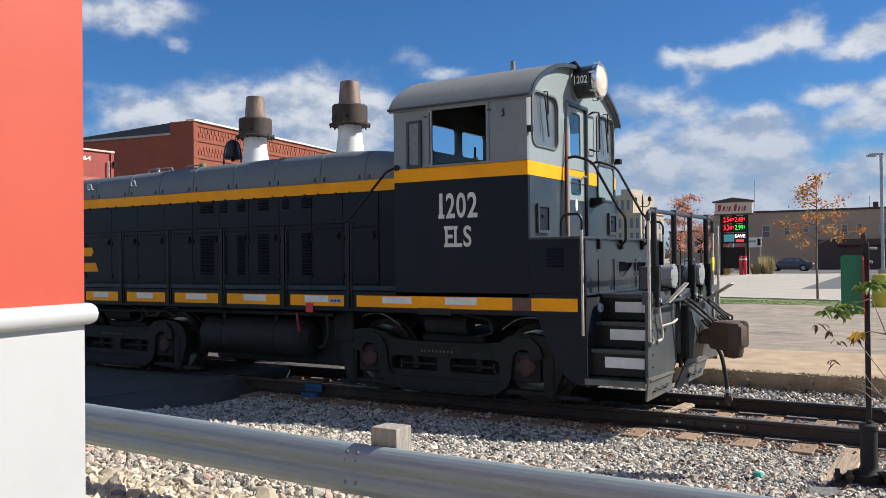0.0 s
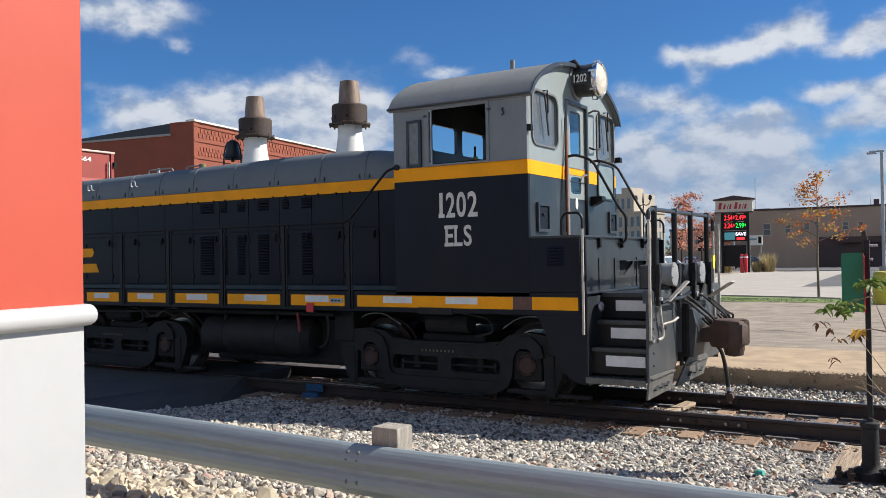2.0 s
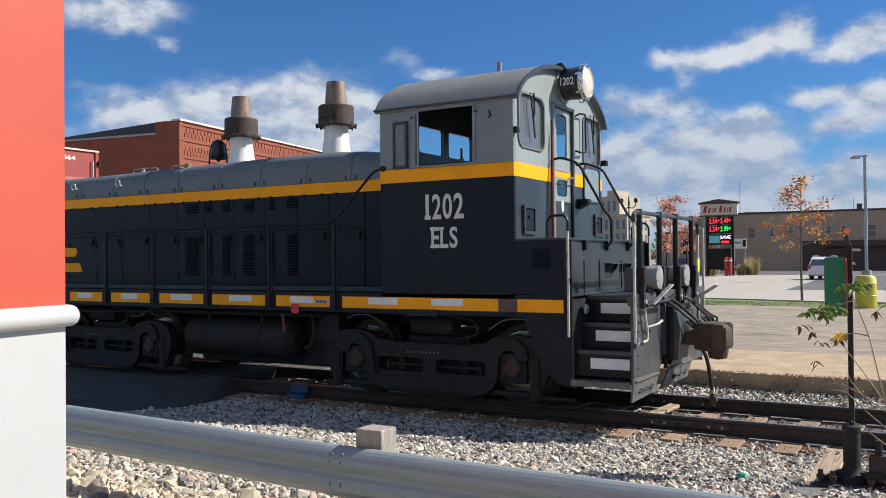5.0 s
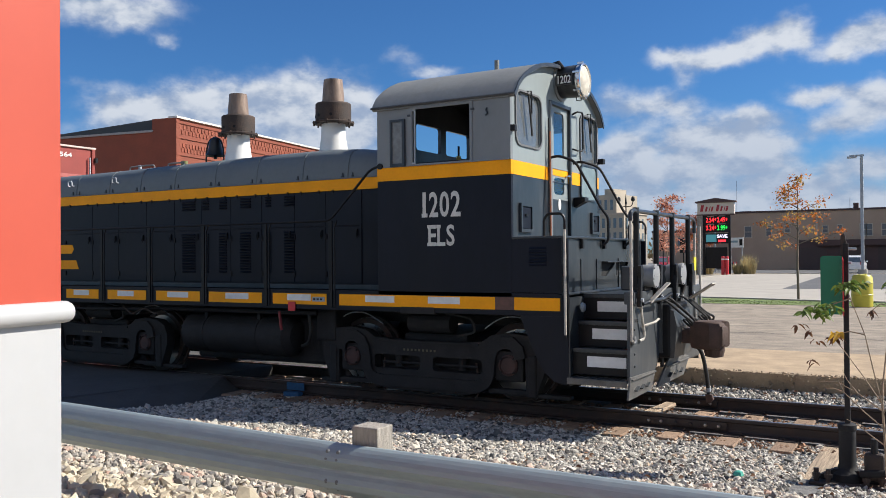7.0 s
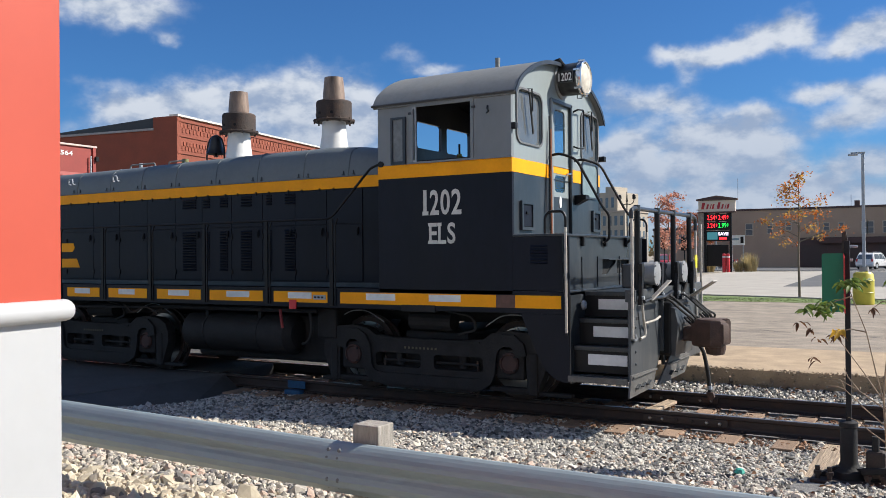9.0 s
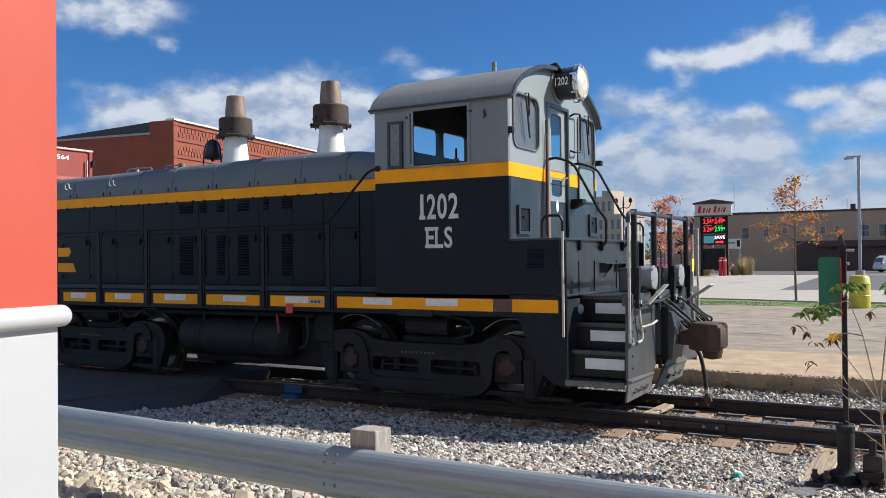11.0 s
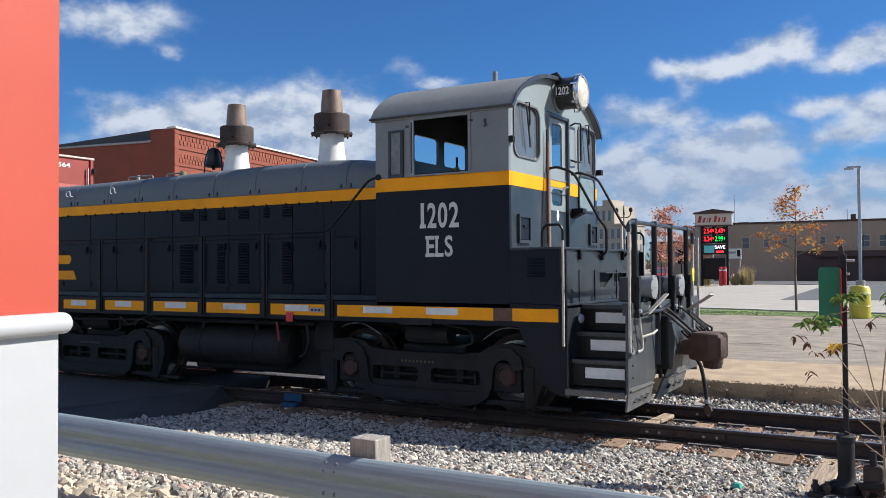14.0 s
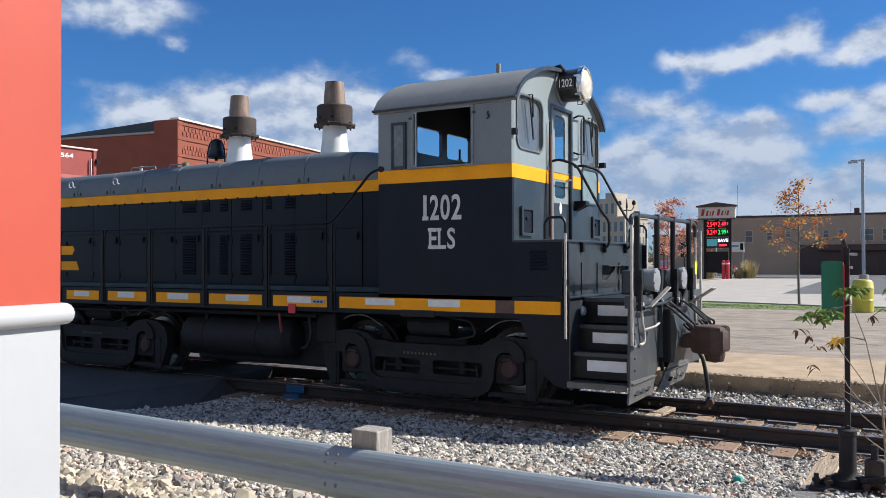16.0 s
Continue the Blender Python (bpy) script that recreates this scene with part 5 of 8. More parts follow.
        # swung bracket at the foot of each post
        br = part("post_bracket", prism([(y - 0.075, 1.77), (y + 0.005, 1.78), (y + 0.035, 1.72), (y + 0.02, 1.62), (y - 0.03, 1.5), (y - 0.035, 1.3), (y - 0.1, 1.3), (y - 0.085, 1.52), (y - 0.055, 1.63), (y - 0.075, 1.7)], "x", rail_x + 0.03, rail_x + 0.075, bevel=0.008), BLACK, er, "black cast bracket")
        part("bracket_pin", cyl((rail_x + 0.02, y - 0.07, 1.38), (rail_x + 0.1, y - 0.07, 1.38), 0.022, seg=10), STEEL, br)
    part("far_end_pole", tube([(rail_x, 1.27, 2.22), (rail_x, 1.27, 1.1), (rail_x, 1.3, 0.96)], 0.018, 8), WORN_CREAM, er, "worn white end pole")
    part("end_beam", box(1.40, 1.52, -1.5, 1.5, 1.33, 1.47, 0.01), PILOT, loco, "grey end beam")
    # walkway hand bars either side of the door
    for y0, y1 in ((-0.38, -0.28), (0.45, 0.62)):
        part("door_grab_bar", tube([(0.02, y0, 3.2), (0.14, y0, 3.22), (0.34, y1, 3.15), (0.66, y1 + 0.12, 2.5), (0.74, y1 + 0.14, 2.4), (0.74, y1 + 0.14, 2.08), (0.66, y1 + 0.1, 2.02)], 0.018, 8, bend=0.1), BLACK, loco, "black bent door grab bar")
    # ditch lights
    for y in (-0.9, 0.31):
        dl = part("ditch_light", lathe([(0.06, 1.36), (0.115, 1.37), (0.132, 1.42), (0.135, 1.58), (0.125, 1.59)], (0, y, 1.645), "x", 28), BARREL, loco, "round silver ditch light", True)
        part("lens", lathe([(0.01, 1.606), (0.07, 1.602), (0.11, 1.592), (0.118, 1.58)][::-1], (0, y, 1.645), "x", 28), CREAM_LAMP, dl, "", True)
        part("rim", lathe([(0.116, 1.58), (0.142, 1.575), (0.142, 1.602), (0.117, 1.606)], (0, y, 1.645), "x", 28), BARREL, dl, "", True)
        for k in range(6):
            a = radians(60 * k + 15)
            part("rim_screw", cyl((1.6, y + 0.13 * math.cos(a), 1.645 + 0.13 * math.sin(a)), (1.612, y + 0.13 * math.cos(a), 1.645 + 0.13 * math.sin(a)), 0.009, seg=6), DARK_GREY, dl)
        part("lens_bar", box(1.603, 1.611, y - 0.1, y + 0.1, 1.641, 1.65), BARREL, dl)
        part("bracket", box(1.38, 1.5, y - 0.14, y + 0.14, 1.47, 1.52, 0.01), BLACK, dl)
        part("light_box", box(1.2, 1.4, y - 0.12, y + 0.1, 1.47, 1.76, 0.02), DARK_GREY, dl)
    for y in (-0.72, 0.5):
        part("jumper_socket", prism([(1.46, 1.6), (1.56, 1.62), (1.58, 1.5), (1.52, 1.32), (1.46, 1.32)], "y", y - 0.05, y + 0.05, bevel=0.012), BLACK, loco)
    # coupler, hoses, cut levers
    cp = part("coupler", box(1.42, 1.85, -0.13, 0.13, 0.78, 0.96, 0.02), COUPLER_RUST, loco, "rusty brown knuckle coupler")
    part("coupler_head", prism([(1.8, -0.16), (1.95, -0.2), (2.05, -0.24), (2.17, -0.2), (2.2, -0.05), (2.1, 0.0), (2.12, 0.1), (2.2, 0.2), (2.12, 0.3), (1.95, 0.26), (1.8, 0.16)], "z", 0.72, 1.06, bevel=0.045), COUPLER_RUST, cp, "", True)
    part("coupler_foot", lathe([(0.02, 0.6), (0.11, 0.62), (0.13, 0.7), (0.13, 0.74)], (2.05, 0.02, 0), "z", 16), COUPLER_RUST, cp)
    part("knuckle", prism([(2.05, -0.21), (2.2, -0.2), (2.24, -0.08), (2.15, 0.02), (2.05, -0.05)], "z", 0.76, 1.02, bevel=0.035), COUPLER_RUST, cp, "", True)
    part("draft_pocket", box(1.40, 1.62, -0.42, 0.42, 0.62, 1.28, 0.03), BLACK, loco)
    part("striker_hood", prism([(1.44, 1.28), (1.66, 1.2), (1.7, 1.0), (1.66, 0.62), (1.6, 0.62), (1.6, 1.1), (1.44, 1.15)], "y", -0.4, 0.4), PILOT, loco)
    ah = part("air_hose", tube([(1.7, 0.42, 0.74), (1.8, 0.42, 0.62), (1.86, 0.41, 0.35), (1.885, 0.4, 0.08)], 0.026, 10, bend=0.12), RUBBER, loco, "hanging black air brake hose")
    part("hose_clamp", cyl((1.878, 0.402, 0.16), (1.884, 0.4, 0.11), 0.034, seg=12), STEEL, ah)
    part("coupling_head", prism([(1.84, 0.08), (1.93, 0.08), (1.95, 0.02), (1.91, -0.03), (1.86, -0.02)], "y", 0.37, 0.43, bevel=0.01), COUPLER_RUST, ah, "rusty hose coupling")
    for k, (y, dz) in enumerate(((-0.62, 0.0), (-0.48, 0.03), (-0.34, -0.02), (0.15, 0.02), (0.3, 0.0), (0.52, -0.03))):
        part("jumper_hose", tube([(1.47, y, 1.36 + dz), (1.62, y + 0.05, 1.34 + dz), (1.78, y + 0.26, 1.14 + dz), (1.84, y + 0.42, 1.06), (1.8, y + 0.5, 0.98), (1.7, y + 0.5, 1.08)], 0.015, 8, bend=0.12), RUBBER, loco, "black hose loop")
        part("hose_valve", cyl((1.46, y, 1.36 + dz), (1.54, y, 1.36 + dz), 0.035, seg=10), STEEL, loco)
    for p0, p1 in (((1.6, -1.19, 1.34), (1.75, -0.92, 1.565)), ((1.6, 0.567, 1.306), (2.0, 0.25, 1.525))):
        d = Vector(p1) - Vector(p0)
        bar = part("lever_handle", box(-0.034, 0.034, -0.009, 0.009, 0, d.length, 0.004), WORN_CREAM, loco, "worn white lever")
        bar.matrix_basis = Matrix.Translation(p0) @ d.to_track_quat("Z", "Y").to_matrix().to_4x4()
    part("cut_rod", tube([(1.56, -1.3, 1.33), (1.6, -1.15, 1.36), (1.6, -0.62, 1.36), (1.66, -0.5, 1.42)], 0.022, 8, bend=0.05), DARK_GREY, loco, "dark bent uncoupling rod")
    part("lever_stub", tube([(1.52, -1.15, 1.07), (1.6, -1.0, 1.1), (1.6, -0.82, 1.13)], 0.014, 8), WORN_CREAM, loco, "worn white stub lever")
    part("white_pipe", tube([(1.53, -1.28, 1.34), (1.53, -1.24, 1.15), (1.53, -1.17, 1.02), (1.53, -1.17, 0.92), (1.5, -1.25, 0.9)], 0.016, 8, bend=0.06), WORN_CREAM, loco)
    part("yellow_tag", box(1.52, 1.535, 1.12, 1.22, 1.68, 1.86), material("yellow_plastic", (0.7, 0.6, 0.03), 0.5), loco)


def build_truck(loco, cx, name_label):
    tr = part("truck_frame", box(cx - 0.5, cx + 0.5, -0.95, 0.95, 0.5, 0.85, 0.04), GRIME, loco, name_label)
    top = [(-1.74, 0.5), (-1.74, 0.66), (-1.68, 0.8), (-1.52, 0.89), (-1.22, 0.92), (-0.98, 0.88), (-0.84, 0.79), (-0.5, 0.765)]
    bot = [(-1.6, 0.14), (-1.47, 0.14), (-1.45, 0.62), (-1.38, 0.7), (-1.22, 0.73), (-1.06, 0.7), (-1.0, 0.62), (-0.98, 0.4), (-0.92, 0.24), (-0.8, 0.13), (-0.6, 0.09)]
    poly = top + [(-a, b) for a, b in top[::-1]] + [(-a, b) for a, b in bot] + bot[::-1]
    # the outer leg of each pedestal comes down beside the box
    slots = [rounded(-0.84, -0.1, 0.37, 0.56, 0.05), rounded(0.1, 0.84, 0.37, 0.56, 0.05)]
    bar = [(-1.4, 0.6), (-1.37, 0.72), (-1.28, 0.795), (-1.14, 0.795), (-1.04, 0.74), (-0.985, 0.64), (-0.965, 0.5), (-0.955, 0.38), (-0.91, 0.28), (-0.82, 0.225), (-0.7, 0.21)]
    for s in (-1, 1):
        a, b = sorted((s * 1.02, s * 1.18))
        sf = part("side_frame", plate([(cx + u, z) for u, z in poly], [[(cx + u, z) for u, z in h] for h in slots], "y", a, b), GRIME, tr, "heavy cast side frame")
        part("spring_seat", cyl((cx - 0.5, s * 1.06, 0.39), (cx - 0.5, s * 1.06, 0.55), 0.06, seg=12), GRIME, sf)
        part("spring_seat", cyl((cx + 0.5, s * 1.06, 0.39), (cx + 0.5, s * 1.06, 0.55), 0.06, seg=12), GRIME, sf)
        # black sheet behind the frame's slots, painting the shade inside the truck
        part("slot_shade", box(cx - 0.82, cx + 0.82, s * 1.0 - 0.01, s * 1.0 + 0.01, 0.34, 0.6), FLAT_BLACK, sf)
        part("equaliser_bar", tube([(cx - 0.75, s * 1.1, 0.45), (cx + 0.75, s * 1.1, 0.45)], 0.02, 8), GRIME, sf)
        rib0, rib1 = sorted((s * 1.18, s * 1.2))
        part("drop_equaliser", ribbon([(cx + u, z) for u, z in bar] + [(cx - u, z) for u, z in bar[::-1]], 0.15, min(s * 1.175, s * 1.225), max(s * 1.175, s * 1.225)), GRIME, sf, "U-shaped drop equaliser bar")
        part("frame_lip", box(cx - 0.8, cx + 0.8, rib0, rib1, 0.735, 0.76), GRIME, sf)
        part("brake_rigging", box(cx - 1.8, cx - 1.15, s * 1.1 - 0.05, s * 1.1 + 0.05, 0.12, 0.17, 0.01), GRIME, tr)
        part("brake_rigging", box(cx + 1.15, cx + 2.05, s * 1.1 - 0.05, s * 1.1 + 0.05, 0.12, 0.17, 0.01), GRIME, tr)
        part("sand_pipe", tube([(cx + 0.72, s * 1.1, 0.5), (cx + 0.76, s * 1.1, 0.14), (cx + 0.7, s * 1.1, 0.03)], 0.014, 6), RUST, tr)
        part("sand_pipe", tube([(cx - 0.72, s * 1.1, 0.5), (cx - 0.76, s * 1.1, 0.14), (cx - 0.7, s * 1.1, 0.03)], 0.014, 6), RUST, tr)
        part("brake_cylinder", cyl((cx - 0.3, s * 1.05, 1.0), (cx + 0.35, s * 1.05, 1.0), 0.13, seg=16), GRIME, tr)
        part("brake_hose", tube([(cx + 0.35, s * 1.25, 1.15), (cx + 0.75, s * 1.28, 1.1), (cx + 0.8, s * 1.25, 0.92), (cx + 0.5, s * 1.2, 0.85)], 0.018, 6, bend=0.15), RUBBER, tr)
        for u in (-1.22, 1.22):
            jb = part("journal_box", box(cx + u - 0.2, cx + u + 0.2, min(s * 0.98, s * 1.17), max(s * 0.98, s * 1.17), 0.3, 0.69, 0.03), GRIME, tr, "grimy journal box with a red-brown cover")
            part("journal_cover", lathe([(0.135, 0), (0.135, 0.025), (0.11, 0.045), (0.1, 0.025), (0.02, 0.03)] if s > 0 else [(0.135, 0), (0.135, -0.025), (0.11, -0.045), (0.1, -0.025), (0.02, -0.03)], (cx + u, s * 1.17, 0.508), "y", 24), JOURNAL, jb, "red-brown round cover", True)
            for k in range(4):
                a2 = radians(45 + 90 * k)
                part("cover_bolt", cyl((cx + u + 0.12 * math.cos(a2), s * 1.195, 0.508 + 0.12 * math.sin(a2)), (cx + u + 0.12 * math.cos(a2), s * 1.225, 0.508 + 0.12 * math.sin(a2)), 0.014, seg=6), GRIME, jb)
            part("pedestal_leg", box(cx + u + (0.27 if u > 0 else -0.39), cx + u + (0.39 if u > 0 else -0.27), min(s * 1.0, s * 1.2), max(s * 1.0, s * 1.2), 0.12, 0.65, 0.02), GRIME, tr)
            part("pedestal_tie", box(cx + u - 0.3, cx + u + 0.3, s * 1.1 - 0.06, s * 1.1 + 0.06, 0.14, 0.2, 0.01), GRIME, tr)
    for u in (-1.22, 1.22):
        ax = part("axle", cyl((cx + u, -1.05, 0.508), (cx + u, 1.05, 0.508), 0.08), GRIME, tr)
        for s in (-1, 1):
            prof = [(0.08, 0.68), (0.45, 0.68), (0.54, 0.685), (0.535, 0.715), (0.508, 0.725), (0.508, 0.82), (0.44, 0.825), (0.42, 0.78), (0.2, 0.77), (0.12, 0.84), (0.08, 0.84)]
            part("wheel", lathe([(r, s * h) for r, h in prof], (cx + u, 0, 0.508), "y", 48), RUST, ax, "steel wheel with a bright tread", True)
            part("wheel_tread", lathe([(0.5085, s * 0.735), (0.5095, s * 0.74), (0.5095, s * 0.805), (0.5085, s * 0.81)], (cx + u, 0, 0.508), "y", 48), RAIL_SHINE, ax, "", True)
        part("mud_guard", tube([(cx + u - 0.42, -1.0, 0.95), (cx + u - 0.2, -1.0, 1.1), (cx + u + 0.1, -1.0, 1.12), (cx + u + 0.4, -1.0, 0.96)], 0.008, 5, bend=0.2), STEEL, tr)
    for k in range(9):
        part("cast_number_bar", box(cx - 0.35 + 0.06 * k, cx - 0.32 + 0.06 * k, -1.202, -1.2, 0.625, 0.655), material("faded_yellow_stencil", (0.11, 0.095, 0.06), 0.7) if k == 0 else bpy.data.materials["faded_yellow_stencil"], tr)


def build_underframe(loco):
    part("centre_sill", box(-10.7, 1.3, -0.45, 0.45, 0.95, 1.3), GRIME, loco)
    tank = part("air_reservoir", lathe([(0.02, -6.05), (0.2, -6.03), (0.3, -5.93), (0.3, -3.87), (0.2, -3.77), (0.02, -3.75)], (0, -1.02, 0.72), "x", 28), GRIME, loco, "black cylindrical air reservoir under the frame", True)
    for x in (-5.5, -4.4):
        part("tank_strap", lathe([(0.302, x - 0.03), (0.308, x - 0.03), (0.308, x + 0.03), (0.302, x + 0.03)], (0, -1.02, 0.72), "x", 28), GRIME, tank)
        part("hanger", box(x - 0.03, x + 0.03, -1.2, -1.14, 0.95, 1.2), GRIME, tank)
    part("fuel_tank", box(-6.0, -3.2, -0.9, 0.9, 0.3, 1.0, 0.05), GRIME, loco)
    part("air_line", tube([(-6.4, -1.3, 1.1), (-3.2, -1.3, 1.1)], 0.035, 8), GRIME, loco)
    part("air_line", tube([(-8.8, -1.38, 1.05), (-6.8, -1.38, 1.08), (-6.4, -1.3, 1.1)], 0.02, 8), GRIME, loco)
    part("bell_ringer_line", tube([(-7.2, -1.4, 1.12), (-7.0, -1.4, 0.98), (-6.7, -1.4, 1.1), (-6.4, -1.4, 1.0)], 0.014, 6, bend=0.08), RUST, loco)
    part("red_handle", tube([(-3.78, -1.44, 1.12), (-3.76, -1.44, 0.98), (-3.74, -1.44, 0.85)], 0.022, 8), DARK_RED, loco, "dark red emergency cut-off handle")
    part("red_tag", box(-3.53, -3.4, -SIDE - 0.02, -SIDE - 0.008, 1.14, 1.27, 0.003), RED_PAINT, loco, "red tag on the sill")
    part("drop_hose", tube([(-3.35, -1.3, 1.1), (-3.3, -1.3, 0.85), (-3.4, -1.25, 0.65), (-3.6, -1.15, 0.6)], 0.025, 8, bend=0.15), RUBBER, loco)
    part("rear_step", box(-11.0, -10.7, -1.5, 1.5, 0.9, 1.45), GRIME, loco)
    part("equipment_box", box(-3.3, -2.95, -1.2, -0.5, 0.7, 1.15, 0.03), GRIME, loco)


def build_locomotive():
    loco = thing("locomotive", (0, 0, 0), "navy-black and grey diesel switcher locomotive with orange-yellow stripes", "locomotive")
    build_cab(loco)
    build_hood(loco)
    build_frame(loco)
    build_truck(loco, -1.445, "black grimy two-axle truck")
    build_truck(loco, -8.15, "black grimy two-axle truck")
    build_underframe(loco)
    return loco


build_locomotive()


# ---- foreground ----
def build_guardrail():
    g = thing("guardrail", (0, -6.74, 0.2), "galvanised steel crash barrier on a weathered timber post", "guardrail")
    # W-shaped beam, front towards the camera
    prof = [(0.0, 0.55), (-0.012, 0.549), (-0.03, 0.539), (-0.048, 0.522), (-0.064, 0.503), (-0.077, 0.48), (-0.085, 0.455), (-0.072, 0.43), (-0.055, 0.408), (-0.05, 0.395), (-0.055, 0.382), (-0.07, 0.362), (-0.083, 0.33), (-0.075, 0.29), (-0.03, 0.245), (0.0, 0.24)]
    back = [(a + 0.005, b) for a, b in prof[::-1]]
    for x0, x1, dy in ((-7.0, 1.42, 0.0), (1.25, 9.0, -0.006)):
        beam = part("beam", prism([(a + dy, b) for a, b in prof + back], "x", x0 - 1.42, x1 - 1.42), GUARD, g, "ribbed galvanised beam")
        beam.matrix_basis = pose(1.42, 0, 0, 0, 0.85 if x0 < 0 else 0)
        if x0 > 0:
            for bx in (1.3, 1.38):
                for z in (0.505, 0.46, 0.33, 0.29):
                    part("splice_bolt", lathe([(0.001, -0.094), (0.012, -0.092), (0.016, -0.086), (0.016, -0.06)], (bx - 1.4, 0.02 if z in (0.505, 0.29) else 0.004, z), "y", 12), DULL_STEEL, beam)
    post = part("timber_post", box(1.43, 1.62, 0.03, 0.2, -0.3, 0.655, 0.008), POST_WOOD, g, "square grey weathered timber post")
    part("block", box(1.43, 1.62, 0.004, 0.03, 0.25, 0.52), POST_WOOD, g)
    for px in (-2.4, 5.4):
        part("timber_post", box(px, px + 0.19, 0.03, 0.2, -0.3, 0.5, 0.008), POST_WOOD, g)
    part("post_bolt", lathe([(0.001, -0.04), (0.015, -0.038), (0.024, -0.025), (0.024, -0.006)], (1.52, 0, 0.395), "y", 12), STEEL, g)
    for x in (-0.85,):
        # black strip drawn as the shade in a bolt slot
        part("beam_slot_shade", box(x - 0.03, x + 0.03, -0.012, -0.006, 0.385, 0.402), FLAT_BLACK, g)
    return g


def build_kiosk():
    # wall colours darker than the paint: shade on the face put into them
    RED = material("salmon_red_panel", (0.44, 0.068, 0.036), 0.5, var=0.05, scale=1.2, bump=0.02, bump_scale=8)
    OFFW = material("shade_toned_white_panel", (0.43, 0.435, 0.44), 0.5, var=0.04, scale=1.5, stain=(0.38, 0.375, 0.365), stain_amount=0.3, stain_scale=2)
    k = thing("kiosk", (1.848, -9.0, 0.2), "small flat-sided building, red above and white below a round white moulding", "building", rz=9.0)
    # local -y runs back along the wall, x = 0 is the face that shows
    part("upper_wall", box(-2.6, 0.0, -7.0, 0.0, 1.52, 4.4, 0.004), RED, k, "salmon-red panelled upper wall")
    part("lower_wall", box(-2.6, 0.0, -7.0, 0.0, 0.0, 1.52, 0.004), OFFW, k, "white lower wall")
    r = 0.039
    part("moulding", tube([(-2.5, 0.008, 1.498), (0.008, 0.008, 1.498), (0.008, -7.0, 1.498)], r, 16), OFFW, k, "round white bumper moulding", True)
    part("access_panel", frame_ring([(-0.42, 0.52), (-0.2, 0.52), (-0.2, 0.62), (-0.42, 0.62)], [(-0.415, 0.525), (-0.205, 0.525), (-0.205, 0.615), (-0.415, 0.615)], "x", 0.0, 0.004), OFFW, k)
    part("roof", box(-2.75, 0.15, -7.1, 0.15, 4.4, 4.52), WHITE_PAINT, k)


build_guardrail()
build_kiosk()


# ---- foreground plants and the switch stand ----
LEAF_GREEN = island_material("green_leaf", (0.09, 0.15, 0.025), (0.24, 0.31, 0.07), 0.55, 0.0, thin=0.45)
LEAF_DRY = island_material("dry_brown_leaf", (0.1, 0.05, 0.03), (0.26, 0.12, 0.05), 0.7, 0.0, thin=0.3)
LEAF_YELLOW = island_material("yellow_leaf", (0.5, 0.28, 0.03), (0.65, 0.42, 0.06), 0.6, 0.0, thin=0.5)
TWIG = material("pale_twig_bark", (0.3, 0.23, 0.16), 0.85, var=0.25, scale=20, bump=0.2)
BARK = material("grey_brown_bark", (0.16, 0.13, 0.1), 0.9, var=0.3, scale=8, bump=0.5, bump_scale=20, stretch=(4, 4, 0.6))


def leaf(bm, at, direction, length, width, curl=0.2, droop=0.0):
    """A pointed leaf with a fold along its rib."""
    d = Vector(direction).normalized()
    side = d.cross(Vector((0, 0, 1)))
    side = (side if side.length > 0.01 else Vector((1, 0, 0))).normalized()
    side = (Matrix.Rotation(random.uniform(-0.9, 0.9), 3, d) @ side)
    up = side.cross(d)
    at = Vector(at)
    rows = []
    for k, w in ((0, 0.05), (0.3, 0.8), (0.6, 1.0), (0.85, 0.5)):
        c = at + d * length * k - Vector((0, 0, 1)) * droop * length * k * k
        rows.append([bm.verts.new(c - side * width * w / 2 + up * curl * width * w), bm.verts.new(c), bm.verts.new(c + side * width * w / 2 + up * curl * width * w)])
    tip = bm.verts.new(at + d * length - Vector((0, 0, 1)) * droop * length)
    for a, b in zip(rows, rows[1:]):
        bm.faces.new((a[0], a[1], b[1], b[0])), bm.faces.new((a[1], a[2], b[2], b[1]))
    bm.faces.new((rows[-1][0], rows[-1][1], tip)), bm.faces.new((rows[-1][1], rows[-1][2], tip))


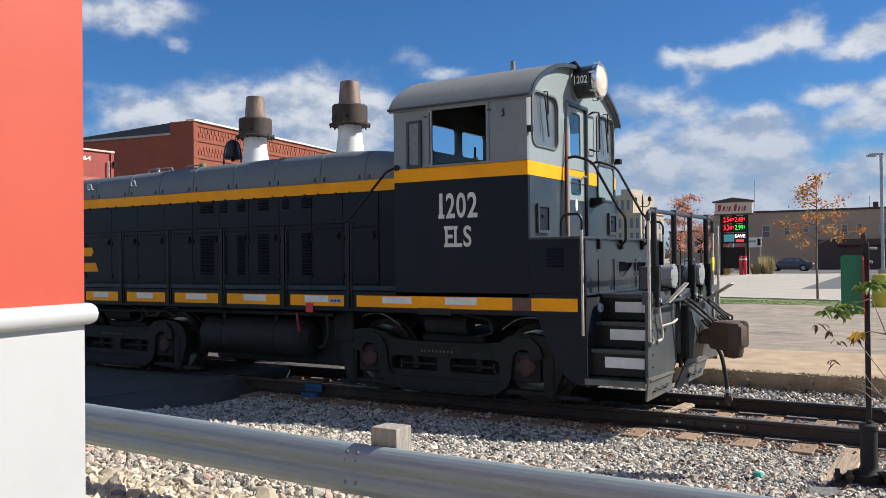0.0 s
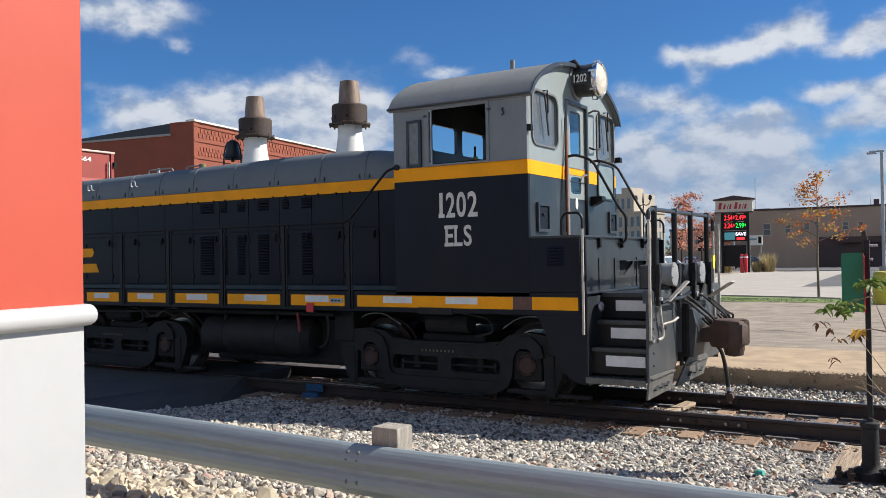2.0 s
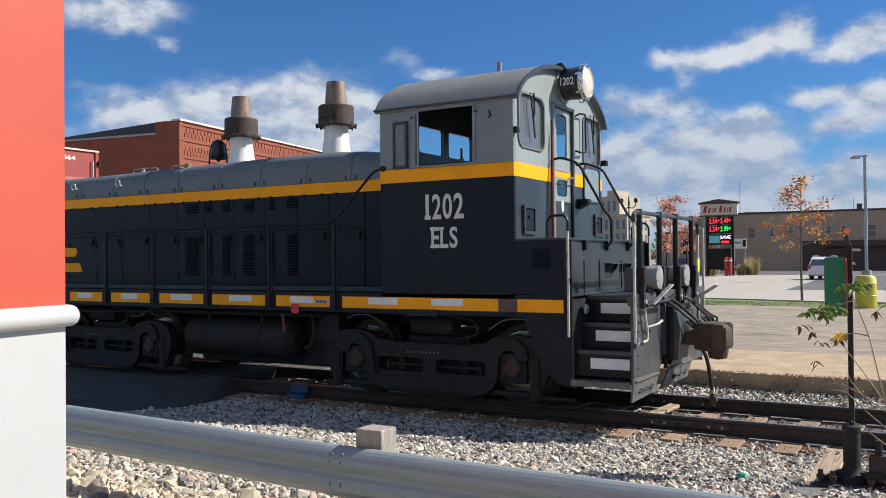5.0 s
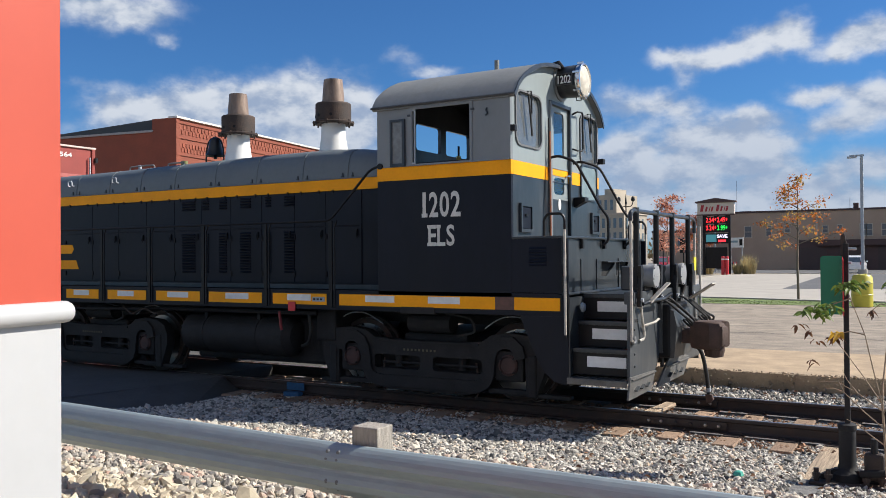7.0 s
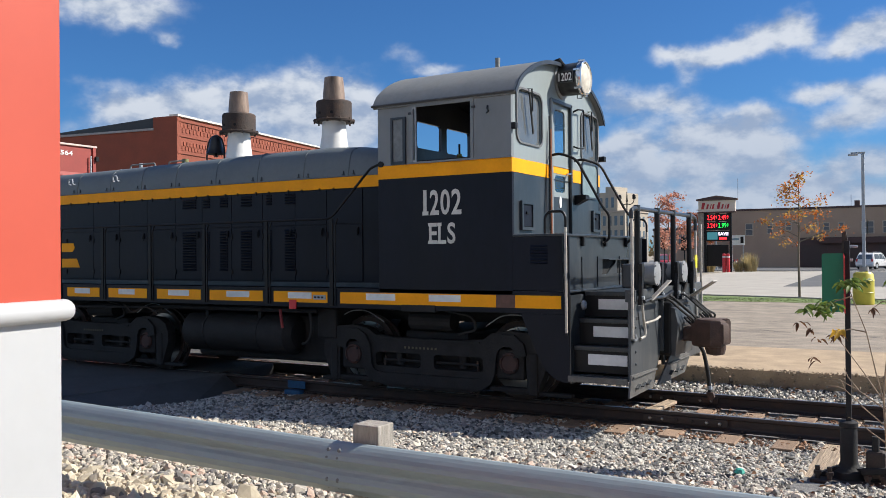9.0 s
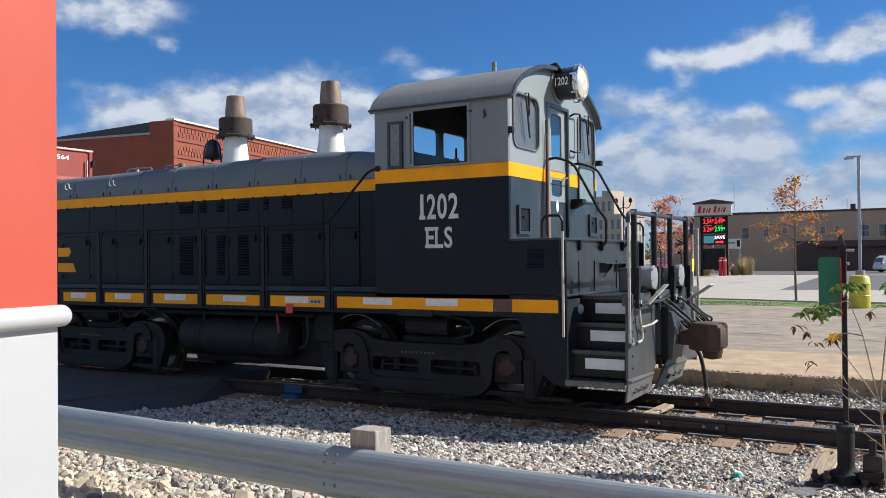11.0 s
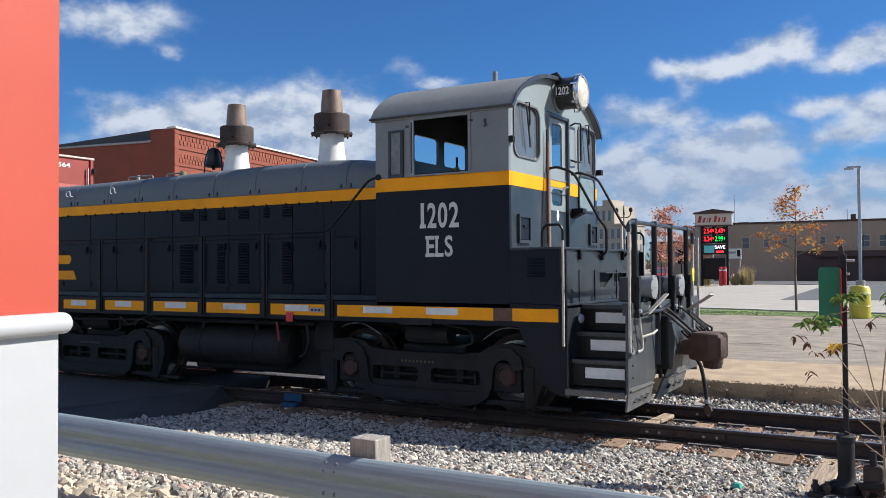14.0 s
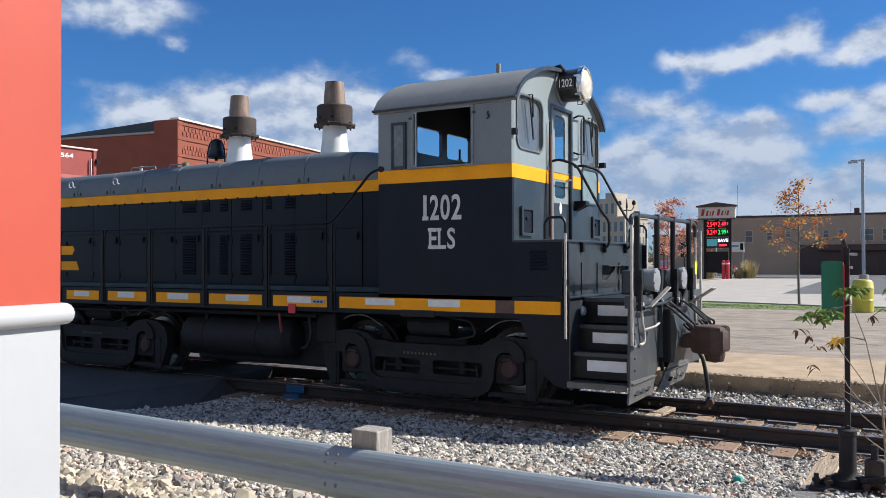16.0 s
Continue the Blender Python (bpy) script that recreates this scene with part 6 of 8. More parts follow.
def build_sapling():
    s = thing("sapling", (4.22, -4.0, 0.05), "thin bare-stemmed sapling with a few green and withered leaves", "sapling")
    y = 0.0
    P0 = lambda x, z, d=0.0: (x - 4.22, d, z - 0.05)
    part("stem", tube([P0(4.24, 0.0), P0(4.19, 0.3), P0(4.18, 0.52), P0(4.165, 0.8), P0(4.17, 0.95, 0.03), P0(4.2, 1.25, 0.05), P0(4.25, 1.6, 0.06)], [0.013, 0.011, 0.0095, 0.008, 0.006, 0.005, 0.003], 7), TWIG, s)
    limbs = [
        [P0(4.165, 0.8), P0(4.12, 1.0, -0.02), P0(4.06, 1.3, -0.04), P0(3.97, 1.56, -0.06), P0(3.94, 1.66, -0.06)],
        [P0(4.165, 0.8), P0(4.03, 1.0, 0.05), P0(3.9, 1.18, 0.08), P0(3.84, 1.25, 0.1)],
        [P0(4.165, 0.75), P0(4.0, 0.86, 0.05), P0(3.86, 0.93, 0.08), P0(3.73, 0.92, 0.1)],
        [P0(4.18, 0.62), P0(4.05, 0.74, -0.04), P0(3.92, 0.88, -0.08), P0(3.88, 0.98, -0.1)],
        [P0(4.18, 0.5), P0(4.08, 0.56, 0.05), P0(3.98, 0.63, 0.1), P0(3.92, 0.65, 0.1)],
        [P0(4.18, 0.6), P0(4.28, 0.75, 0.05), P0(4.38, 0.95, 0.1), P0(4.5, 1.25, 0.12)],
        [P0(4.165, 0.72), P0(4.26, 0.9, -0.05), P0(4.33, 1.15, -0.08), P0(4.36, 1.4, -0.1)],
        [P0(4.18, 0.5), P0(4.26, 0.58, -0.05), P0(4.36, 0.66, -0.1)],
        [P0(3.92, 0.88, -0.08), P0(3.86, 0.9, -0.08), P0(3.8, 0.9, -0.08)],
        [P0(4.0, 0.86, 0.05), P0(3.93, 0.95, 0.06), P0(3.9, 1.02, 0.06)],
        [P0(4.06, 1.3, -0.04), P0(3.96, 1.32, -0.05), P0(3.85, 1.29, -0.06)],
        [P0(3.97, 1.56, -0.06), P0(3.86, 1.52, -0.03), P0(3.75, 1.43, 0.0)],
        [P0(4.25, 1.5, 0.06), P0(4.16, 1.52, 0.06), P0(4.1, 1.47, 0.06)],
    ]
    for pts in limbs:
        part("branch", tube(pts, [0.006 - 0.004 * k / (len(pts) - 1) for k in range(len(pts))], 6), TWIG, s)

    def spray(centre, n, r, mat, size, droop, name="leaf"):
        for k in range(n):
            bm = bmesh.new()
            a = random.uniform(0, 2 * math.pi)
            d = (math.cos(a), math.sin(a) * 0.8, random.uniform(-0.5, 0.25))
            c = Vector(centre) + Vector((random.uniform(-r, r), random.uniform(-r, r) * 0.8, random.uniform(-r, r) * 0.4))
            leaf(bm, c, d, size * random.uniform(0.7, 1.25), size * 0.45, 0.2, droop)
            part(name, bm, mat, s)

    spray(P0(3.95, 1.66, -0.06), 34, 0.075, LEAF_GREEN, 0.07, 0.4)
    spray(P0(4.02, 1.68, -0.04), 8, 0.05, LEAF_GREEN, 0.065, 0.4)
    spray(P0(3.72, 1.46, 0.0), 36, 0.095, LEAF_GREEN, 0.075, 0.4)
    spray(P0(3.82, 1.5, 0.0), 16, 0.07, LEAF_GREEN, 0.07, 0.4)
    spray(P0(4.27, 1.66, 0.06), 26, 0.09, LEAF_GREEN, 0.075, 0.4)
    spray(P0(4.36, 1.45, -0.1), 8, 0.07, LEAF_GREEN, 0.09, 0.4)
    spray(P0(3.87, 1.31, -0.06), 5, 0.03, LEAF_YELLOW, 0.08, 0.6, "yellow_leaf")
    for c, n in ((P0(3.84, 1.26, 0.1), 10), (P0(3.72, 1.22, 0.1), 4), (P0(3.62, 1.35, 0.0), 4), (P0(3.7, 1.07, 0.1), 5), (P0(4.1, 1.46, 0.06), 5), (P0(3.68, 1.3, 0.05), 3)):
        spray(c, n, 0.03, LEAF_DRY, 0.06, 0.7, "withered_leaf")


def build_switch_stand():
    st = thing("switch_stand", (3.8, -2.6, -0.17), "black cast-iron track switch stand with green and red target plates", "switch stand")
    part("base_casting", box(-0.3, 0.34, -0.2, 0.16, 0.0, 0.06, 0.015), RUST, st)
    part("base_rib", prism([(-0.28, 0.06), (-0.1, 0.16), (0.1, 0.16), (0.32, 0.06)], "y", -0.06, 0.02), GRIME, st)
    part("housing", lathe([(0.14, 0.05), (0.13, 0.12), (0.085, 0.16), (0.072, 0.2), (0.07, 0.5), (0.078, 0.51), (0.078, 0.55), (0.06, 0.56), (0.02, 0.565)], (0, 0, 0), "z", 20), GRIME, st, "cylindrical black housing", True)
    for dx, dy in ((-0.24, -0.14), (-0.14, -0.16), (0.16, -0.15), (0.28, -0.12)):
        part("anchor_bolt", cyl((dx, dy, 0.05), (dx, dy, 0.17), 0.022, seg=8), RUST, st)
        part("nut", cyl((dx, dy, 0.1), (dx, dy, 0.13), 0.036, seg=6), RUST, st)
    part("throw_lever", box(0.1, 0.85, -0.2, -0.15, 0.12, 0.18, 0.015), GRIME, st).matrix_basis = pose(0, 0, 0, 0, -6, 8)
    part("lever_weight", box(0.14, 0.3, -0.14, -0.02, 0.1, 0.34, 0.03), RUST, st)
    part("lever_joint", cyl((0.22, -0.1, 0.3), (0.22, -0.1, 0.46), 0.03, seg=10), GRIME, st)
    part("connecting_rod", tube([(0.2, 0.1, 0.08), (0.3, 0.9, 0.07), (0.32, 1.9, 0.07)], 0.025, 8), RAIL_RUST, st)
    part("lever_stripe", box(0.46, 0.6, -0.225, -0.2, 0.1, 0.17, 0.005), material("orange_worn_paint", (0.45, 0.1, 0.03), 0.6), st)
    part("mast", box(-0.018, 0.026, -0.02, 0.02, 0.5, 2.15, 0.004), GRIME, st, "square black mast")
    part("mast_tip", prism([(-0.04, 2.02), (0.02, 2.02), (0.02, 2.12), (-0.005, 2.24), (-0.035, 2.22)], "y", -0.012, 0.012), RUST, st)
    part("lamp_bolt", cyl((-0.03, 0, 2.1), (0.09, 0, 2.1), 0.012, seg=8), STEEL, st)
    part("lamp_bolt", cyl((-0.03, 0, 1.98), (0.05, 0, 1.98), 0.012, seg=8), STEEL, st)
    GREEN = material("green_enamel", (0.0, 0.16, 0.085), 0.4, var=0.06, scale=4)
    part("green_target", prism(rounded(-0.2, -0.015, 1.52, 2.04, 0.025), "y", -0.03, -0.024), GREEN, st, "green enamelled target plate")
    part("red_target", prism([(-0.2, 1.52), (0.2, 1.52), (0.2, 2.0), (0.0, 2.04), (-0.2, 2.0)], "x", -0.028, -0.022), RED_PAINT, st, "red target plate set crosswise").matrix_basis = pose(0, 0, 0, 0, 0, 8)


def build_trackside():
    for x, y in ((2.99, -0.15), (3.5, -0.08)):
        rb = thing("rail_brace", (x, y, -0.178), "bright yellow-green steel rail brace bolted to a tie", "rail brace", "braces on the ties")
        part("plate", box(-0.13, 0.13, -0.035, 0.035, 0.0, 0.055, 0.01), material("yellow_green_paint", (0.3, 0.3, 0.06), 0.6), rb)
        for k in range(3):
            part("bolt", cyl((-0.09 + 0.09 * k, -0.04, 0.035), (-0.09 + 0.09 * k, -0.055, 0.035), 0.014, seg=6), bpy.data.materials["yellow_green_paint"], rb)
    pl = thing("loose_plank", (1.3, 0.1, -0.15), "splintered pale plank lying between the rails", "plank")
    part("board", box(-0.07, 0.07, -0.5, 0.5, 0.0, 0.045, 0.008), LONG_TIMBER, pl, "pale splintered board").matrix_basis = pose(0, 0, 0.01, 0, 3, -4)
    bp = thing("paint_mark", (-4.0, -0.83, -0.15), "blue paint mark sprayed on the rail side", "paint mark", kind="structure")
    part("mark", box(-0.17, 0.17, -0.008, 0.0, 0.03, 0.14), BLUE_PAINT, bp)
    bc = thing("blue_clip", (-3.95, -0.95, -0.2), "blue painted steel clip at the rail foot", "rail clip")
    part("clip", box(-0.15, 0.15, -0.06, 0.06, 0.0, 0.08, 0.02), BLUE_PAINT, bc)
    sc = thing("plastic_scrap", (2.95, -3.0, -0.1), "small crumpled teal plastic scrap on the ballast", "litter")
    part("scrap", lathe([(0.02, 0.0), (0.05, 0.02), (0.035, 0.05), (0.01, 0.06)], (0, 0, 0), "z", 7), material("teal_plastic", (0.05, 0.33, 0.25), 0.4), sc)


build_sapling()
build_switch_stand()
build_trackside()


# ---- beyond the track ----
BRICK_RED = material("red_brick_wall", (0.225, 0.062, 0.036), 0.85, var=0.16, scale=1.2, stain=(0.2, 0.06, 0.04), stain_amount=0.5, stain_scale=0.7, bump=0.1)
BRICK_UNIT = material("red_brick", (0.25, 0.07, 0.04), 0.85, var=0.12, scale=3, random_tint=0.2)
BROWN_WALL = material("brown_brick_wall", (0.40, 0.29, 0.21), 0.85, var=0.08, scale=0.6, stain=(0.24, 0.17, 0.12), stain_amount=0.4, stain_scale=0.3)
DARK_BROWN = material("dark_brown_cladding", (0.085, 0.05, 0.045), 0.8, var=0.12, scale=1)
ROOF_DARK = material("dark_slate_roof", (0.03, 0.035, 0.04), 0.6, var=0.2, scale=1)
CREAM = material("cream_sign_face", (0.55, 0.48, 0.41), 0.5, var=0.04, scale=1)
SIGN_RED = material("dark_red_lettering", (0.35, 0.02, 0.03), 0.5)
STONE_VENEER = material("grey_stone_veneer", (0.26, 0.23, 0.2), 0.85, var=0.3, scale=5, bump=0.4)
PALE_PANE = material("pale_window_pane", (0.13, 0.135, 0.14), 0.5, var=0.25, scale=1)
WIN_DARK = material("dark_window_glass", (0.12, 0.15, 0.18), 0.1, var=0.3, scale=2)
TRIM = material("tan_trim", (0.45, 0.38, 0.3), 0.7)
LIMESTONE = material("pale_limestone", (0.4, 0.35, 0.28), 0.85, var=0.08, scale=0.3)


def build_brick_building():
    b = thing("brick_building", (-29.5, 20.0, 0.05), "old red brick commercial building with a corbelled parapet", "building", rz=9.0)
    # local +y runs back along the lit face, local -x along the shaded face
    w = part("lit_wall", box(-0.35, 0.0, 0.0, 16.0, 0.0, 9.1), BRICK_RED, b, "red brick wall with corbelling")
    part("shaded_wall", box(-40.0, -0.35, 0.0, 0.35, 0.0, 8.45), BRICK_RED, b)
    part("corner_pier", box(-1.5, 0.03, -0.03, 0.3, 0.0, 9.12), BRICK_RED, b)
    part("back_wall", box(-40.0, 0.0, 15.6, 16.0, 0.0, 8.6), BRICK_RED, b)
    part("coping", box(-0.45, 0.1, -0.05, 16.1, 9.1, 9.2), material("pale_coping", (0.6, 0.57, 0.53), 0.7), b)
    part("coping", box(-40.0, -1.45, -0.08, 0.45, 8.45, 8.56), material("grey_coping", (0.3, 0.3, 0.3), 0.7), b)
    roof = bmesh.new()
    v = [roof.verts.new(p) for p in ((-18, 0.4, 8.45), (-1.5, 0.4, 8.5), (-1.5, 3.0, 9.35), (-8.0, 8.0, 9.6), (-18, 8, 8.6))]
    roof.faces.new(v)
    part("roof", box(-39.9, -0.36, 0.36, 15.5, 8.1, 8.2), ROOF_DARK, b)
    part("dark_gable", prism([(-13.5, 8.5), (-1.5, 8.5), (-1.5, 9.25)], "y", 0.6, 1.0), ROOF_DARK, b, "dark slate slope behind the parapet")
    # corbel courses: short bricks standing proud in rows
    me = bpy.data.meshes.new("brick")
    box(0.0, 0.035, -0.06, 0.06, -0.1, 0.1).to_mesh(me)
    me.materials.append(BRICK_UNIT)
    for z, step, off in ((8.68, 0.3, 0.0), (8.42, 0.3, 0.15), (7.74, 0.26, 0.0), (7.5, 0.26, 0.13)):
        y = 0.3 + off
        while y < 15.8:
            o = new("brick", me)
            o.parent, o.location = w, (0.0, y, z)
            y += step
    for z in (8.85, 8.08, 7.2):
        part("string_course", box(0.0, 0.05, 0.0, 16.0, z, z + 0.09), BRICK_RED, w)
    for y in (3.0, 6.5, 10.0, 13.5):
        win = part("window", box(-0.02, 0.012, y - 0.6, y + 0.6, 4.2, 6.4), WIN_DARK, b)
        part("sill", box(0.0, 0.1, y - 0.7, y + 0.7, 4.1, 4.2), TRIM, win)


def build_boxcar():
    c = thing("boxcar", (-18.0, 3.4, -0.1), "oxide-red steel boxcar parked beyond the locomotive", "boxcar")
    OX = material("oxide_red_paint", (0.26, 0.042, 0.032), 0.6, var=0.15, scale=2, stain=(0.22, 0.05, 0.035), stain_amount=0.5, stain_scale=1)
    part("body", box(-12.0, 0.0, 0.0, 2.9, 1.1, 5.36, 0.02), OX, c)
    part("roof", box(-12.05, 0.05, -0.04, 2.94, 5.36, 5.42, 0.01), material("pale_rail_paint", (0.5, 0.4, 0.36), 0.6), c)
    for z in (5.0, 4.45, 3.9, 3.3, 2.7, 2.1):
        part("end_rib", prism([(0.0, z - 0.12), (0.08, z), (0.0, z + 0.12)], "y", 0.05, 2.85), OX, c) if z < 4.9 else None
    part("corner_post", box(0.0, 0.05, 2.8, 2.9, 1.1, 5.36), OX, c)
    part("corner_post", box(0.0, 0.05, 0.0, 0.1, 1.1, 5.36), OX, c)
    part("ladder_rail", box(0.05, 0.09, 2.68, 2.71, 1.4, 5.1), STEEL, c)
    part("grab", box(0.05, 0.12, 2.86, 2.95, 4.95, 5.1), BLACK, c)
    for x in (-0.06, -3.0, -6.0, -9.0, -11.94):
        part("side_post", box(x - 0.06, x + 0.06, -0.07, 0.0, 1.1, 5.34), OX, c)
    lettering("number", "564", WHITE_PAINT, c, pose(0.012, 1.7, 5.06, 90, 0, 90), 0.14, 0.42, 0.02, 0.002, "white car number")
    for x in (-10.2, -2.2):
        tr = part("truck", box(x - 1.1, x + 1.1, 0.3, 2.6, 0.35, 1.12, 0.05), GRIME, c)
        for dx in (-0.85, 0.85):
            part("wheel", cyl((x + dx, 0.6, 0.55), (x + dx, 2.3, 0.55), 0.42), GRIME, tr)


def build_brown_building():
    b = thing("brown_building", (0, 101.0, 0.05), "long two-storey brown building with small upper windows", "building")
    part("wall", box(-19.5, 22.0, 0.0, 20.0, 0.0, 7.1), BROWN_WALL, b)
    part("parapet", box(-19.6, 22.1, -0.15, 0.2, 7.1, 7.3), DARK_BROWN, b)
    part("roof", box(-19.5, 22.0, 0.0, 20.0, 7.08, 7.15), ROOF_DARK, b)
    band = part("lower_cladding", box(-11.2, 22.0, -0.3, -0.02, 0.0, 3.6), DARK_BROWN, b, "dark brown ground-floor cladding")
    part("awning", box(-9.0, 22.0, -1.0, -0.3, 2.9, 3.5), DARK_BROWN, band)
    for x in (-9.5, -5.2, -1.0, 4.0, 8.5):
        part("garage_door", box(x - 1.5, x + 1.5, -0.34, -0.3, 0.1, 2.7), material("brown_door", (0.06, 0.036, 0.032), 0.6) if x == -9.5 else bpy.data.materials["brown_door"], band)
    for x0, x1, z0, z1 in ((-17.45, -16.66, 4.05, 5.4), (-14.87, -14.35, 4.2, 5.4), (-12.7, -12.17, 4.6, 5.4), (-8.45, -7.9, 4.5, 5.3), (-6.8, -6.3, 4.42, 5.32), (-4.36, -3.8, 4.06, 5.38),
                           (-3.68, -3.12, 4.06, 5.38), (-2.08, -1.5, 4.06, 5.38), (-1.38, -0.8, 4.06, 5.38), (0.9, 1.5, 4.06, 5.38), (2.9, 3.5, 4.06, 5.38)):
        w = part("window", frame_ring([(x0 - 0.1, z0 - 0.1), (x1 + 0.1, z0 - 0.1), (x1 + 0.1, z1 + 0.1), (x0 - 0.1, z1 + 0.1)], [(x0, z0), (x1, z0), (x1, z1), (x0, z1)], "y", -0.06, 0.0), TRIM, b, "small tan-framed window")
        part("pane", box(x0, x1, -0.02, -0.004, z0, z1), PALE_PANE, w)
        part("mullion", box(x0, x1, -0.05, -0.02, (z0 + z1) / 2 - 0.04, (z0 + z1) / 2 + 0.04), TRIM, w)
    part("chimney", box(-5.15, -4.6, 0.6, 1.2, 7.1, 7.95), DARK_BROWN, b)
    part("roof_unit", box(-18.6, -17.2, 3.0, 4.5, 7.15, 7.5), STEEL, b)
    part("downpipe", box(-9.2, -9.0, -0.2, -0.02, 0, 7.0), TRIM, b)
    for x, h in ((-20.0, 11.6), (-6.5, 8.9)):
        part("antenna", cyl((x + 0.6, 5.0, 7.1), (x + 0.6, 5.0, h), 0.03, seg=6), STEEL, b)
    # a lower flanking wall towards the side street
    part("side_wing", box(-26.0, -19.5, 4.0, 20.0, 0.0, 5.5), BROWN_WALL, b)


def build_price_sign():
    s = thing("price_sign", (-14.35, 72.0, 0.05), "tall fuel price sign with a cream header and glowing digits", "sign", rz=4.0)
    BLK = BLACK
    for x in (-1.08, 1.22):
        part("post", box(x - 0.1, x + 0.1, -0.1, 0.1, 0.0, 5.9), BLK, s)
    part("stone_pier", box(-1.72, -1.2, -0.25, 0.35, 0.0, 5.75, 0.03), STONE_VENEER, s, "grey stone veneer pier")
    part("header", box(-1.66, 1.68, -0.28, 0.28, 5.72, 6.8, 0.03), CREAM, s, "cream header board")
    part("cap", box(-1.85, 1.88, -0.42, 0.42, 6.8, 6.95, 0.02), DARK_BROWN, s)
    part("cap_roof", prism([(-1.75, 6.95), (1.78, 6.95), (0.0, 7.25)], "y", -0.35, 0.35), DARK_BROWN, s)
    part("header_base", box(-1.75, 1.75, -0.32, 0.32, 5.62, 5.72), DARK_BROWN, s)
    # header brand reads as plain slanted bars
    xs = ((-1.25, 0.32), (-0.85, 0.24), (-0.55, 0.14), (-0.33, 0.22), (0.18, 0.3), (0.52, 0.22), (0.8, 0.13), (1.02, 0.24))
    for x, wd in xs:
        h = 0.62 if wd > 0.28 else 0.46
        part("header_bar", prism([(x - wd / 2, 5.98), (x + wd / 2 - 0.06, 5.98), (x + wd / 2 + 0.06, 5.98 + h), (x - wd / 2 + 0.12, 5.98 + h)], "y", -0.295, -0.28), SIGN_RED, s)
    part("display", box(-0.98, 1.12, -0.12, 0.12, 4.0, 5.6, 0.02), BLACK, s, "black LED price display")
    RED_LED, GREEN_LED, WHITE_LED, BLUE_LED = glow("red_led", (1.0, 0.02, 0.03), 1.6), glow("green_led", (0.02, 0.8, 0.08), 1.2), glow("white_led", (0.85, 0.75, 1.0), 1.3), glow("blue_led", (0.05, 0.22, 0.26), 0.6)
    for txt, x, z, m in (("2.54", -0.9, 4.95, RED_LED), ("2.49", 0.12, 4.95, RED_LED), ("3.24", -0.9, 4.2, RED_LED), ("2.99", 0.12, 4.2, GREEN_LED)):
        lettering("price", txt, m, s, pose(x, -0.123, z, 90), 0.46, 0.74, 0.008, 0.003, "glowing price digits")
        lettering("price", "9", m, s, pose(x + 0.8, -0.123, z + 0.1, 90), 0.3, 0.12, 0.01, 0.003)
        part("grade_bar", box(x + 0.1, x + 0.75, -0.125, -0.121, z + 0.56, z + 0.61), TRIM, s)
    part("message_panel", box(-0.98, 1.12, -0.12, 0.12, 2.95, 3.92, 0.02), BLACK, s, "LED message panel")
    part("message_glow", box(-0.9, 0.05, -0.124, -0.12, 3.1, 3.8), BLUE_LED, s)
    lettering("message", "SAVE", WHITE_LED, s, pose(0.1, -0.126, 3.48, 90), 0.32, 0.95, 0.03, 0.003)
    part("message_bar", box(0.2, 0.9, -0.126, -0.121, 3.1, 3.3), RED_LED, s)
    # black board filling the space under the displays
    part("dark_lower_board", box(-1.2, 1.0, 0.1, 0.25, 0.6, 2.6, 0.05), BLACK, s)
    p = thing("lot_sign", (-13.75, 78.0, 0.05), "small pale sign board with a dark picture on two legs", "sign")
    part("board", box(-0.7, 0.7, -0.03, 0.03, 2.6, 3.6), WHITE_PAINT, p)
    part("picture", box(0.3, 0.6, -0.04, -0.03, 2.8, 3.45), BLACK, p)
    part("text_bar", box(-0.55, 0.15, -0.04, -0.03, 3.1, 3.3), material("blue_grey_print", (0.2, 0.3, 0.35), 0.6), p)
    for x in (-0.55, 0.55):
        part("leg", box(x - 0.05, x + 0.05, -0.03, 0.03, 0.0, 2.6), STEEL, p)


def crown_leaves(name, spots, size, mat, parent):
    """Many small leaf blades in one crown: spots is an array of centres."""
    n = len(spots)
    a = np.random.normal(size=(n, 3)); a /= np.linalg.norm(a, axis=1)[:, None]
    b = np.cross(a, np.random.normal(size=(n, 3))); b /= np.linalg.norm(b, axis=1)[:, None]
    s = size * np.exp(np.random.normal(0, 0.3, n))[:, None]
    c = np.asarray(spots)
    co = np.stack([c - a * s, c + b * s * 0.55, c + a * s, c - b * s * 0.55], 1)
    me = bpy.data.meshes.new(name)
    me.from_pydata(co.reshape(-1, 3).tolist(), [], np.arange(4 * n).reshape(-1, 4).tolist())
    me.materials.append(mat)
    ob = new(name, me)
    ob.parent = parent
    return ob


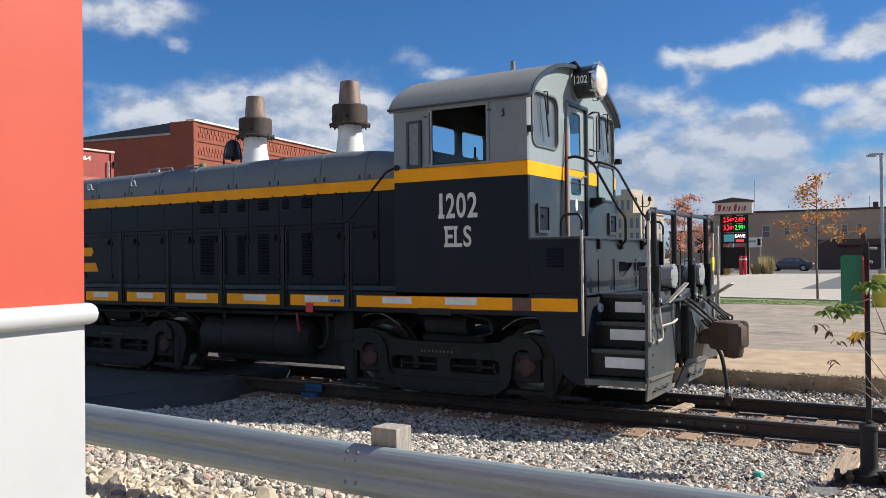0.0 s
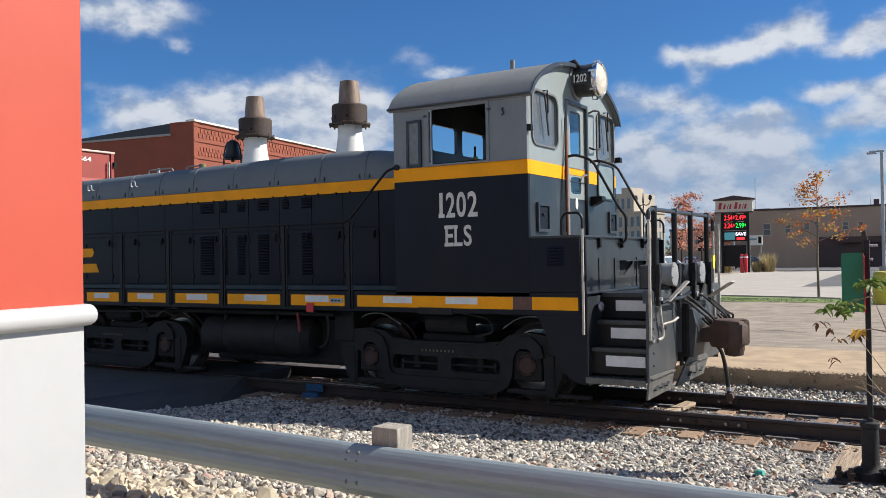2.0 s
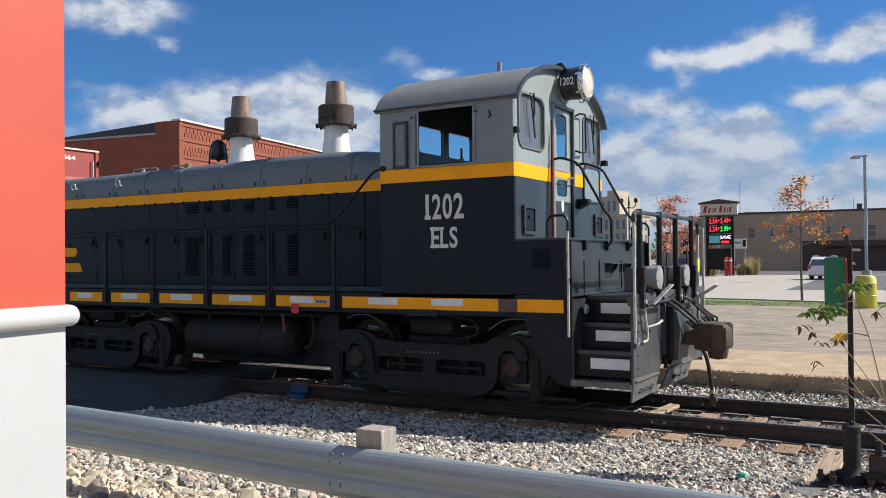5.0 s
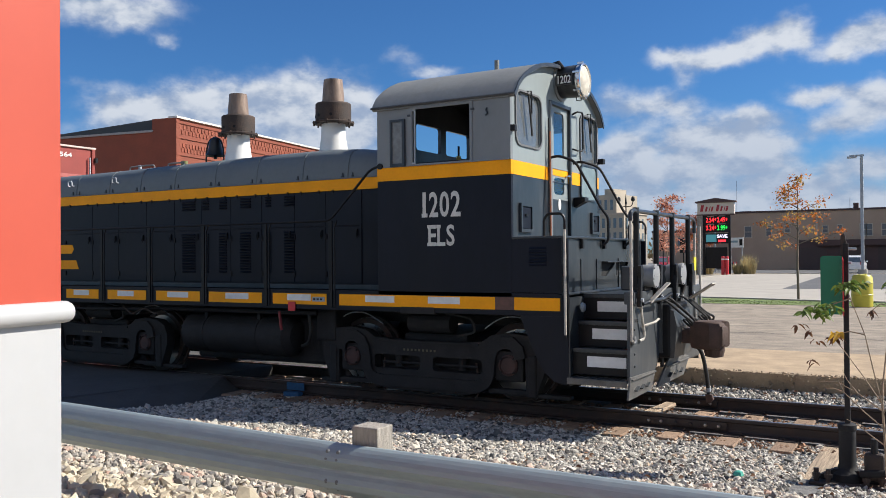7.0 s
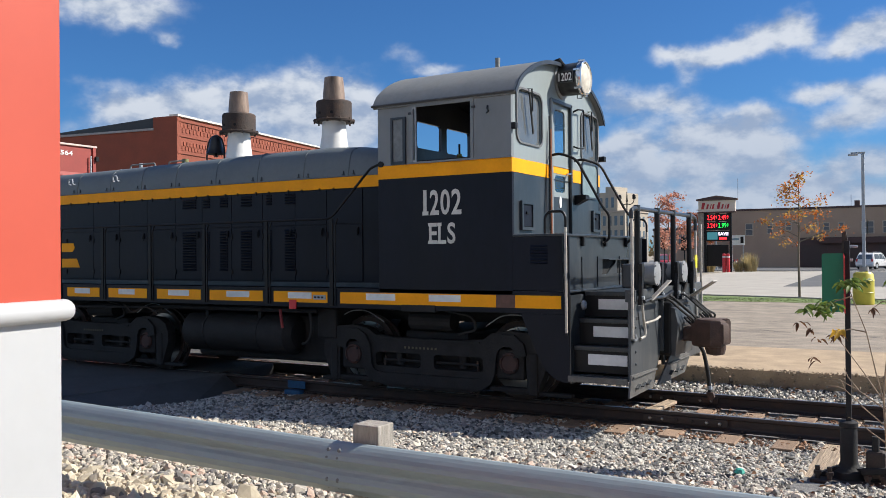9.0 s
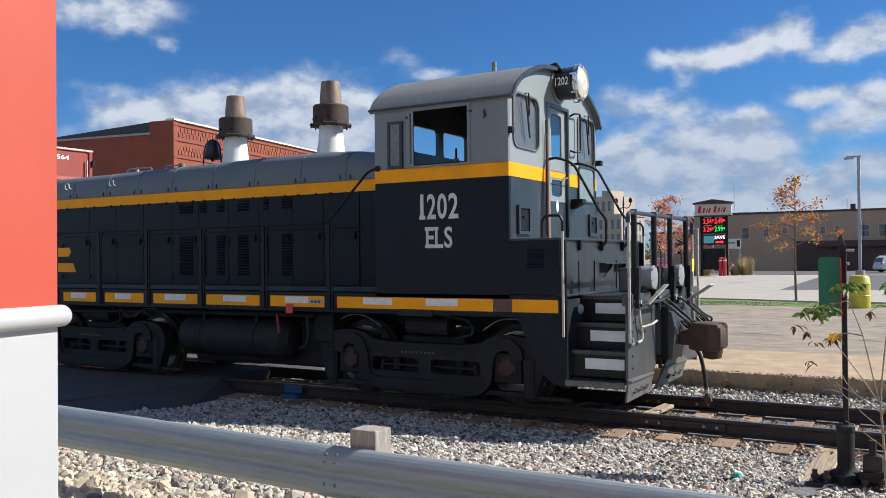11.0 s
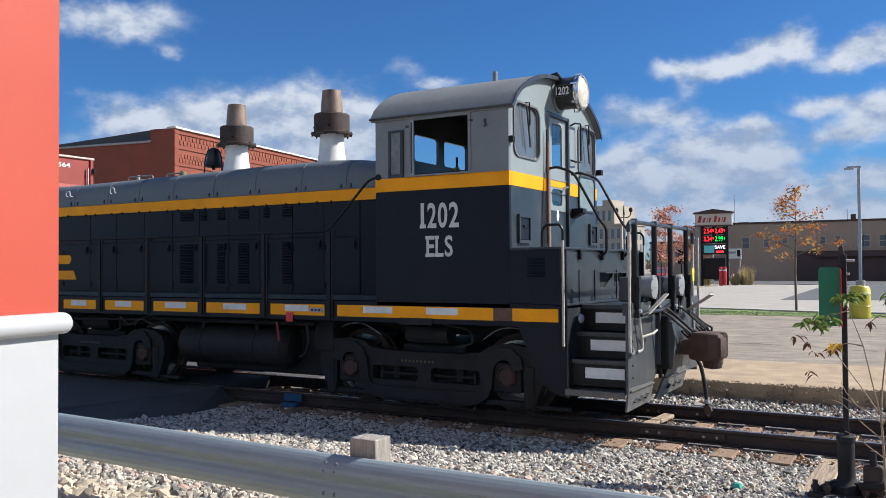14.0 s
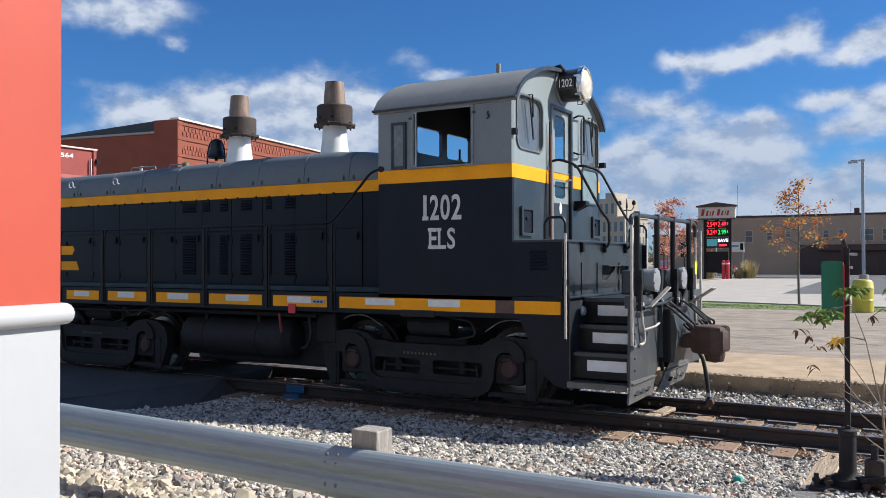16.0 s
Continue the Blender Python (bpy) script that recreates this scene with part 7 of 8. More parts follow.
def build_tree(at, h, spread, leaf_mats, density, label, first=0.35, size=0.09, seed=1, lean=0.0):
    rng = random.Random(seed)
    t = thing("tree", at, label, "tree")
    pts = [(0, 0, 0), (rng.uniform(-0.05, 0.05), 0, h * 0.3), (lean + rng.uniform(-0.1, 0.1), 0, h * 0.65), (lean, 0, h)]
    part("trunk", tube(pts, [0.011 * h, 0.009 * h, 0.006 * h, 0.002 * h], 8), BARK, t)
    clumps = []
    limb = bmesh.new()
    for k in range(16):
        f = first + (0.97 - first) * k / 15
        a = rng.uniform(0, 2 * math.pi)
        ln = spread * (1.05 - 0.75 * (f - first) / (1 - first)) * rng.uniform(0.6, 1.1)
        base = Vector((lean * f, 0, h * f))
        tip = base + Vector((math.cos(a) * ln, math.sin(a) * ln, ln * rng.uniform(0.05, 0.5)))
        mid = base.lerp(tip, 0.5) + Vector((0, 0, 0.08 * ln))
        tube([base, mid, tip], [0.005 * h, 0.003 * h, 0.001 * h], 5, limb)
        for q in range(4):
            c = base.lerp(tip, rng.uniform(0.35, 1.05)) + Vector((rng.uniform(-1, 1), rng.uniform(-1, 1), rng.uniform(-0.6, 0.6))) * 0.14 * spread
            clumps.append((c, 0.2 * spread * rng.uniform(0.6, 1.2)))
            tube([base.lerp(tip, 0.6), c], [0.0015 * h, 0.0007 * h], 4, limb)
    part("branching", limb, BARK, t)
    for i, m in enumerate(leaf_mats):
        mine = clumps[i::len(leaf_mats)]
        spots = np.concatenate([np.array(c)[None] + np.random.normal(0, r * 0.5, (density, 3)) * (1, 1, 0.6) for c, r in mine])
        crown_leaves("crown", spots, size, m, t)
    return t


def build_bush(at, r, h, seed):
    t = thing("bush", at, "dry yellow-green ornamental grass clump beside the sign", "bush", "grass clumps by the sign")
    rng = np.random.RandomState(seed)
    bm = bmesh.new()
    for k in range(260):
        a, rr = rng.uniform(0, 2 * math.pi), r * math.sqrt(rng.uniform(0, 1)) * 0.6
        b = Vector((math.cos(a) * rr, math.sin(a) * rr, 0))
        tip = b * rng.uniform(1.2, 1.9) + Vector((rng.normal(0, 0.1), rng.normal(0, 0.1), h * rng.uniform(0.6, 1.05)))
        side = Vector((math.cos(a + 1.5), math.sin(a + 1.5), 0)) * 0.03
        bm.faces.new([bm.verts.new(p) for p in (b - side, b + side, b.lerp(tip, 0.6) + side * 0.8, tip, b.lerp(tip, 0.6) - side * 0.8)])
    part("tuft", bm, STRAW, t)


STRAW = island_material("straw_grass", (0.24, 0.19, 0.09), (0.5, 0.41, 0.22), 0.8, 0.0, thin=0.4)
LEAF_RUST = island_material("rust_orange_leaf", (0.36, 0.1, 0.03), (0.6, 0.22, 0.05), 0.7, 0.0, thin=0.5)
LEAF_GOLD = island_material("golden_leaf", (0.4, 0.22, 0.05), (0.6, 0.38, 0.1), 0.7, 0.0, thin=0.5)
LEAF_RED = island_material("dull_red_leaf", (0.42, 0.16, 0.11), (0.66, 0.36, 0.26), 0.7, 0.0, thin=0.5)


def build_lot_furniture():
    lp = thing("lamp_post", (-0.5, 54.2, 0.1), "tall grey steel parking lot lamp post", "lamp post")
    part("pole", box(-0.1, 0.1, -0.1, 0.1, 0.0, 8.5, 0.02), STEEL, lp)
    part("base", cyl((0, 0, 0), (0, 0, 0.75), 0.3), CONCRETE, lp)
    part("arm", box(-0.75, 0.15, -0.06, 0.06, 8.5, 8.62, 0.01), STEEL, lp)
    part("lamp_head", box(-0.9, -0.3, -0.2, 0.2, 8.4, 8.52, 0.02), STEEL, lp)
    for dx, h in ((0.0, 1.75), (0.36, 1.75)):
        bo = thing("bollard", (-13.3 + dx, 70.0, 0.05), "red protective bollard sleeve beside the forecourt", "bollard", "red bollards")
        part("sleeve", lathe([(0.16, 0.0), (0.16, h - 0.1), (0.12, h), (0.02, h + 0.03)], (0, 0, 0), "z", 16), RED_PAINT, bo, "", True)
        part("band", lathe([(0.163, h - 0.35), (0.165, h - 0.35), (0.165, h - 0.22), (0.163, h - 0.22)], (0, 0, 0), "z", 16), WHITE_PAINT, bo)
    ba = thing("barrel", (2.02, 21.6, 0.08), "ribbed yellow plastic barrel at the edge of the lot", "barrel")
    part("drum", lathe([(0.02, 0.0), (0.33, 0.01), (0.34, 0.05), (0.34, 0.4), (0.355, 0.42), (0.34, 0.44), (0.34, 0.8), (0.355, 0.82), (0.34, 0.84), (0.32, 1.03), (0.26, 1.1), (0.02, 1.12)], (0, 0, 0), "z", 28),
         material("faded_yellow_plastic", (0.5, 0.44, 0.05), 0.45, var=0.1, scale=4), ba, "", True)
    part("bung", cyl((0.1, 0, 1.1), (0.1, 0, 1.14), 0.04), bpy.data.materials["faded_yellow_plastic"], ba)
    # traffic lights on the side street
    for x, y, z in ((-18.27, 75.0, 2.1), (-20.6, 76.0, 2.3)):
        tl = thing("traffic_light", (x, y, 0.05), "dark traffic signal on a pole showing green", "traffic light", "traffic signals")
        part("pole", cyl((0, 0.15, 0), (0, 0.15, 3.6), 0.06), BLACK, tl)
        part("housing", box(-0.28, 0.28, -0.15, 0.12, z, z + 1.4, 0.03), BLACK, tl)
        for k, m in enumerate((glow("green_signal", (0.05, 1.0, 0.45), 2.0) if x > -19 else bpy.data.materials["green_signal"], FLAT_BLACK, FLAT_BLACK)):
            part("lamp", cyl((0, -0.15, z + 0.3 + 0.42 * k), (0, -0.18, z + 0.3 + 0.42 * k), 0.15, seg=14), m, tl)
            part("visor", lathe([(0.165, -0.36), (0.175, -0.36), (0.175, -0.15), (0.165, -0.15)], (0, 0, z + 0.3 + 0.42 * k), "y", 14), BLACK, tl)
    ol = thing("street_lamp", (-19.1, 60.0, 0.05), "ornate black street lamp with curled arms", "street lamp")
    part("post", lathe([(0.16, 0), (0.1, 0.8), (0.06, 1.2), (0.05, 6.2), (0.09, 6.3), (0.02, 7.1)], (0, 0, 0), "z", 12), BLACK, ol)
    for s in (-1, 1):
        part("arm", tube([(0, 0, 6.1), (s * 0.35, 0, 6.0), (s * 0.6, 0, 6.25), (s * 0.62, 0, 6.5)], 0.04, 6, bend=0.15), BLACK, ol)
        part("lamp_globe", lathe([(0.05, 6.45), (0.16, 6.55), (0.14, 6.8), (0.03, 6.9)], (s * 0.62, 0, 0), "z", 12), BLACK, ol)
    sl = thing("street_lamp", (-17.2, 84.0, 0.05), "slim grey street lamp with one short arm", "street lamp")
    part("post", cyl((0, 0, 0), (0, 0, 7.2), 0.09, 0.06), STEEL, sl)
    part("arm", tube([(0, 0, 7.1), (1.2, 0, 7.25), (1.9, 0, 7.25)], 0.05, 6), STEEL, sl)


def build_hotel():
    b = thing("stone_building", (-50.5, 150.0, 0.0), "distant pale limestone building with tall narrow windows", "building", rz=-12)
    part("wall", box(-6.0, 1.0, 0.0, 9.0, 0.0, 10.2), LIMESTONE, b)
    part("tower", box(-6.0, -1.2, 1.0, 9.0, 10.2, 14.0), LIMESTONE, b)
    part("penthouse", box(-4.5, -2.5, 2.0, 7.0, 14.0, 15.2), LIMESTONE, b)
    for y in (1.2, 2.7, 4.2, 5.7, 7.2):
        for z in (1.5, 4.4, 7.2):
            part("window", box(0.98, 1.03, y - 0.32, y + 0.32, z, z + 2.0), WIN_DARK, b)
    part("cornice", box(-6.2, 1.2, -0.2, 9.2, 10.0, 10.3), TRIM, b)
    for x in (-4.9, -3.6, -2.3, -1.0, 0.3):
        for z in (1.5, 4.6, 7.4):
            w = part("window", box(x - 0.32, x + 0.32, -0.03, 0.02, z, z + 1.9), WIN_DARK, b)
            part("sill", box(x - 0.4, x + 0.4, -0.1, 0.0, z - 0.12, z), TRIM, w)
    for x in (-4.9, -3.6, -2.3):
        part("window", box(x - 0.3, x + 0.3, 0.96, 1.02, 11.0, 13.0), WIN_DARK, b)
    f = thing("far_shops", (-30.0, 150.0, 0.0), "far low grey and brown shopfronts along the street", "building")
    part("wall", box(-14.0, 6.0, 0.0, 10.0, 0.0, 6.2), BROWN_WALL, f)
    part("cornice", box(-14.1, 6.1, -0.2, 10.0, 6.2, 6.6), DARK_BROWN, f)
    for k in range(-2, 6):
        w = part("window", box(-7.0 + 2.2 * k, -5.8 + 2.2 * k, -0.04, 0.0, 3.4, 5.2), WIN_DARK, f)
        part("sill", box(-7.1 + 2.2 * k, -5.7 + 2.2 * k, -0.12, 0.0, 3.25, 3.4), TRIM, w)


build_brick_building()
build_boxcar()
build_brown_building()
build_price_sign()
build_lot_furniture()
build_hotel()
build_tree((-0.5, 25.05, 0.08), 4.85, 1.6, (LEAF_GOLD, LEAF_RUST, LEAF_RUST), 20, "young street tree with sparse golden and rust leaves", 0.42, 0.048, 3)
build_tree((-15.6, 60.0, 0.06), 6.7, 2.7, (LEAF_RED, LEAF_RED), 46, "autumn tree with dull red leaves by the street", 0.25, 0.085, 5)
build_tree((-21.0, 92.0, 0.06), 7.0, 2.4, (LEAF_RED, LEAF_RUST), 36, "autumn tree with red and rust leaves by the street", 0.3, 0.13, 8)
for k, (x, y, r, h) in enumerate(((-12.1, 75.5, 1.0, 1.9), (-16.6, 75.0, 0.9, 1.7), (-15.5, 73.4, 0.8, 1.3), (-13.0, 74.8, 0.6, 1.1), (-17.6, 74.0, 0.7, 1.2))):
    build_bush((x, y, 0.06), r, h, k)


def build_far_woods():
    """A far belt of autumn trees along the horizon."""
    clumps = []
    for k in range(260):
        a = random.uniform(-75, 25)
        d = random.uniform(300, 420)
        h = random.uniform(4, 11)
        clumps.append((4.5 + d * math.sin(radians(a)), -11 + d * math.cos(radians(a)), h))
    spots = np.concatenate([np.random.normal(0, 1, (60, 3)) * (3.0, 3.0, h * 0.3) + (x, y, h * 0.55) for x, y, h in clumps])
    ob = crown_leaves("far_woods", spots, 0.9, island_material("far_autumn_foliage", (0.1, 0.09, 0.05), (0.28, 0.18, 0.09), 0.9, 0.0, thin=0.3), None)
    tagged(ob, "far belt of green and rust coloured trees", "trees", kind="stuff")


build_far_woods()


# ---- vehicles ----
def build_car(name, label, paint, suv=True, group=""):
    c = thing(name, (0, 0, 0), label, "car", group)
    L, W, H = (4.55, 0.88, 1.68) if suv else (4.7, 0.9, 1.45)
    f, r = L / 2, -L / 2
    lower = [(r, 0.42), (r + 0.02, 0.85), (r + 0.08, 1.0), (f - 1.15, 0.98), (f - 0.25, 0.86), (f - 0.04, 0.7), (f, 0.42), (f - 0.15, 0.26), (r + 0.15, 0.28)]
    part("body", prism(lower, "y", -W, W, bevel=0.06), paint, c, "", True)
    if suv:
        cabin = [(r + 0.06, 0.98), (r + 0.3, 1.5), (r + 0.55, 1.63), (0.2, 1.66), (0.65, 1.56), (f - 1.0, 0.97)]
    else:
        cabin = [(r + 0.5, 0.95), (r + 1.15, 1.36), (-0.2, 1.44), (0.45, 1.38), (f - 1.2, 0.95)]
    gh = bmesh.new()
    n = len(cabin)
    inset = [0.0 if z < 1.1 else 0.14 for x, z in cabin]
    lo = [gh.verts.new((x, -W + 0.04 + i, z)) for (x, z), i in zip(cabin, inset)]
    hi = [gh.verts.new((x, W - 0.04 - i, z)) for (x, z), i in zip(cabin, inset)]
    gh.faces.new(lo), gh.faces.new(hi[::-1])
    for i in range(n):
        gh.faces.new((lo[i], lo[(i + 1) % n], hi[(i + 1) % n], hi[i]))
    part("cabin", gh, paint, c, "", True)
    # windows stand a few millimetres proud of the cabin
    zt = 1.52 if suv else 1.32
    xs = ((r + 0.42, -0.55), (-0.47, 0.32), (0.38, 0.95)) if suv else ((r + 1.1, -0.55), (-0.47, 0.3), (0.35, 0.75))
    for s in (-1, 1):
        y0, y1 = s * (W - 0.035), s * (W - 0.155)
        for k, (a, b) in enumerate(xs):
            t0 = 0.2 if k == 0 else 0.02
            t1 = -0.42 if k == 2 else -0.02
            bm = bmesh.new()
            q = [bm.verts.new(p) for p in ((a, y0, 1.02), (b, y0, 1.02), (b + t1, y1 + s * 0.012, zt), (a + t0, y1 + s * 0.012, zt))]
            bm.faces.new(q)
            part("side_window", bm, WIN_DARK, c)
        for wx in (r + 0.9, f - 0.92):
            w = part("wheel", lathe([(0.05, s * (W - 0.2)), (0.33, s * (W - 0.2)), (0.34, s * (W - 0.1)), (0.33, s * (W + 0.01)), (0.23, s * (W + 0.02)), (0.22, s * (W - 0.03)), (0.05, s * (W - 0.02))], (wx, 0, 0.34), "y", 24), RUBBER, c, "", True)
            part("rim", lathe([(0.03, s * (W + 0.015)), (0.21, s * (W + 0.005)), (0.22, s * (W - 0.04)), (0.03, s * (W - 0.04))], (wx, 0, 0.34), "y", 20), STEEL, w)
            part("arch", lathe([(0.36, s * (W - 0.03)), (0.4, s * (W - 0.03)), (0.4, s * (W + 0.004)), (0.36, s * (W + 0.004))], (wx, 0, 0.36), "y", 20), RUBBER, c)
        part("mirror", box(0.75, 0.9, min(s * W, s * (W + 0.17)), max(s * W, s * (W + 0.17)), 1.0, 1.14, 0.03), paint, c)
        part("tail_light", box(r - 0.01, r + 0.12, s * (W - 0.14) - 0.08, s * (W - 0.14) + 0.08, 0.78, 1.05, 0.02), RED_PAINT, c)
        part("headlight", box(f - 0.34, f - 0.1, s * (W - 0.16) - 0.1, s * (W - 0.16) + 0.1, 0.68, 0.82, 0.03), CREAM_LAMP, c)
        if suv:
            part("roof_bar", tube([(r + 0.55, s * 0.62, 1.66), (r + 0.65, s * 0.62, 1.72), (0.1, s * 0.62, 1.73), (0.25, s * 0.62, 1.67)], 0.025, 6), STEEL, c)
    bm = bmesh.new()
    (xa, za), (xb, zb) = cabin[0], cabin[1]
    q = [(xa - 0.01, -W + 0.16, za + 0.06), (xa - 0.01, W - 0.16, za + 0.06), (xb - 0.03, W - 0.28, zb - 0.03), (xb - 0.03, -W + 0.28, zb - 0.03)]
    bm.faces.new([bm.verts.new(p) for p in q])
    part("rear_window", bm, WIN_DARK, c)
    bm = bmesh.new()
    (xa, za), (xb, zb) = cabin[-1], cabin[-2]
    q = [(xa - 0.02, -W + 0.14, za + 0.05), (xa - 0.02, W - 0.14, za + 0.05), (xb + 0.03, W - 0.26, zb - 0.02), (xb + 0.03, -W + 0.26, zb - 0.02)]
    bm.faces.new([bm.verts.new(p) for p in q])
    part("windscreen", bm, WIN_DARK, c)
    part("bumper", box(r - 0.05, r + 0.1, -W + 0.05, W - 0.05, 0.36, 0.6, 0.04), paint, c)
    part("plate_bar", box(r - 0.02, r - 0.01, -0.22, 0.22, 0.72, 0.83), WHITE_PAINT, c)
    part("sill_trim", box(r + 0.5, f - 0.5, -W - 0.005, W + 0.005, 0.26, 0.34), RUBBER, c)
    return c


WHITE_CAR = material("white_car_paint", (0.72, 0.72, 0.72), 0.3, var=0.03, coat=0.5)
DARK_CAR = material("dark_blue_grey_car_paint", (0.03, 0.04, 0.06), 0.3, var=0.05, coat=0.5)
RED_CAR = material("red_car_paint", (0.4, 0.03, 0.04), 0.3, var=0.05, coat=0.5)
suv = build_car("suv", "white sport utility car driving across the forecourt", WHITE_CAR)
sedan = build_car("sedan", "dark blue-grey sedan driving along the street", DARK_CAR, False)
white_sedan = build_car("sedan", "white sedan waiting on the side street", WHITE_CAR, False)
red_car = build_car("hatchback", "red hatchback on the side street", RED_CAR)


# ---- loose stone, grass and the joined rest ----
STONE_TAN = island_material("tan_concrete_crumb", (0.2, 0.15, 0.1), (0.44, 0.34, 0.23), 0.9, 0.3)

def build_loose():
    def on_crossing(x, y):
        return (x < -4.9 - 0.1 * (y + 1)) & (y < 2.8)

    def by_rail(x, y):
        return (np.abs(np.abs(y) - 0.7525) < 0.1) | on_crossing(x, y)

    a = scatter(62000, -7.0, 6.2, -4.0, -0.86, 0.041, 0.012, by_rail)
    b = scatter(11000, -4.5, 8.0, -0.62, 0.62, 0.038, 0.0, by_rail)
    c = scatter(12000, -6.0, 9.0, 0.86, 2.74, 0.047, 0.025, by_rail)
    spots = np.concatenate([a, b, c])
    # ties keep their tops clear
    tie = np.abs(((spots[:, 0] - 1.2 + 0.306) % 0.612) - 0.306) < 0.115
    keep = ~(tie & (np.abs(spots[:, 1]) < 1.34) & (np.random.uniform(size=len(spots)) < 0.82))
    spots[:, 2] -= np.where(np.abs(spots[:, 1]) < 1.6, 0.008, 0.0)
    long_tie = (np.abs(spots[:, 0] - 3.525) < 0.125) & (spots[:, 1] > -3.5) & (spots[:, 1] < -1.0)
    spots = spots[keep & ~long_tie]
    stones("ballast_stones", len(spots), spots, STONE_GREY, "loose angular grey ballast stones around the track", "ballast", True)
    e = scatter(17000, -5.0, 4.0, -8.6, -6.5, 0.06, 0.012, lambda x, y: (x < -5.0))
    e[:, 3] *= np.exp(np.random.normal(0, 0.25, len(e)))
    stones("riprap_stones", len(e), e, STONE_CREAM, "cream limestone rubble below the crash barrier", "rubble", True)
    f = scatter(18000, -5.5, 5.5, -6.6, -3.7, 0.052, 0.015, lambda x, y: (x < -5.0))
    stones("barrier_gravel", len(f), f, STONE_MIXED, "mixed cream, grey and pinkish gravel behind the crash barrier", "gravel", True)
    g = scatter(7000, -8.0, 6.5, -8.6, -3.9, 0.045, 0.02, lambda x, y: (x < -5.0))
    stones("small_rubble", len(g), g, STONE_CREAM, "small cream limestone chips between larger rubble", "rubble", True)
    x, y = np.random.uniform(-5, 9, 2600), np.random.normal(2.8, 0.05, 2600)
    s = 0.028 * np.exp(np.random.normal(0, 0.4, 2600))
    z = np.where(y > 2.78, 0.085, np.random.uniform(-0.2, 0.085, 2600))
    stones("edge_rubble", 2600, np.stack([x, y, z, s], 1), STONE_TAN, "crumbled tan concrete bits along the platform edge", "rubble")
    h = np.concatenate([scatter(3500, -4.5, 7.0, -1.25, -0.84, 0.03, 0.022, by_rail), scatter(3500, -1.0, 7.0, -0.64, 0.64, 0.03, 0.015, by_rail)])
    stones("rusty_chips", len(h), h, island_material("rust_stained_stone", (0.09, 0.05, 0.03), (0.34, 0.19, 0.11), 0.9, 0.3), "rust-stained stone chips and debris along the rails", "ballast")
    # mown grass as short blades
    n = 2500
    x, y = np.random.uniform(-12, 8, n), np.random.uniform(21.9, 24.5, n)
    keep = y > 22.0 + np.sin(x * 1.7) * 0.15
    x, y = x[keep], y[keep]
    n = len(x)
    h, t = np.random.uniform(0.01, 0.035, n), np.random.uniform(0, 6.28, n)
    w = 0.03
    co = np.stack([np.stack([x - w * np.cos(t), y - w * np.sin(t), np.full(n, 0.09)], 1), np.stack([x + w * np.cos(t), y + w * np.sin(t), np.full(n, 0.09)], 1),
                   np.stack([x + 0.02 * np.sin(t), y + 0.02, 0.09 + h], 1)], 1)
    me = bpy.data.meshes.new("verge_grass")
    me.from_pydata(co.reshape(-1, 3).tolist(), [], np.arange(3 * n).reshape(-1, 3).tolist())
    me.materials.append(GRASS)
    tagged(new("verge_grass", me), "short green grass blades with bare edges", "grass", kind="stuff")
    # fallen leaves on the ballast
    bm = bmesh.new()
    for k in range(260):
        lx, ly = random.uniform(0.5, 6), random.choice((random.uniform(-4.2, -1), random.uniform(-0.6, 0.6), random.uniform(0.9, 2.7)))
        a = random.uniform(0, 6.28)
        leaf(bm, (lx, ly, ground_z(ly) + 0.06), (math.cos(a), math.sin(a), 0.1), 0.06, 0.035, 0.3)
    tagged(part("fallen_leaves", bm, LEAF_DRY), "scattered dry brown leaves on the ballast", "leaves", kind="stuff")
    # cracks and tyre marks of the old lot
    for k, (x0, y0, x1, y1) in enumerate(((-12, 12.3, 12, 12.9), (-10, 16.2, 14, 15.4), (-6, 9.2, 9, 9.6), (-14, 19.0, 12, 18.6))):
        pts = [(x0 + (x1 - x0) * i / 40, y0 + (y1 - y0) * i / 40 + 0.5 * math.sin(i * 0.33 + k) + random.uniform(-0.2, 0.2)) for i in range(41)]
        bm = bmesh.new()
        for p, q in zip(pts, pts[1:]):
            wd = 0.022 + 0.014 * math.sin(p[0] * 3)
            bm.faces.new([bm.verts.new(v) for v in ((p[0], p[1] - wd, 0.084), (q[0], q[1] - wd, 0.084), (q[0], q[1] + wd, 0.084), (p[0], p[1] + wd, 0.084))])
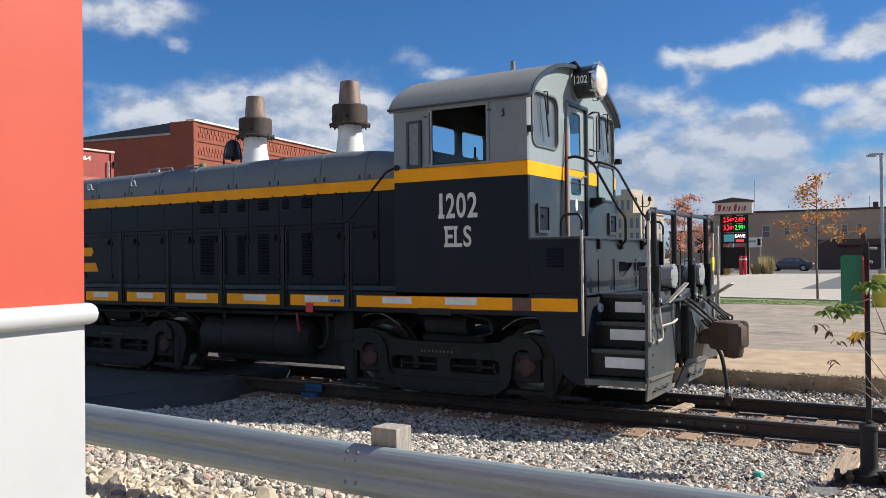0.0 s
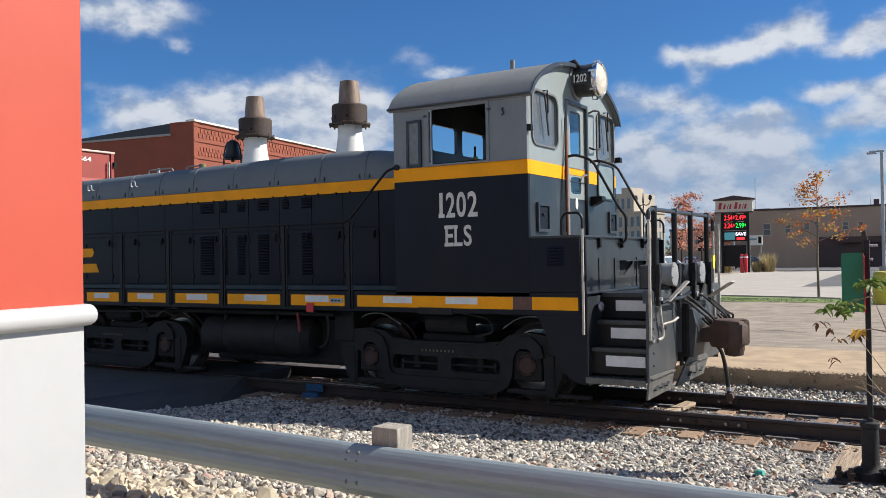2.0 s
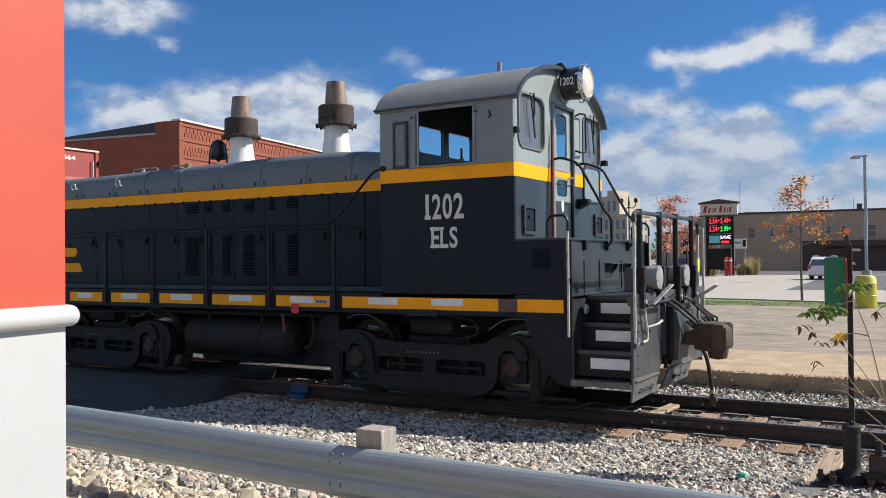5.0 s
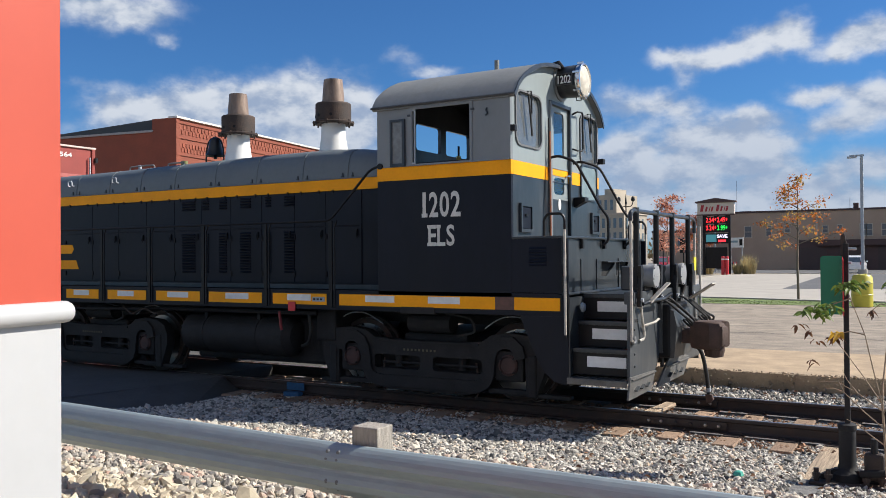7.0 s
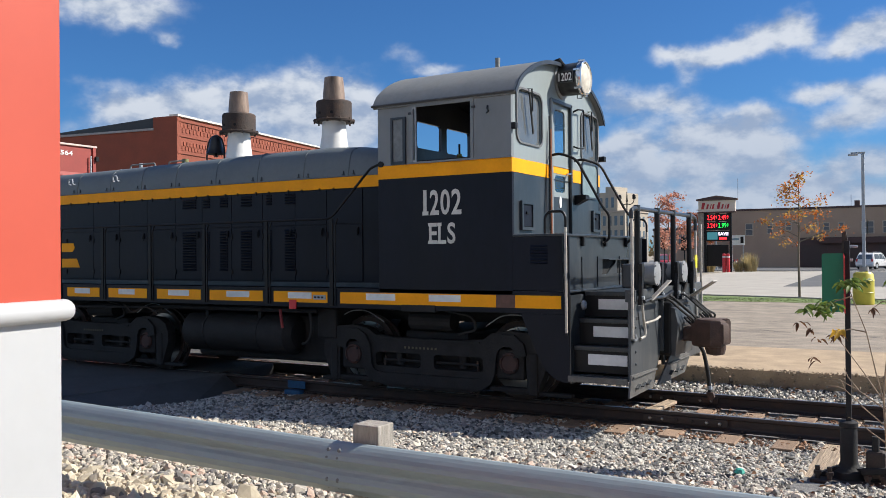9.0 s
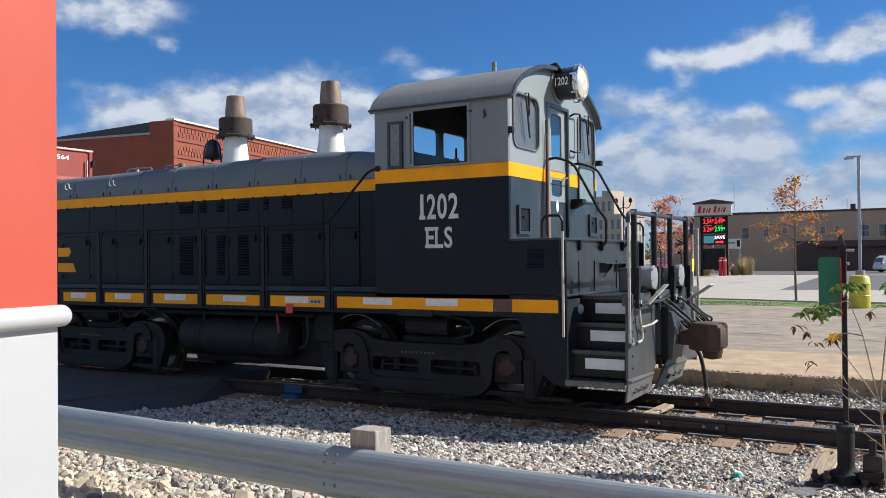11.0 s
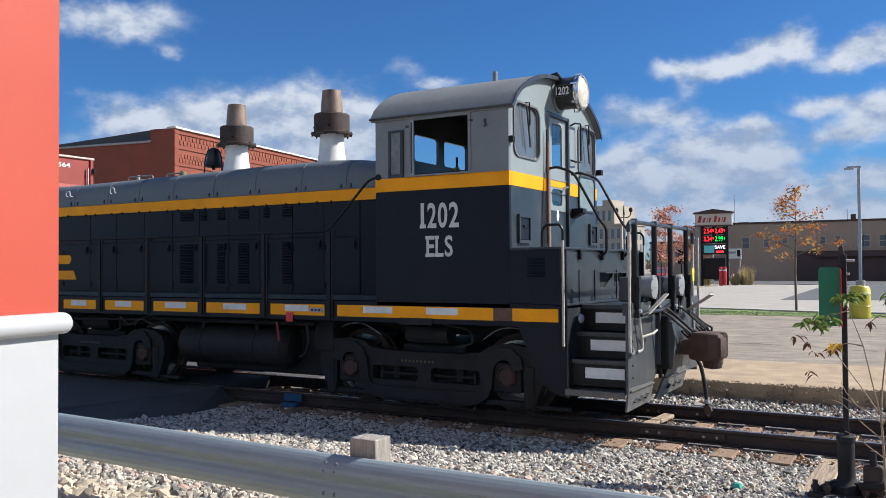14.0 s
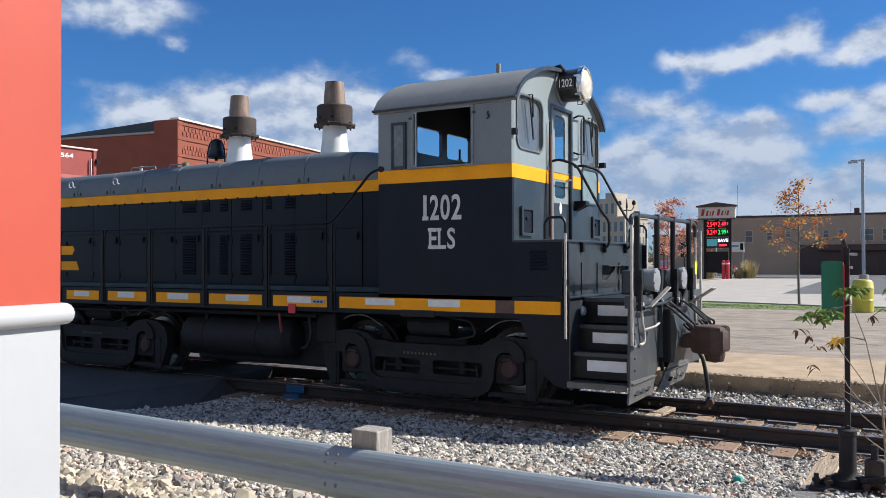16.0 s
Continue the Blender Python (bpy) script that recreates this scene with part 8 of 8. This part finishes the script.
        tagged(part("tar_seam", bm, ASPHALT), "dark tarred crack across the old lot", "tar seam", "tar seams", kind="structure")
    # darker sheet over part of the concrete, in the street's colour
    sheet("dark_patch", [(-2.9, 36.2), (1.2, 37.5), (30, 37.5), (30, 75.4), (-4.9, 75.0), (-4.1, 59.5)], 0.12, STREET, "darker sheet laid over part of the forecourt", "pavement")


build_loose()


# ---- what moves ----
def motions():
    z = 0.12
    walk(clouds, [(t, pose(*CLOUD_CENTRE, 0, 0, a)) for t, a in ((0, 0.36), (16, -0.41))])
    walk(suv, [(t, pose(x, y, z, 0, 0, a)) for t, x, y, a in (
        (0, -40, 62, -25), (1.2, -24, 54, -25), (1.8, -16.2, 49.3, -25), (2.2, -11.8, 46.6, -14), (2.5, -9.6, 45.4, 6), (2.9, -7.6, 46.0, 25), (3.3, -6.25, 47.0, 45), (3.7, -5.05, 48.4, 61),
        (4.1, -4.0, 50.0, 73), (5.2, -3.5, 61.5, 86), (6.3, -3.6, 76.0, 88), (7.0, -3.2, 80.0, 90), (8.2, -2.6, 84.0, 88), (9.0, -2.2, 86.5, 74), (9.2, -2.1, 86.8, 68), (10.2, -1.0, 88.0, 45),
        (11.3, 0.9, 88.6, 30), (12.5, 2.5, 89.0, 20), (14, 5.5, 89.3, 8), (16, 10.0, 89.5, 2))])
    walk(sedan, [(t, pose(x, y, 0.1, 0, 0, 180)) for t, x, y in ((0, -12.2, 88.5), (0.5, -13.7, 88.5), (1.0, -15.0, 88.5), (1.6, -16.3, 88.5), (2.4, -17.6, 88.5), (4, -18.4, 88.5), (16, -18.4, 88.5))])
    walk(white_sedan, [(t, pose(x, y, 0.1, 0, 0, a)) for t, x, y, a in ((0, -27.4, 104, 100), (2.0, -27.4, 104, 100), (4.2, -29, 112, 100), (6.3, -36, 150, 100), (16, -60, 290, 100))])
    walk(red_car, [(t, pose(x, y, 0.1, 0, 0, -80)) for t, x, y in ((0, -42, 190), (4.2, -33, 135), (6.3, -26.3, 96), (9.2, -26.2, 95.5), (16, -26.1, 95))])


motions()
